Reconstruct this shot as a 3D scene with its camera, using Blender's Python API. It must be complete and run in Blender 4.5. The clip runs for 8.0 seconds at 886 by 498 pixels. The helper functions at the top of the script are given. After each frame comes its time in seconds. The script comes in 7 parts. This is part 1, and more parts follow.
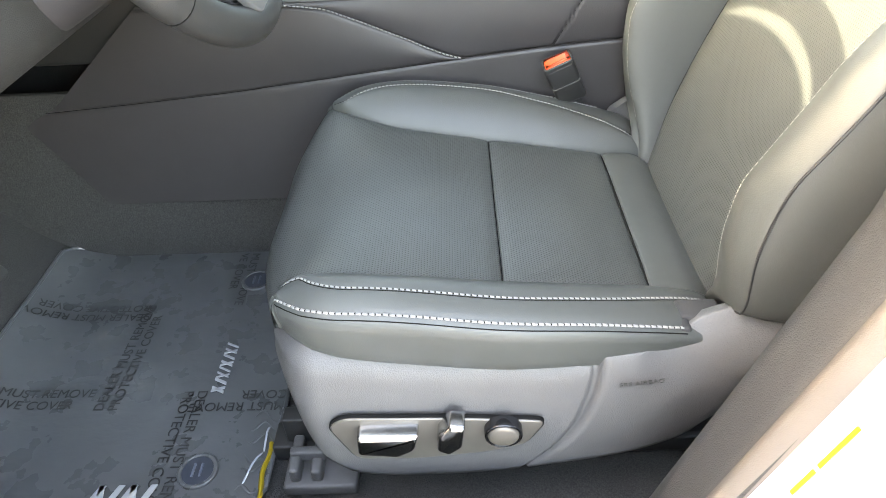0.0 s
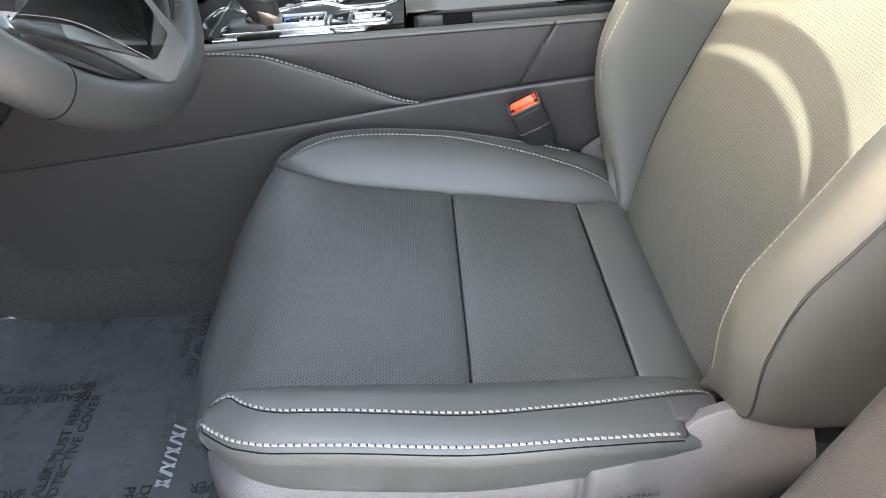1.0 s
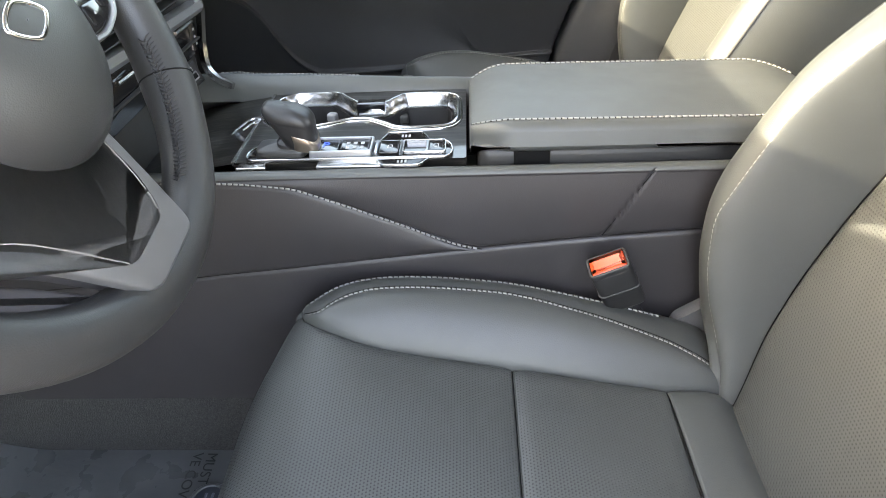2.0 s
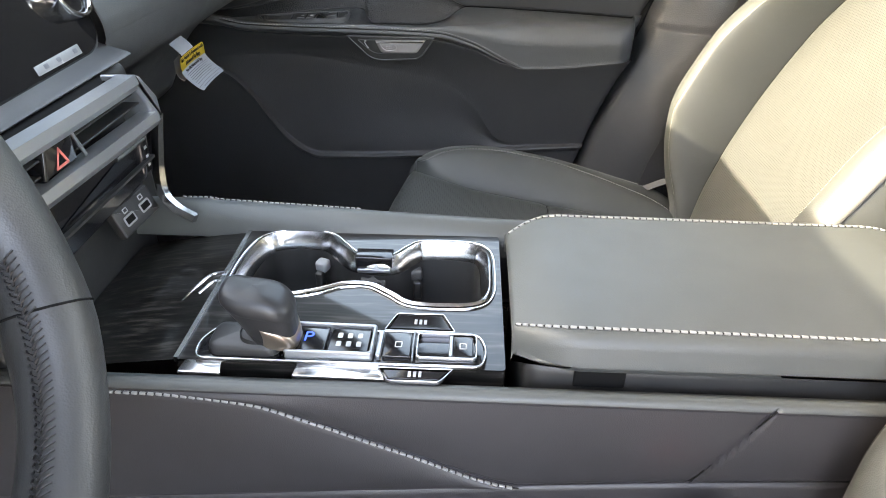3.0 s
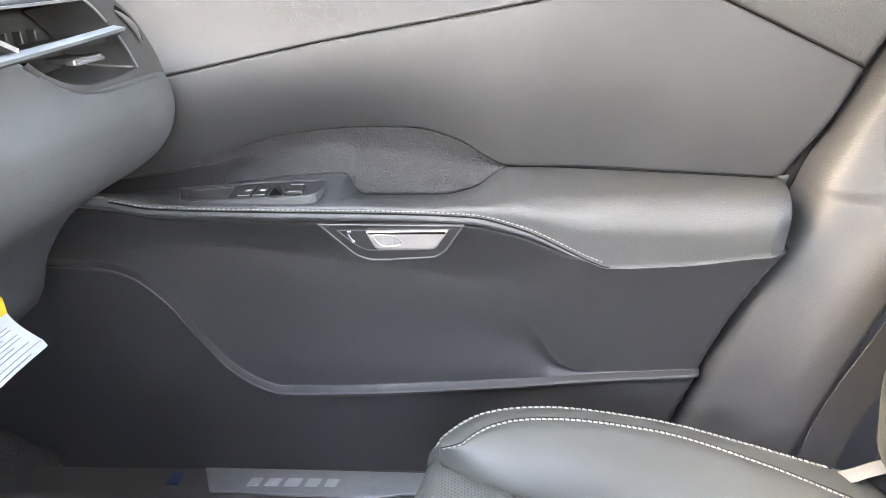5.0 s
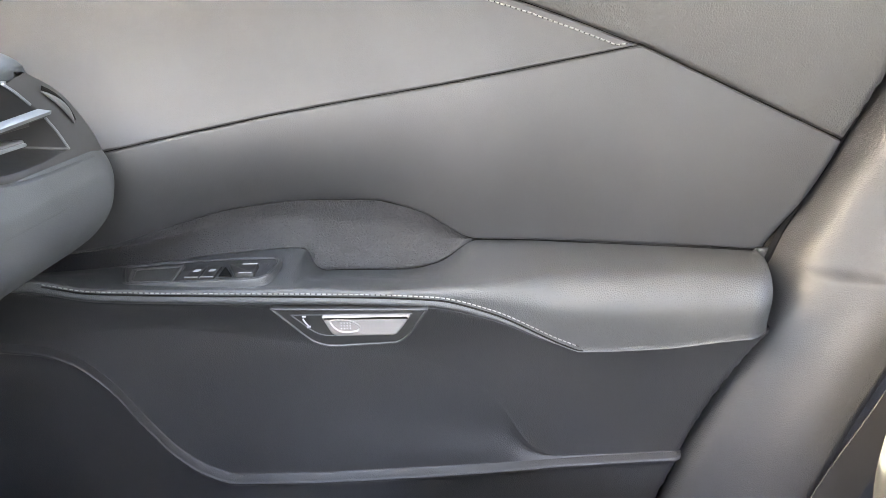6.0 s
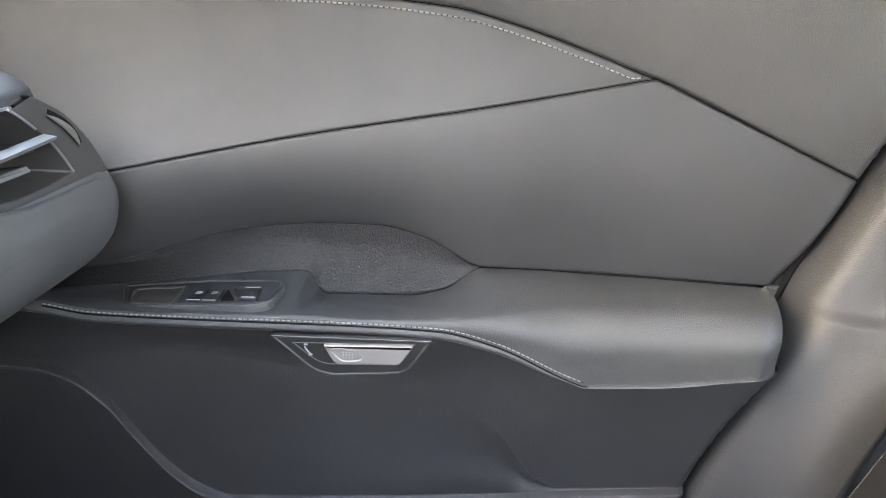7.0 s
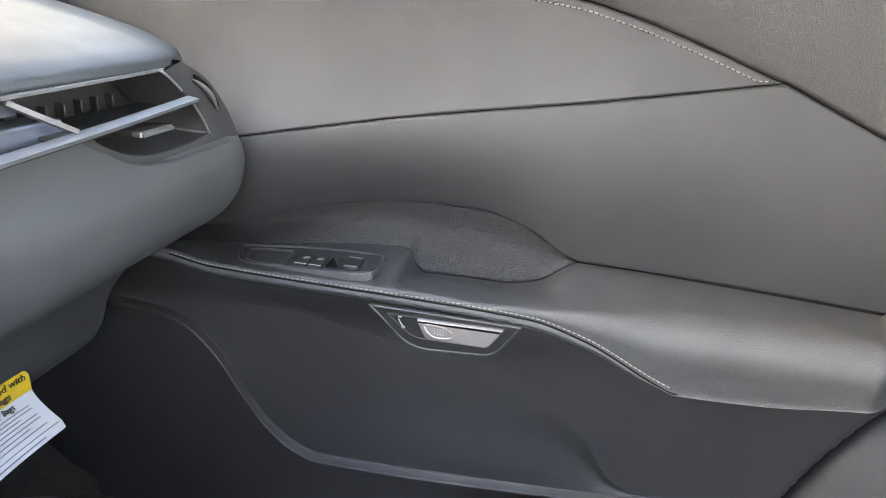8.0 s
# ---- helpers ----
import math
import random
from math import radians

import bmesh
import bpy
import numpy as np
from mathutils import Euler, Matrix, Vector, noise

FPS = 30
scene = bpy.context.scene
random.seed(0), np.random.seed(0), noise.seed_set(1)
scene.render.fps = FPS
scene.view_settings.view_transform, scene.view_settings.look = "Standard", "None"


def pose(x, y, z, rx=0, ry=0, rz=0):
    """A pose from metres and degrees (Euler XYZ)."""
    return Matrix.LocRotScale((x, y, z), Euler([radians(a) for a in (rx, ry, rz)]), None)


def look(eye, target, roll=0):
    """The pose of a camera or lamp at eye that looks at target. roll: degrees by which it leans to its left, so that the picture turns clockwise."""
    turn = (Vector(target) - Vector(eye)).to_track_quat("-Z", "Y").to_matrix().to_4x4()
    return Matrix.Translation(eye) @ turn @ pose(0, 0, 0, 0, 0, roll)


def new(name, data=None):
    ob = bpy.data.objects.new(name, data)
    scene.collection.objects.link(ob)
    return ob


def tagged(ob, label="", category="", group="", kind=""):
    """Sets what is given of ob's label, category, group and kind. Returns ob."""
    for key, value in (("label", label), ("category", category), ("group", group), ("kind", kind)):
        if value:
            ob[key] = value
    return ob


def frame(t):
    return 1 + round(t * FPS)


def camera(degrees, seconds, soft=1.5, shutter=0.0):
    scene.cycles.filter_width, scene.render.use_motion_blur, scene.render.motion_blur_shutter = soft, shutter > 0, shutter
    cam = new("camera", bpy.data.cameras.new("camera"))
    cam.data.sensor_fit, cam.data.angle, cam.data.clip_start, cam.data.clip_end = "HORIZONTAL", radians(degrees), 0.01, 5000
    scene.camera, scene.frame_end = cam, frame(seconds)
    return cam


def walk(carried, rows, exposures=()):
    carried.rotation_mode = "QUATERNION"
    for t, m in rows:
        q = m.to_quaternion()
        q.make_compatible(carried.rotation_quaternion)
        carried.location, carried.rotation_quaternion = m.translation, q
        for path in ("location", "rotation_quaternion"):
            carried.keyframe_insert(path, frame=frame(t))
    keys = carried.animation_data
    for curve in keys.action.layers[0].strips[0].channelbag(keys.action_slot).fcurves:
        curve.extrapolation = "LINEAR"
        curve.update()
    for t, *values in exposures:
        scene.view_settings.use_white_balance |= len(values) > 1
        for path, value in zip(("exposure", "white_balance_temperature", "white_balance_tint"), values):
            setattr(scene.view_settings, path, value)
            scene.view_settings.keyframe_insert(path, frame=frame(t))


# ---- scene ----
cam = camera(69.2, 8.0, 0.7)
PATH = [
    (0, (0.046, -0.026, 0.821), (-0.017, 1.529, -0.435), -3.5),
    (0.5, (0.063, 0.02, 0.83), (0.054, 1.573, -0.429), -2.9),
    (1, (0.072, 0.099, 0.831), (0.069, 1.653, -0.428), -4.6),
    (1.2, (0.071, 0.146, 0.835), (0.083, 1.706, -0.417), -5.1),
    (2.3, (0.039, 0.395, 0.865), (-0.083, 2.041, -0.264), -2.5),
    (2.5, (0.032, 0.451, 0.871), (-0.077, 2.106, -0.246), -2.5),
    (3, (0.01, 0.576, 0.874), (-0.062, 2.266, -0.193), 0.4),
    (3.5, (-0.012, 0.733, 0.853), (-0.068, 2.422, -0.217), 2.9),
    (4, (-0.04, 0.903, 0.851), (-0.102, 2.594, -0.216), 3.3),
    (4.5, (-0.057, 1.037, 0.83), (-0.103, 2.812, -0.089), 1.9),
    (5, (-0.052, 1.103, 0.833), (-0.134, 2.934, 0.033), -1.0),
    (6.5, (-0.029, 1.176, 0.881), (-0.037, 3.05, 0.182), -0.4),
    (7, (-0.036, 1.183, 0.889), (-0.074, 3.054, 0.183), 0.9),
    (7.5, (-0.031, 1.192, 0.876), (-0.137, 3.066, 0.185), 3.5),
    (8, (-0.038, 1.168, 0.882), (-0.368, 3.002, 0.155), 3.5),
]
EXPOSURES = [(0, 5.75, 9700, 15), (0.5, 5.45, 9500, 17), (1.0, 5.4, 9400, 18), (2.5, 5.45, 9400, 21), (3.0, 5.6, 9100, 22), (3.5, 5.9, 9100, 24), (4.0, 6.6, 9000, 25), (4.5, 7.15, 9100, 25), (5.0, 7.25, 9100, 25), (6.5, 6.72, 8700, 25), (7.5, 6.38, 8700, 24), (8.0, 6.43, 8800, 25)]
walk(cam, [(t, look(eye, target, roll)) for t, eye, target, roll in PATH], EXPOSURES)

# ---- light: clear sky, sun ahead of the car ----
SUN_AZ, SUN_EL = 183.0, 26.0  # degrees: azimuth from +x towards +y, height
world = bpy.data.worlds.new("sky")
scene.world = world
world.use_nodes = True
wn = world.node_tree.nodes
sky = wn.new("ShaderNodeTexSky")
sky.sky_type, sky.sun_disc = "NISHITA", False
sky.sun_elevation, sky.sun_rotation = radians(SUN_EL), radians(90 - SUN_AZ)
sky.dust_density = 2.0
world.node_tree.links.new(sky.outputs["Color"], wn["Background"].inputs["Color"])
wn["Background"].inputs["Strength"].default_value = 0.15
sun = new("sun", bpy.data.lights.new("sun", "SUN"))
sun.data.energy, sun.data.angle, sun.data.color = 1.12, radians(0.5), (1.0, 0.985, 0.95)
to_sun = Vector((math.cos(radians(SUN_AZ)) * math.cos(radians(SUN_EL)), math.sin(radians(SUN_AZ)) * math.cos(radians(SUN_EL)), math.sin(radians(SUN_EL))))
sun.matrix_world = look(to_sun * 6, (0, 0, 0))


# ---- materials ----
class Nodes:
    """A node material under construction."""

    def __init__(self, name, rough=0.5, metal=0.0, spec=0.5):
        self.m = bpy.data.materials.new(name)
        self.m.use_nodes = True
        self.t = self.m.node_tree
        self.b = self.t.nodes["Principled BSDF"]
        self.b.inputs["Roughness"].default_value = rough
        self.b.inputs["Metallic"].default_value = metal
        self.b.inputs["Specular IOR Level"].default_value = spec

    def node(self, kind, **values):
        n = self.t.nodes.new(kind)
        for k, v in values.items():
            n.inputs[k.replace("_", " ")].default_value = v
        return n

    def link(self, a, b):
        self.t.links.new(a, b)

    def coords(self, which="Object"):
        return self.t.nodes.new("ShaderNodeTexCoord").outputs[which]

    def noise(self, scale, detail=3, which="Object", stretch=None):
        n = self.node("ShaderNodeTexNoise", Scale=scale, Detail=detail)
        c = self.coords(which)
        if stretch:
            mp = self.t.nodes.new("ShaderNodeMapping")
            mp.inputs["Scale"].default_value = stretch
            self.link(c, mp.inputs["Vector"])
            c = mp.outputs["Vector"]
        self.link(c, n.inputs["Vector"])
        return n.outputs["Fac"]

    def ramp(self, fac, stops):
        r = self.t.nodes.new("ShaderNodeValToRGB")
        el = r.color_ramp.elements
        while len(el) < len(stops):
            el.new(0.5)
        for e, (p, c) in zip(el, stops):
            e.position, e.color = p, (*c, 1) if len(c) == 3 else c
        self.link(fac, r.inputs["Fac"])
        return r.outputs["Color"]

    def math(self, op, a, b=0.0):
        n = self.t.nodes.new("ShaderNodeMath")
        n.operation = op
        for k, v in ((0, a), (1, b)):
            if isinstance(v, (int, float)):
                n.inputs[k].default_value = v
            else:
                self.link(v, n.inputs[k])
        return n.outputs[0]

    def bump(self, height, strength=0.3, distance=0.001):
        n = self.node("ShaderNodeBump", Strength=strength, Distance=distance)
        self.link(height, n.inputs["Height"])
        old = self.b.inputs["Normal"]
        if old.is_linked:
            self.link(old.links[0].from_socket, n.inputs["Normal"])
        self.link(n.outputs["Normal"], old)

    def color(self, socket):
        self.link(socket, self.b.inputs["Base Color"])

    def rough(self, fac, lo, hi):
        r = self.t.nodes.new("ShaderNodeMapRange")
        r.inputs["To Min"].default_value, r.inputs["To Max"].default_value = lo, hi
        self.link(fac, r.inputs["Value"])
        self.link(r.outputs["Result"], self.b.inputs["Roughness"])


def tint(c, k):
    return tuple(min(1.0, v * k) for v in c)


def grained(name, c, rough=0.45, cells=700, depth=0.25, spec=0.5, wide=7.0, hide=0.0, rise=0.7):
    """Leather or moulded plastic: pebbled cells, fine noise and wide uneven wear."""
    n = Nodes(name, rough, 0, spec)
    v = n.node("ShaderNodeTexVoronoi", Scale=cells)
    n.link(n.coords(), v.inputs["Vector"])
    big = n.noise(wide, 4)
    n.color(n.ramp(big, [(0.3, tint(c, 0.9)), (0.7, tint(c, 1.1))]))
    n.rough(n.noise(wide * 5, 5), rough - 0.06, rough + 0.08)
    n.bump(n.noise(60, 3), 0.12, 0.0006)
    n.bump(v.outputs["Distance"], depth, 0.0006)
    if hide:
        w = n.node("ShaderNodeTexNoise", Scale=hide, Detail=2, Distortion=1.2)
        n.link(n.coords(), w.inputs["Vector"])
        ridge = n.math("ABSOLUTE", n.math("SUBTRACT", w.outputs["Fac"], 0.5))
        n.bump(n.math("MINIMUM", ridge, 0.12), min(rise, 1.0), 0.004 * max(1.0, rise))
    return n.m


def pebbled(name, c, rough=0.45, size=380, rise=0.8, spec=0.5, deep=0.0016):
    """Moulded skin with a rounded, wrinkled hide grain."""
    n = Nodes(name, rough, 0, spec)
    n.color(n.ramp(n.noise(6, 4), [(0.3, tint(c, 0.93)), (0.7, tint(c, 1.07))]))
    n.rough(n.noise(30, 4), rough - 0.05, rough + 0.06)
    w = n.node("ShaderNodeTexNoise", Scale=size, Detail=1.5, Distortion=0.5)
    n.link(n.coords(), w.inputs["Vector"])
    n.bump(n.noise(1100, 2), 0.2, 0.0004)
    n.bump(n.ramp(w.outputs["Fac"], [(0.36, (0, 0, 0)), (0.50, (0.75, 0.75, 0.75)), (0.66, (1, 1, 1))]), rise, deep)
    return n.m


def perforated(name, c, rough=0.45):
    """Leather with staggered rows of pinholes, 3.6 mm apart."""
    n = Nodes(name, rough)
    sep = n.t.nodes.new("ShaderNodeSeparateXYZ")
    n.link(n.coords("UV"), sep.inputs["Vector"])
    u = n.math("MULTIPLY", sep.outputs["X"], 1 / 0.0036)
    w = n.math("MULTIPLY", sep.outputs["Y"], 1 / 0.0031)
    odd = n.math("MULTIPLY", n.math("MODULO", n.math("FLOOR", w), 2.0), 0.5)
    du = n.math("SUBTRACT", n.math("FRACT", n.math("ADD", u, odd)), 0.5)
    dw = n.math("SUBTRACT", n.math("FRACT", w), 0.5)
    d = n.math("SQRT", n.math("ADD", n.math("MULTIPLY", du, du), n.math("MULTIPLY", dw, dw)))
    hole = n.math("LESS_THAN", d, 0.25)
    mix = n.t.nodes.new("ShaderNodeMix")
    mix.data_type = "RGBA"
    n.link(hole, mix.inputs["Factor"])
    n.link(n.ramp(n.noise(7, 4), [(0.3, tint(c, 0.9)), (0.7, tint(c, 1.1))]), mix.inputs["A"])
    mix.inputs["B"].default_value = (*tint(c, 0.22), 1)
    n.color(mix.outputs["Result"])
    soft = n.t.nodes.new("ShaderNodeMapRange")
    soft.inputs["From Min"].default_value, soft.inputs["From Max"].default_value = 0.1, 0.3
    n.link(d, soft.inputs["Value"])
    n.bump(n.noise(900, 2), 0.15, 0.0004)
    n.bump(soft.outputs["Result"], 0.5, 0.0007)
    return n.m


def plain(name, c, rough=0.4, metal=0.0, speckle=0.06, scale=30.0, relief=0.05, spec=0.5):
    n = Nodes(name, rough, metal, spec)
    n.color(n.ramp(n.noise(scale, 4), [(0.3, tint(c, 1 - speckle)), (0.7, tint(c, 1 + speckle))]))
    n.rough(n.noise(scale * 4, 4), max(0.02, rough - 0.05), rough + 0.06)
    if relief:
        n.bump(n.noise(scale * 12, 3), relief, 0.0004)
    return n.m


def carpeted(name, c):
    n = Nodes(name, 0.95, 0, 0.1)
    n.color(n.ramp(n.noise(500, 4), [(0.3, tint(c, 0.68)), (0.7, tint(c, 1.32))]))
    n.bump(n.noise(700, 3), 1.0, 0.003)
    n.bump(n.noise(40, 3), 0.5, 0.004)
    return n.m


def wood_film(name):
    n = Nodes(name, 0.3, 0, 0.12)
    g = n.noise(30, 6, stretch=(0.6, 7.0, 7.0))
    n.color(n.ramp(g, [(0.40, (0.005, 0.0046, 0.0042)), (0.54, (0.012, 0.011, 0.010)), (0.68, (0.040, 0.036, 0.032))]))
    n.b.inputs["Coat Weight"].default_value = 0.6
    n.b.inputs["Coat Roughness"].default_value = 0.04
    n.bump(g, 0.25, 0.0006)
    return n.m


def film(name):
    """Thin plastic film drawn over a dark mat: glossy, creased, with milky scuffs."""
    n = Nodes(name, 0.2)
    n.color(n.ramp(n.noise(14, 6), [(0.35, (0.070, 0.074, 0.076)), (0.62, (0.078, 0.082, 0.084)), (0.85, (0.105, 0.110, 0.113))]))
    n.rough(n.noise(22, 5), 0.16, 0.42)
    n.bump(n.noise(11, 5, stretch=(1.0, 2.2, 1.0)), 0.5, 0.004)
    n.bump(n.noise(70, 4), 0.25, 0.0012)
    return n.m


def pane_glass(name, tone):
    """Thin tinted glazing: light passes straight through, with a mirror sheen at low angles."""
    n = Nodes(name)
    clear = n.node("ShaderNodeBsdfTransparent", Color=(*tone, 1))
    sheen = n.node("ShaderNodeBsdfGlossy", Roughness=0.02)
    facing = n.node("ShaderNodeFresnel", IOR=1.45)
    mix = n.t.nodes.new("ShaderNodeMixShader")
    n.link(facing.outputs["Fac"], mix.inputs["Fac"])
    n.link(clear.outputs["BSDF"], mix.inputs[1])
    n.link(sheen.outputs["BSDF"], mix.inputs[2])
    n.link(mix.outputs["Shader"], n.t.nodes["Material Output"].inputs["Surface"])
    return n.m


LEATHER = (0.051, 0.0545, 0.052)
M_leather = grained("seat_leather", LEATHER, 0.45, 900, 0.12, 0.4)
M_perf = perforated("perforated_leather", LEATHER, 0.45)
M_shield = pebbled("grained_seat_plastic", (0.064, 0.0625, 0.063), 0.48, 800, 0.28, 0.5, 0.0007)
M_trim = grained("grained_trim_plastic", (0.041, 0.041, 0.040), 0.46, 600, 0.3, hide=520, rise=0.5)
M_cap = pebbled("grained_door_cap", (0.047, 0.047, 0.0475), 0.42, 620, 0.40, 0.5, 0.0007)
M_soft = grained("soft_door_skin", (0.038, 0.0385, 0.040), 0.52, 900, 0.18, 0.4)
M_pad = grained("padded_armrest_skin", (0.042, 0.0445, 0.0465), 0.40, 650, 0.45, 0.5, hide=520, rise=0.35)
M_suede = pebbled("dark_textured_insert", (0.021, 0.021, 0.0225), 0.55, 480, 0.8, 0.35, 0.0010)
M_lower = grained("lower_door_plastic", (0.027, 0.027, 0.028), 0.48, 700, 0.4)
# one dash skin in two tones: fascia lifted, top darkened against sky light
M_dash = grained("dash_skin", (0.051, 0.0535, 0.057), 0.5, 800, 0.12, 0.35)
M_dashdim = grained("dash_skin_dimmed", (0.029, 0.031, 0.032), 0.55, 800, 0.18, 0.3)
M_console = grained("console_skin", (0.0252, 0.0228, 0.0238), 0.48, 900, 0.16)
M_knob = grained("dark_knob_leather", (0.015, 0.0145, 0.0148), 0.40, 900, 0.06, 0.4)
M_dark = plain("dark_plastic", (0.016, 0.016, 0.016), 0.5)
M_pillar = pebbled("grained_pillar_plastic", (0.0250, 0.0260, 0.0280), 0.54, 800, 0.30, 0.5, 0.0007)
M_wheel = grained("steering_wheel_leather", (0.024, 0.0245, 0.0245), 0.45, 900, 0.15)
M_black = plain("black_gap", (0.005, 0.005, 0.005), 0.85, spec=0.1)
M_gloss = plain("gloss_black", (0.008, 0.008, 0.009), 0.10, relief=0)
M_chrome = plain("satin_chrome", (0.46, 0.46, 0.46), 0.2, 1.0, relief=0)
M_polish = plain("polished_chrome", (0.8, 0.8, 0.8), 0.06, 1.0, relief=0)
M_silver = plain("silver_paint", (0.30, 0.315, 0.33), 0.30, 0.75, speckle=0.015, relief=0)
M_bronze = plain("satin_bronze", (0.33, 0.27, 0.22), 0.3, 0.9, relief=0.02)
M_lever = plain("satin_lever_metal", (0.25, 0.23, 0.225), 0.45, 0.4, relief=0.02)
M_dullsilver = plain("dull_silver_paint", (0.20, 0.20, 0.205), 0.34, 0.6, speckle=0.02, relief=0)
M_pewter = plain("pewter_plastic", (0.105, 0.094, 0.082), 0.34, 0.35, relief=0.05)
M_brownpl = plain("brown_grey_plastic", (0.075, 0.067, 0.060), 0.4)
M_thread = plain("pale_thread", (0.20, 0.198, 0.188), 0.7, scale=300)
M_fin = plain("pale_grey_rubber", (0.20, 0.20, 0.20), 0.5)
M_carpet = carpeted("black_carpet", (0.049, 0.049, 0.048))
M_wood = wood_film("dark_open_pore_wood")
M_red = plain("orange_red_button", (0.75, 0.07, 0.02), 0.35, scale=80)
M_white = plain("white_car_paint", (0.80, 0.80, 0.80), 0.15, relief=0)
M_paper = plain("white_card", (0.20, 0.215, 0.235), 0.55)
M_yellow = plain("yellow_print", (0.30, 0.20, 0.009), 0.5)
M_ink = plain("black_ink", (0.01, 0.01, 0.01), 0.5)
M_greyink = plain("grey_ink", (0.085, 0.092, 0.11), 0.6)
M_icon = plain("pale_icon_print", (0.27, 0.27, 0.27), 0.5)
M_film = film("clear_film_over_dark_mat")
# pale colour paints glints on folds of clear film
M_fold_glint = plain("crumpled_film_glint", (0.30, 0.32, 0.34), 0.12, scale=40)
M_fastener = plain("dark_blue_plastic", (0.034, 0.040, 0.052), 0.3)
M_logo = plain("silver_emblem", (0.40, 0.41, 0.42), 0.35, 0.2, relief=0)
M_glow = Nodes("lit_blue_letter").m
M_glow.node_tree.nodes["Principled BSDF"].inputs["Base Color"].default_value = (0.002, 0.01, 0.08, 1)
M_glow.node_tree.nodes["Principled BSDF"].inputs["Emission Color"].default_value = (0.01, 0.10, 1.0, 1)
M_glow.node_tree.nodes["Principled BSDF"].inputs["Emission Strength"].default_value = 0.06
M_asphalt = plain("grey_concrete", (0.17, 0.168, 0.165), 0.9, scale=8, relief=0.6)
M_roof = plain("headliner_cloth", (0.62, 0.615, 0.60), 0.9, scale=200, relief=0.3)
M_webbing = plain("belt_webbing", (0.02, 0.02, 0.021), 0.7, scale=400, relief=0.5)
M_tint = plain("privacy_glass", (0.006, 0.006, 0.007), 0.06, relief=0)
M_glass = pane_glass("green_tinted_glass", (0.77, 0.82, 0.80))
M_line = plain("dark_chrome_line", (0.075, 0.075, 0.078), 0.34, 0.6, relief=0)
M_shroud = grained("grey_column_plastic", (0.050, 0.048, 0.052), 0.5, 900, 0.15, 0.4)
M_plate = plain("dark_satin_plate", (0.034, 0.034, 0.036), 0.42, relief=0.02)
M_inlay = plain("blue_grey_satin_inlay", (0.10, 0.115, 0.145), 0.3)
M_far = plain("horizon_dimmer", (0.05, 0.06, 0.04), 0.9, scale=0.6, speckle=0.4, relief=0)
M_seal = grained("taupe_door_seal", (0.082, 0.071, 0.063), 0.6, 900, 0.2)


# ---- building tools ----
def link_mesh(name, me, material, parent=None, label=""):
    ob = new(name, me)
    if material:
        me.materials.append(material)
    if parent:
        ob.parent = parent
    if label:
        ob["label"] = label
    return ob


def part(name, bm, material, parent=None, label="", smooth=True, angle=40):
    bmesh.ops.recalc_face_normals(bm, faces=bm.faces)
    me = bpy.data.meshes.new(name)
    bm.to_mesh(me)
    bm.free()
    if smooth:
        me.shade_smooth()
        me.set_sharp_from_angle(angle=radians(angle))
    return link_mesh(name, me, material, parent, label)


def thing(name, at, label, category, group="", kind=""):
    """The empty that carries a thing's parts; parts are meshed in world places."""
    ob = new(name)
    ob.empty_display_size = 0.02
    return tagged(ob, label, category, group, kind)


def curve_at(knots):
    """Smooth function through (x, value) knots."""
    xs = np.array([k[0] for k in knots], float)
    vs = np.array([k[1] for k in knots], float)
    d = np.diff(vs) / np.diff(xs)
    m = np.concatenate([[d[0]], np.where(d[:-1] * d[1:] > 0, 2 * d[:-1] * d[1:] / (d[:-1] + d[1:] + 1e-12), 0), [d[-1]]])

    def f(x):
        x = np.clip(np.asarray(x, float), xs[0], xs[-1])
        i = np.clip(np.searchsorted(xs, x) - 1, 0, len(xs) - 2)
        h = xs[i + 1] - xs[i]
        t = (x - xs[i]) / h
        return ((1 + 2 * t) * (1 - t) ** 2 * vs[i] + t * (1 - t) ** 2 * h * m[i] + t * t * (3 - 2 * t) * vs[i + 1] + t * t * (t - 1) * h * m[i + 1])

    return f


def steps(n, ease=0.11):
    """n steps from 0 towards 1, closer together at both ends."""
    t = np.arange(n) / n
    return t - ease * np.sin(2 * np.pi * t)


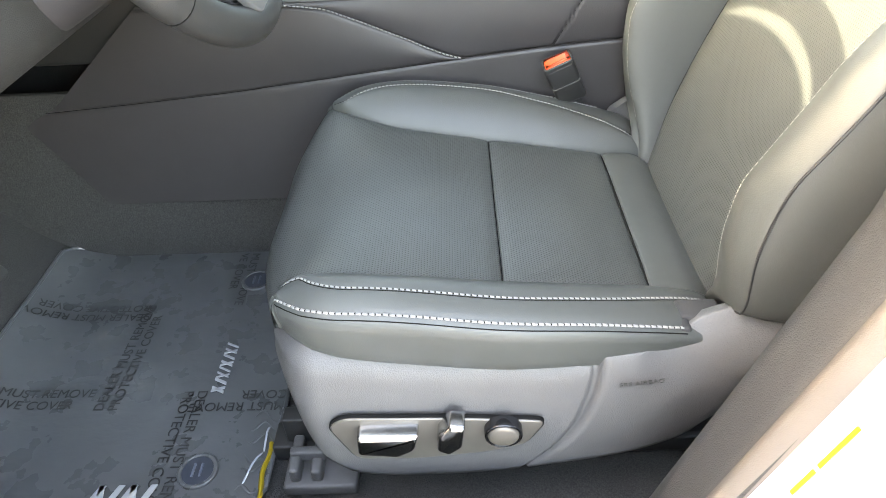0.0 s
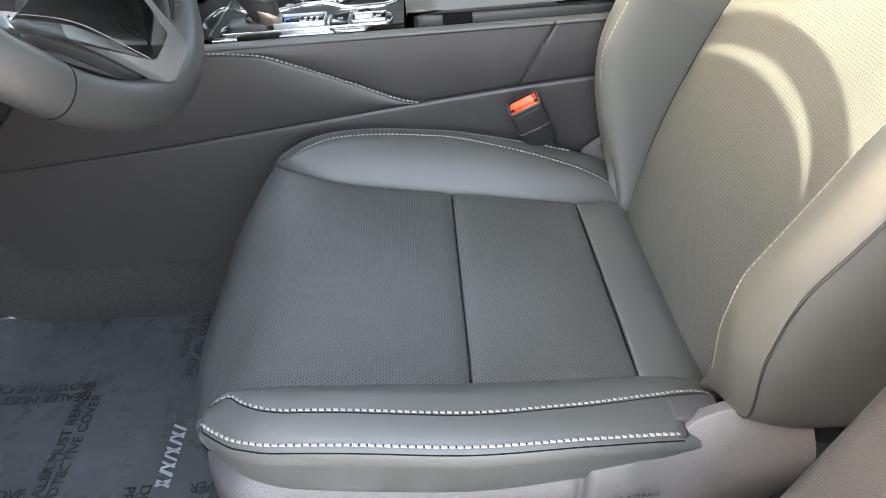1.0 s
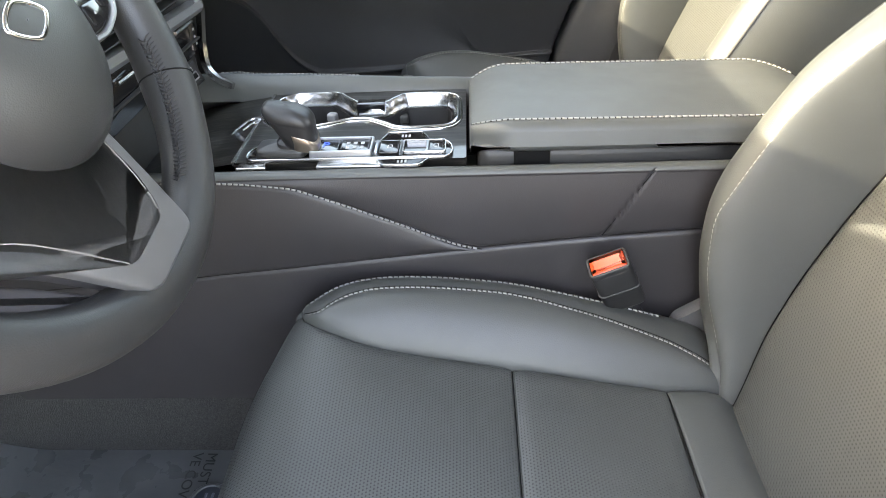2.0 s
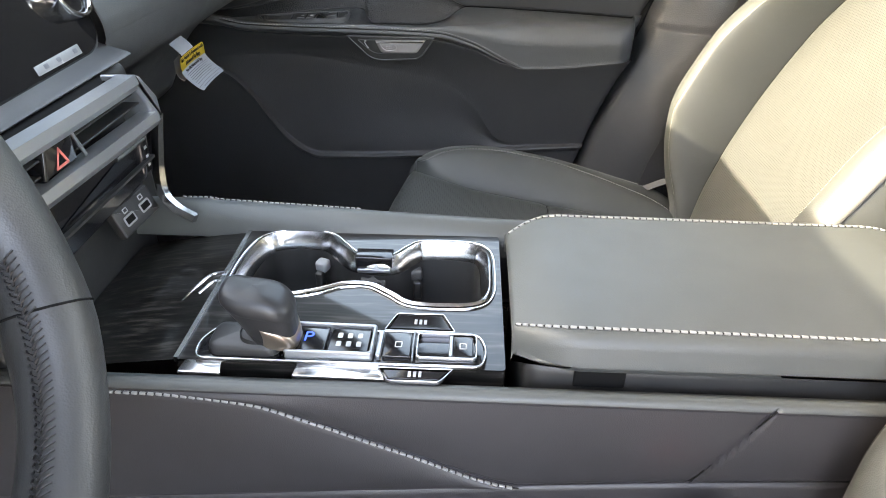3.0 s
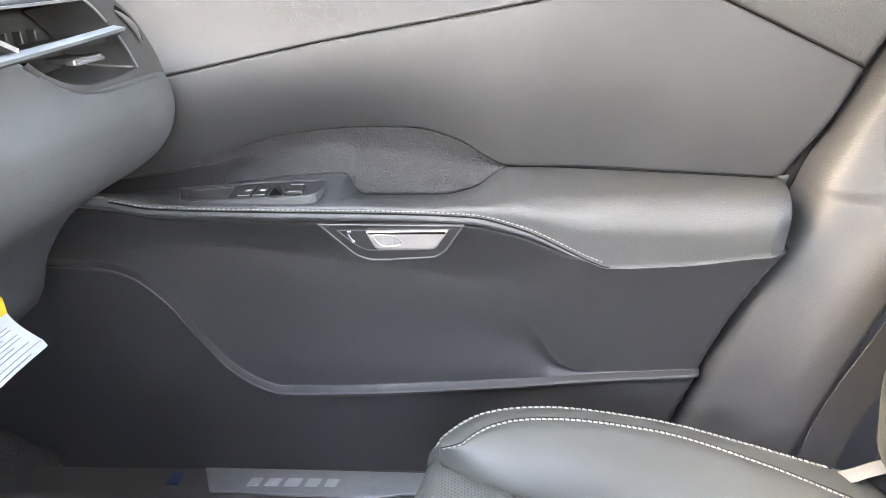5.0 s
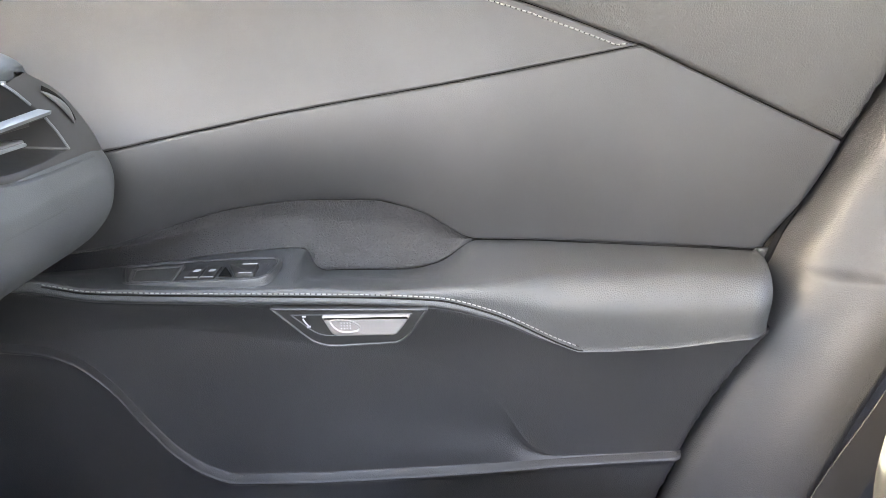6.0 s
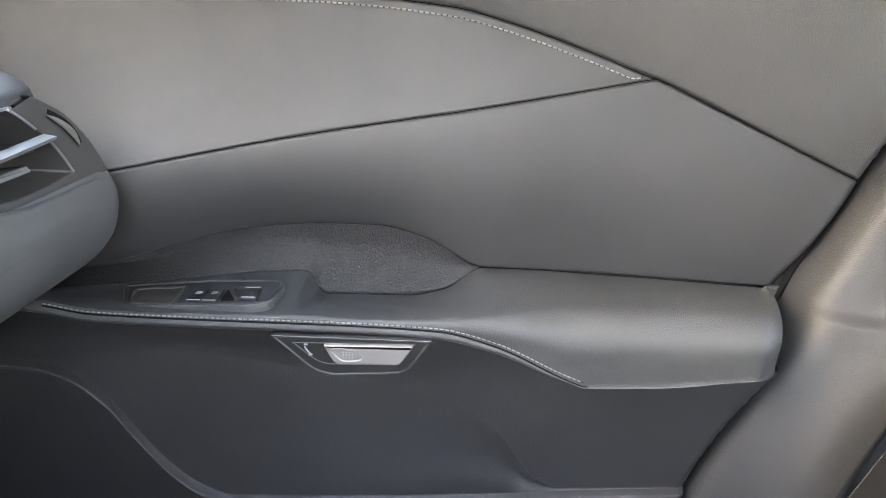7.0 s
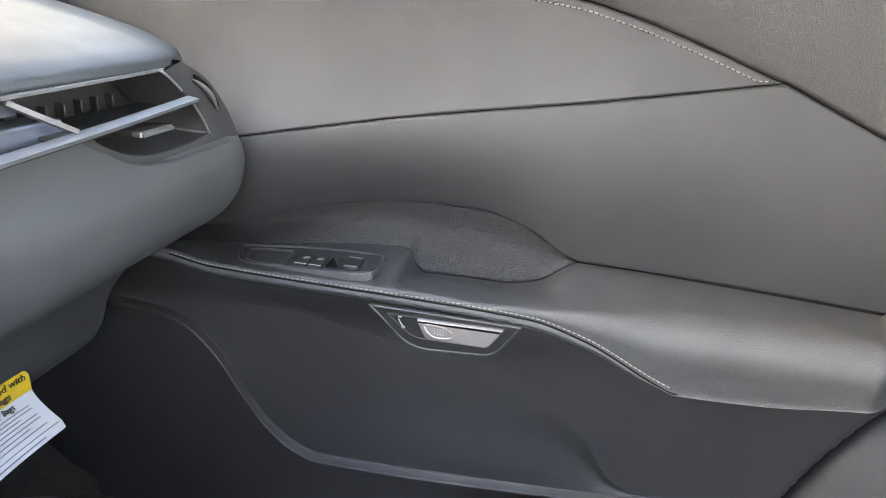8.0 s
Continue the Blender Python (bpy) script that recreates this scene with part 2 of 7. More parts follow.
class Surf:
    """A grid of points (rows, columns, 3) whose index ranges become parts with shared smooth normals."""

    def __init__(self, pts, flip=False):
        self.p = np.asarray(pts, float)
        a = np.gradient(self.p, axis=0)
        b = np.gradient(self.p, axis=1)
        n = np.cross(a, b)
        ln = np.linalg.norm(n, axis=2, keepdims=True)
        self.n = n / np.maximum(ln, 1e-12) * (-1 if flip else 1)
        self.flip = flip
        self.u = np.cumsum(np.concatenate([np.zeros((1, self.p.shape[1])), np.linalg.norm(np.diff(self.p, axis=0), axis=2)]), axis=0)
        self.v = np.cumsum(np.concatenate([np.zeros((self.p.shape[0], 1)), np.linalg.norm(np.diff(self.p, axis=1), axis=2)], axis=1), axis=1)
        mid = self.p.shape[1] // 2
        self.v = self.v - self.v[:, mid:mid + 1]
        self.u = np.repeat(self.u[:, mid:mid + 1], self.p.shape[1], axis=1)

    def part(self, name, rows, cols, material, parent, label=""):
        return self.parts(name, [(rows, cols)], material, parent, label)

    def parts(self, name, boxes, material, parent, label=""):
        ids, faces, m = {}, [], self.p.shape[1]
        for (i0, i1), (j0, j1) in boxes:
            for i in range(i0, i1):
                for j in range(j0, j1):
                    q = [(i, j), (i + 1, j), (i + 1, j + 1), (i, j + 1)]
                    if self.flip:
                        q.reverse()
                    c = [self.p[k] for k in q]
                    if np.linalg.norm(np.cross(c[2] - c[0], c[3] - c[1])) < 1e-9:
                        continue
                    faces.append([ids.setdefault(k, len(ids)) for k in q])
        keys = list(ids)
        me = bpy.data.meshes.new(name)
        me.from_pydata([tuple(self.p[k]) for k in keys], [], faces)
        uv = me.uv_layers.new(name="metres")
        flat = [c for f in faces for k in f for c in (self.v[keys[k]], self.u[keys[k]])]
        uv.data.foreach_set("uv", flat)
        me.shade_smooth()
        me.normals_split_custom_set_from_vertices([tuple(self.n[k]) for k in keys])
        return link_mesh(name, me, material, parent, label)

    def row(self, i, j0, j1, off=0.0):
        return [Vector(self.p[i, j] + self.n[i, j] * off) for j in range(j0, j1 + 1)]

    def col(self, j, i0, i1, off=0.0):
        return [Vector(self.p[i, j] + self.n[i, j] * off) for i in range(i0, i1 + 1)]


def resample(pts, step):
    pts = [Vector(p) for p in pts]
    out, carry = [pts[0].copy()], 0.0
    for a, b in zip(pts, pts[1:]):
        ln = (b - a).length
        d = step - carry
        while d <= ln and ln > 0:
            out.append(a.lerp(b, d / ln))
            d += step
        carry = ln - (d - step)
    return out


def smooth_path(pts, n=8):
    """Catmull-Rom through the points."""
    p = [Vector(q) for q in pts]
    p = [2 * p[0] - p[1], *p, 2 * p[-1] - p[-2]]
    out = []
    for a, b, c, d in zip(p, p[1:], p[2:], p[3:]):
        for k in range(n):
            t = k / n
            out.append(0.5 * ((2 * b) + (c - a) * t + (2 * a - 5 * b + 4 * c - d) * t * t + (3 * b - a - 3 * c + d) * t ** 3))
    out.append(p[-2])
    return out


def tube(bm, pts, r, sides=8, closed=False, squash=1.0, up=(0, 0, 1)):
    """A round bar along the points; r a number or one a point."""
    pts = [Vector(p) for p in pts]
    n = len(pts)
    rings = []
    for k, p in enumerate(pts):
        a = pts[(k - 1) % n] if closed or k else pts[0]
        b = pts[(k + 1) % n] if closed or k < n - 1 else pts[-1]
        d = (b - a).normalized()
        s = d.cross(Vector(up))
        s = s.normalized() if s.length > 1e-5 else Vector((1, 0, 0))
        w = s.cross(d)
        rr = r[k] if isinstance(r, (list, tuple)) else r
        rings.append([bm.verts.new(p + rr * (math.cos(t) * s + squash * math.sin(t) * w)) for t in (2 * math.pi * j / sides for j in range(sides))])
    for a, b in zip(rings, rings[1:] + (rings[:1] if closed else [])):
        for j in range(sides):
            bm.faces.new((a[j], a[(j + 1) % sides], b[(j + 1) % sides], b[j]))
    if not closed:
        bm.faces.new(rings[0][::-1])
        bm.faces.new(rings[-1])
    return bm


def stitching(name, pts, parent, length=0.0052, gap=0.0014, r=0.0011, slant=0.10):
    """A row of separate flat thread stitches lying along the points, over the dark line of their needle holes."""
    marks = resample(pts, length + gap)
    verts, faces = [], []
    for a, b in zip(marks, marks[1:]):
        d = (b - a).normalized()
        mid = (a + b) / 2
        s = d.cross(Vector((0.13, 0.21, 0.97))).normalized()
        w = s.cross(d)
        base = len(verts)
        for f, g in ((-0.5, 0.55), (-0.40, 1.0), (0.40, 1.0), (0.5, 0.55)):
            c = mid + d * f * length + s * slant * f * length
            for t in range(6):
                th = 2 * math.pi * t / 6
                verts.append(c + g * r * (1.15 * math.cos(th) * s + 0.8 * math.sin(th) * w))
        for ring in range(3):
            for t in range(6):
                q = base + ring * 6
                faces.append((q + t, q + (t + 1) % 6, q + 6 + (t + 1) % 6, q + 6 + t))
        faces += [tuple(base + t for t in (5, 4, 3, 2, 1, 0)), tuple(base + 18 + t for t in range(6))]
    me = bpy.data.meshes.new(name)
    me.from_pydata([tuple(v) for v in verts], [], faces)
    me.shade_smooth()
    seam(pts, parent, r * 0.4, "dark line of needle holes")
    return link_mesh(name, me, M_thread, parent, "pale grey contrast stitching")


def seam(pts, parent, r=0.0009, label=""):
    """A thin dark line lying in a crease."""
    bm = bmesh.new()
    tube(bm, pts, r, 5)
    return part("seam", bm, M_black, parent, label)


def rounded(pts, r, n=5):
    """A polygon with rounded corners; r a number or one a corner."""
    out = []
    m = len(pts)
    for k in range(m):
        rr = r[k] if isinstance(r, (list, tuple)) else r
        p, a, b = Vector(pts[k]), Vector(pts[k - 1]), Vector(pts[(k + 1) % m])
        ea, eb = (a - p), (b - p)
        d = min(rr, ea.length * 0.45, eb.length * 0.45)
        s, e = p + ea.normalized() * d, p + eb.normalized() * d
        for j in range(n + 1):
            t = j / n
            out.append((1 - t) ** 2 * s + 2 * t * (1 - t) * p + t * t * e)
    return out


def inset(pts, d):
    """The polygon moved inwards by d along its corner normals."""
    area = sum(pts[k - 1].x * pts[k].y - pts[k].x * pts[k - 1].y for k in range(len(pts)))
    sg = 1 if area > 0 else -1
    out = []
    for k in range(len(pts)):
        t = (pts[(k + 1) % len(pts)] - pts[k - 1])
        t = t.normalized() if t.length > 1e-9 else Vector((1, 0))
        out.append(pts[k] + d * sg * Vector((-t.y, t.x)))
    return out


def slab(bm, outline, h, r, m, crown=0.0):
    """A plate of height h along local z with a rounded upper edge."""
    pts = [Vector(p) for p in outline]
    rings = [[(p, 0.0) for p in pts]]
    for a in (0, 30, 60, 90):
        th = radians(a)
        q = inset(pts, r * (1 - math.cos(th)))
        rings.append([(p, h - r + r * math.sin(th)) for p in q])
    if crown:
        c = sum((p for p, _ in rings[-1]), Vector((0, 0))) / len(pts)
        for f in (0.75, 0.45, 0.15):
            rings.append([(c + (p - c) * f, h + crown * (1 - f * f)) for p, _ in rings[4]])
    vs = [[bm.verts.new(m @ Vector((p.x, p.y, z))) for p, z in ring] for ring in rings]
    n = len(pts)
    for a, b in zip(vs, vs[1:]):
        for j in range(n):
            bm.faces.new((a[j], a[(j + 1) % n], b[(j + 1) % n], b[j]))
    bm.faces.new(vs[-1])
    bm.faces.new(vs[0][::-1])
    return bm


def hoop(bm, outer, inner, h, r, m, drop=0.0):
    """A frame between two outlines of equal count, rounded at the top; drop lowers its inner edge."""
    o, i = [Vector(p) for p in outer], [Vector(p) for p in inner]
    n = len(o)
    rings = [[(p, 0.0) for p in o], [(p, h - r) for p in o], [(p.lerp(q, 0.12), h - 0.3 * r) for p, q in zip(o, i)], [(p.lerp(q, 0.3), h) for p, q in zip(o, i)],
             [(p.lerp(q, 0.7), h - drop * 0.4) for p, q in zip(o, i)], [(p.lerp(q, 0.9), h - 0.3 * r - drop * 0.8) for p, q in zip(o, i)], [(q, h - r - drop) for q in i], [(q, min(0.0, h - r - drop - 0.0005)) for q in i]]
    vs = [[bm.verts.new(m @ Vector((p.x, p.y, z))) for p, z in ring] for ring in rings]
    for a, b in zip(vs, vs[1:] + vs[:1]):
        for j in range(n):
            bm.faces.new((a[j], a[(j + 1) % n], b[(j + 1) % n], b[j]))
    return bm


def block(bm, lo, hi, r=0.004, m=None):
    """A box with rounded edges."""
    made = bmesh.ops.create_cube(bm, size=1)["verts"]
    c = [(a + b) / 2 for a, b in zip(lo, hi)]
    s = [b - a for a, b in zip(lo, hi)]
    for v in made:
        v.co = Vector([c[k] + v.co[k] * s[k] for k in range(3)])
    if r:
        edges = list({e for v in made for e in v.link_edges})
        made = bmesh.ops.bevel(bm, geom=edges, offset=r, segments=3, profile=0.5, affect="EDGES")["verts"]
    if m:
        bmesh.ops.transform(bm, matrix=m, verts=[v for v in bm.verts if v.is_valid and v in set(made)])
    return bm


def frame_of(origin, xdir, ydir):
    """Local axes: x along xdir, y near ydir, z their cross product."""
    x = Vector(xdir).normalized()
    z = x.cross(Vector(ydir)).normalized()
    y = z.cross(x)
    m = Matrix((x, y, z)).transposed().to_4x4()
    m.translation = Vector(origin)
    return m


# ---- setting ----
CY = 1.02  # the car's middle line


def mirror_y(y):
    return 2 * CY - y


def plate_xyz(name, lo, hi, material, r=0.0, kind="structure", label="", category=""):
    bm = bmesh.new()
    block(bm, lo, hi, r)
    return tagged(part(name, bm, material), label, category, "", kind)


def make_ground():
    n = 40
    bm = bmesh.new()
    c = [[bm.verts.new((-400 + 800 * i / n, -400 + 800 * j / n, -0.52)) for j in range(n + 1)] for i in range(n + 1)]
    for i in range(n):
        for j in range(n):
            bm.faces.new((c[i][j], c[i + 1][j], c[i + 1][j + 1], c[i][j + 1]))
    tagged(part("ground", bm, M_asphalt), "grey concrete car park the car stands on", "ground", "", "structure")
    # unseen dark ring, added to cut the light from the horizon
    bm = bmesh.new()
    ring = []
    for k in range(120):
        a = 2 * math.pi * k / 120
        h = 5.0 + 2.0 * noise.noise(Vector((math.cos(a) * 5, math.sin(a) * 5, 1))) + 1.0 * noise.noise(Vector((math.cos(a) * 19, math.sin(a) * 19, 2)))
        ring.append([bm.verts.new((45 * math.cos(a), 45 * math.sin(a), z)) for z in (-0.53, h)])
    for p, q in zip(ring, ring[1:] + ring[:1]):
        bm.faces.new((p[0], q[0], q[1], p[1]))
    tagged(part("backdrop", bm, M_far), "unseen dark ring added round the car to dim the horizon", "trees", "", "structure")


def make_floor():
    """Carpeted floor: footwells that rise to the firewall, and the sill flanks."""
    ys = np.concatenate([np.linspace(0.22, 0.34, 8), np.linspace(0.36, 1.68, 60), np.linspace(1.70, 1.82, 8)])
    xs = np.concatenate([np.linspace(-1.0, -0.62, 26), np.linspace(-0.60, 0.40, 50), np.linspace(0.45, 1.5, 12)])
    rise = curve_at([(-1.0, 0.42), (-0.86, 0.26), (-0.72, 0.11), (-0.62, 0.055), (-0.5, 0.05), (0.0, 0.05), (1.5, 0.05)])
    edge = curve_at([(0.20, 0.110), (0.26, 0.100), (0.285, 0.05), (0.31, 0.0), (0.5, 0.0)])
    p = np.zeros((len(xs), len(ys), 3))
    for i, x in enumerate(xs):
        for j, y in enumerate(ys):
            k = min(y, mirror_y(y))
            z = float(rise(x)) + float(edge(k)) * (1 if x < 0.5 else 0.4)
            z += 0.045 * min(1.0, max(0.0, (y - 1.0) / 0.2))
            z += 0.0035 * noise.noise(Vector((x * 9, y * 9, 3)))
            p[i, j] = (x, y, z)
    floor = Surf(p).part("floor", (0, len(xs) - 1), (0, len(ys) - 1), M_carpet, None)
    tagged(floor, "black loop-pile carpet over the car floor", "carpet", "", "structure")


def make_shell():
    """Roof, pillars, bulkheads and outer panels that close the cabin; side and front glass openings stay open."""
    plate_xyz("ceiling", (-0.12, 0.33, 1.30), (2.1, 1.71, 1.36), M_roof, 0.02, label="pale grey cloth headliner under the roof", category="ceiling")
    plate_xyz("wall_front", (-1.10, 0.24, -0.1), (-1.02, 1.80, 0.86), M_dark, 0.0, label="dark bulkhead ahead of the footwells", category="wall")
    plate_xyz("wall_rear", (2.05, 0.24, -0.1), (2.12, 1.80, 0.90), M_dark, 0.0, label="dark trim closing the back of the cabin", category="wall")
    plate_xyz("wall_rear_passenger_side", (0.50, 1.80, -0.1), (2.05, 1.90, 0.86), M_lower, 0.02, label="closed rear door panel in dark trim", category="wall")
    plate_xyz("wall_behind_pillar", (0.37, 1.80, -0.1), (0.50, 1.90, 0.50), M_lower, 0.01, label="dark trim closing the gap behind the centre pillar", category="wall")
    plate_xyz("wall_rear_driver_side", (0.62, 0.14, -0.1), (2.05, 0.24, 0.86), M_lower, 0.02, label="closed rear door panel in dark trim", category="wall")
    plate_xyz("window_rear_passenger_side", (0.50, 1.79, 0.85), (2.05, 1.80, 1.32), M_tint, 0.0, label="closed privacy-tinted rear side window", category="window")
    plate_xyz("window_rear_driver_side", (0.60, 0.24, 0.85), (2.05, 0.25, 1.32), M_tint, 0.0, label="closed privacy-tinted rear side window", category="window")
    for k, side in enumerate((0, 1)):
        f = (lambda y: mirror_y(y)) if side else (lambda y: y)
        bm = bmesh.new()
        # passenger pillar raised and thickened out of view to block sun
        lift, girth = (0.07, 0.090) if side else (0.0, 0.072)
        tube(bm, [(-1.06, f(0.30), 0.86 + lift), (-0.55, f(0.325), 1.10 + lift), (-0.12, f(0.36), 1.30)], girth, 14)
        # outer tube added as a further sun block
        tube(bm, [(-1.06, f(0.19), 0.86), (-0.55, f(0.215), 1.10), (-0.12, f(0.26), 1.30)], 0.066, 14)
        tagged(part("pillar_front", bm, M_trim), "windscreen pillar in grey trim", "pillar", "", "structure")
        bm = bmesh.new()
        tube(bm, [(-0.12, f(0.36), 1.31), (1.0, f(0.36), 1.34), (2.05, f(0.38), 1.30)], 0.045, 10)
        tagged(part("roof_rail", bm, M_trim), "roof side rail in grey trim", "roof rail", "", "structure")
        ys = sorted((f(0.17), f(0.235)))
        bm = bmesh.new()
        block(bm, (-1.10, ys[0], -0.1), (-0.60 if side else -0.66, ys[1], 0.93), 0.01)
        tagged(part("wall_footwell_side", bm, M_lower), "dark trim panel at the side of the footwell", "wall", "", "structure")
    bm = bmesh.new()
    tube(bm, [(-0.12, 0.36, 1.31), (-0.14, CY, 1.33), (-0.12, 1.68, 1.31)], 0.05, 10)
    tagged(part("windscreen_header", bm, M_roof), "cloth-covered header above the windscreen", "roof rail", "", "structure")

    # glazing: windscreen, and the passenger's closed front window
    def pane(name, corners, label):
        bm = bmesh.new()
        a, b, c, d = (Vector(q) for q in corners)
        off = (b - a).cross(d - a).normalized() * 0.005
        low, top = [bm.verts.new(q) for q in (a, b, c, d)], [bm.verts.new(q + off) for q in (a, b, c, d)]
        bm.faces.new(top)
        bm.faces.new(low[::-1])
        for k in range(4):
            bm.faces.new((low[k], low[(k + 1) % 4], top[(k + 1) % 4], top[k]))
        tagged(part(name, bm, M_glass, smooth=False), label, "window", "", "structure")

    pane("window_windscreen", [(-1.06, 0.26, 0.875), (-1.06, 1.78, 0.875), (-0.13, 1.70, 1.325), (-0.13, 0.34, 1.325)], "clear green-tinted windscreen")
    pane("window_front_passenger_side", [(-0.72, 1.862, 0.93), (0.53, 1.862, 0.93), (0.50, 1.70, 1.33), (-0.14, 1.70, 1.33)], "closed green-tinted front side window")


def make_open_door():
    """The driver's door, swung open on its front hinges outside the cabin."""
    ob = thing("door_2", (0, 0, 0), "open white driver's door with dark inner trim", "door", "", "structure")
    th = radians(66)
    m = frame_of((-0.70, 0.17, 0), (math.cos(th), -math.sin(th), 0), (math.sin(th), math.cos(th), 0))  # local x: along the door, y: to its inner side
    bm = bmesh.new()
    block(bm, (0.0, -0.13, -0.12), (1.08, -0.06, 0.93), 0.03)
    bmesh.ops.transform(bm, matrix=m, verts=bm.verts)
    part("outer_skin", bm, M_white, ob, "white painted outer skin")
    bm = bmesh.new()
    block(bm, (0.05, -0.058, -0.06), (1.03, -0.01, 0.95), 0.02)
    bmesh.ops.transform(bm, matrix=m, verts=bm.verts)
    part("inner_panel", bm, M_lower, ob, "dark moulded inner panel")
    bm = bmesh.new()
    block(bm, (0.15, -0.012, 0.52), (0.95, 0.055, 0.60), 0.02)
    bmesh.ops.transform(bm, matrix=m, verts=bm.verts)
    part("armrest", bm, M_pad, ob, "padded armrest")
    bm = bmesh.new()
    tube(bm, smooth_path([m @ Vector(q) for q in ((0.02, -0.07, 0.93), (0.30, -0.05, 1.12), (0.58, -0.03, 1.27), (0.85, -0.02, 1.31), (1.08, -0.02, 1.30), (1.10, -0.06, 0.93))], 5), 0.022, 8)
    part("window_frame", bm, M_trim, ob, "dark window frame")
    bm = bmesh.new()
    lo = [bm.verts.new(m @ Vector(q)) for q in ((0.06, -0.062, 0.93), (1.08, -0.062, 0.93), (1.07, -0.022, 1.29), (0.85, -0.022, 1.30), (0.58, -0.032, 1.26))]
    hi = [bm.verts.new(v.co + m.to_3x3() @ Vector((0, 0.004, 0))) for v in lo]
    bm.faces.new(hi)
    bm.faces.new(lo[::-1])
    for k in range(5):
        bm.faces.new((lo[k], lo[(k + 1) % 5], hi[(k + 1) % 5], hi[k]))
    part("pane", bm, M_glass, ob, "green-tinted glass", smooth=False)


make_ground()
make_floor()
make_shell()
make_open_door()


# ---- centre pillars ----
def pillar(name, sgn, base_y, label, front, prof):
    """Lower trim of a centre pillar with its leaning front edge and the step at armrest height; sgn -1: passenger side."""
    ob = thing(name, (0, 0, 0), label, "pillar trim")
    wide = curve_at([(0.10, 0.13), (0.29, 0.125), (0.52, 0.115), (0.62, 0.12), (0.75, 0.125), (1.30, 0.12)])
    out = curve_at([(0.10, 0.012), (0.30, 0.004), (0.57, 0.0), (0.592, 0.0015), (0.606, 0.015), (0.66, 0.021), (0.80, 0.026), (1.30, 0.09)])
    zs = np.concatenate([np.linspace(0.10, 0.54, 34), np.linspace(0.55, 0.68, 60), np.linspace(0.70, 1.30, 30)])
    tail = [(1.0, 0.0), (1.02, 0.006), (1.035, 0.02), (1.04, 0.10)]
    p = []
    for z in zs:
        f, w, o = float(front(z)), float(wide(z)), float(out(z))
        row = [(f + a, base_y - sgn * (o + b), z) for a, b in prof]
        row += [(f + prof[-1][0] + (w - prof[-1][0]) * t, base_y - sgn * (o + prof[-1][1] * (1 - t) - 0.004 * math.sin(math.pi * t)), z) for t in np.linspace(0, 1, 10)[1:-1]]
        row += [(f + w * a, base_y - sgn * (o + b), z) for a, b in tail]
        p.append(row)
    s = Surf(p, flip=sgn < 0)
    s.part("cover", (0, len(zs) - 1), (0, len(p[0]) - 1), M_pillar, ob)
    return ob, front, out


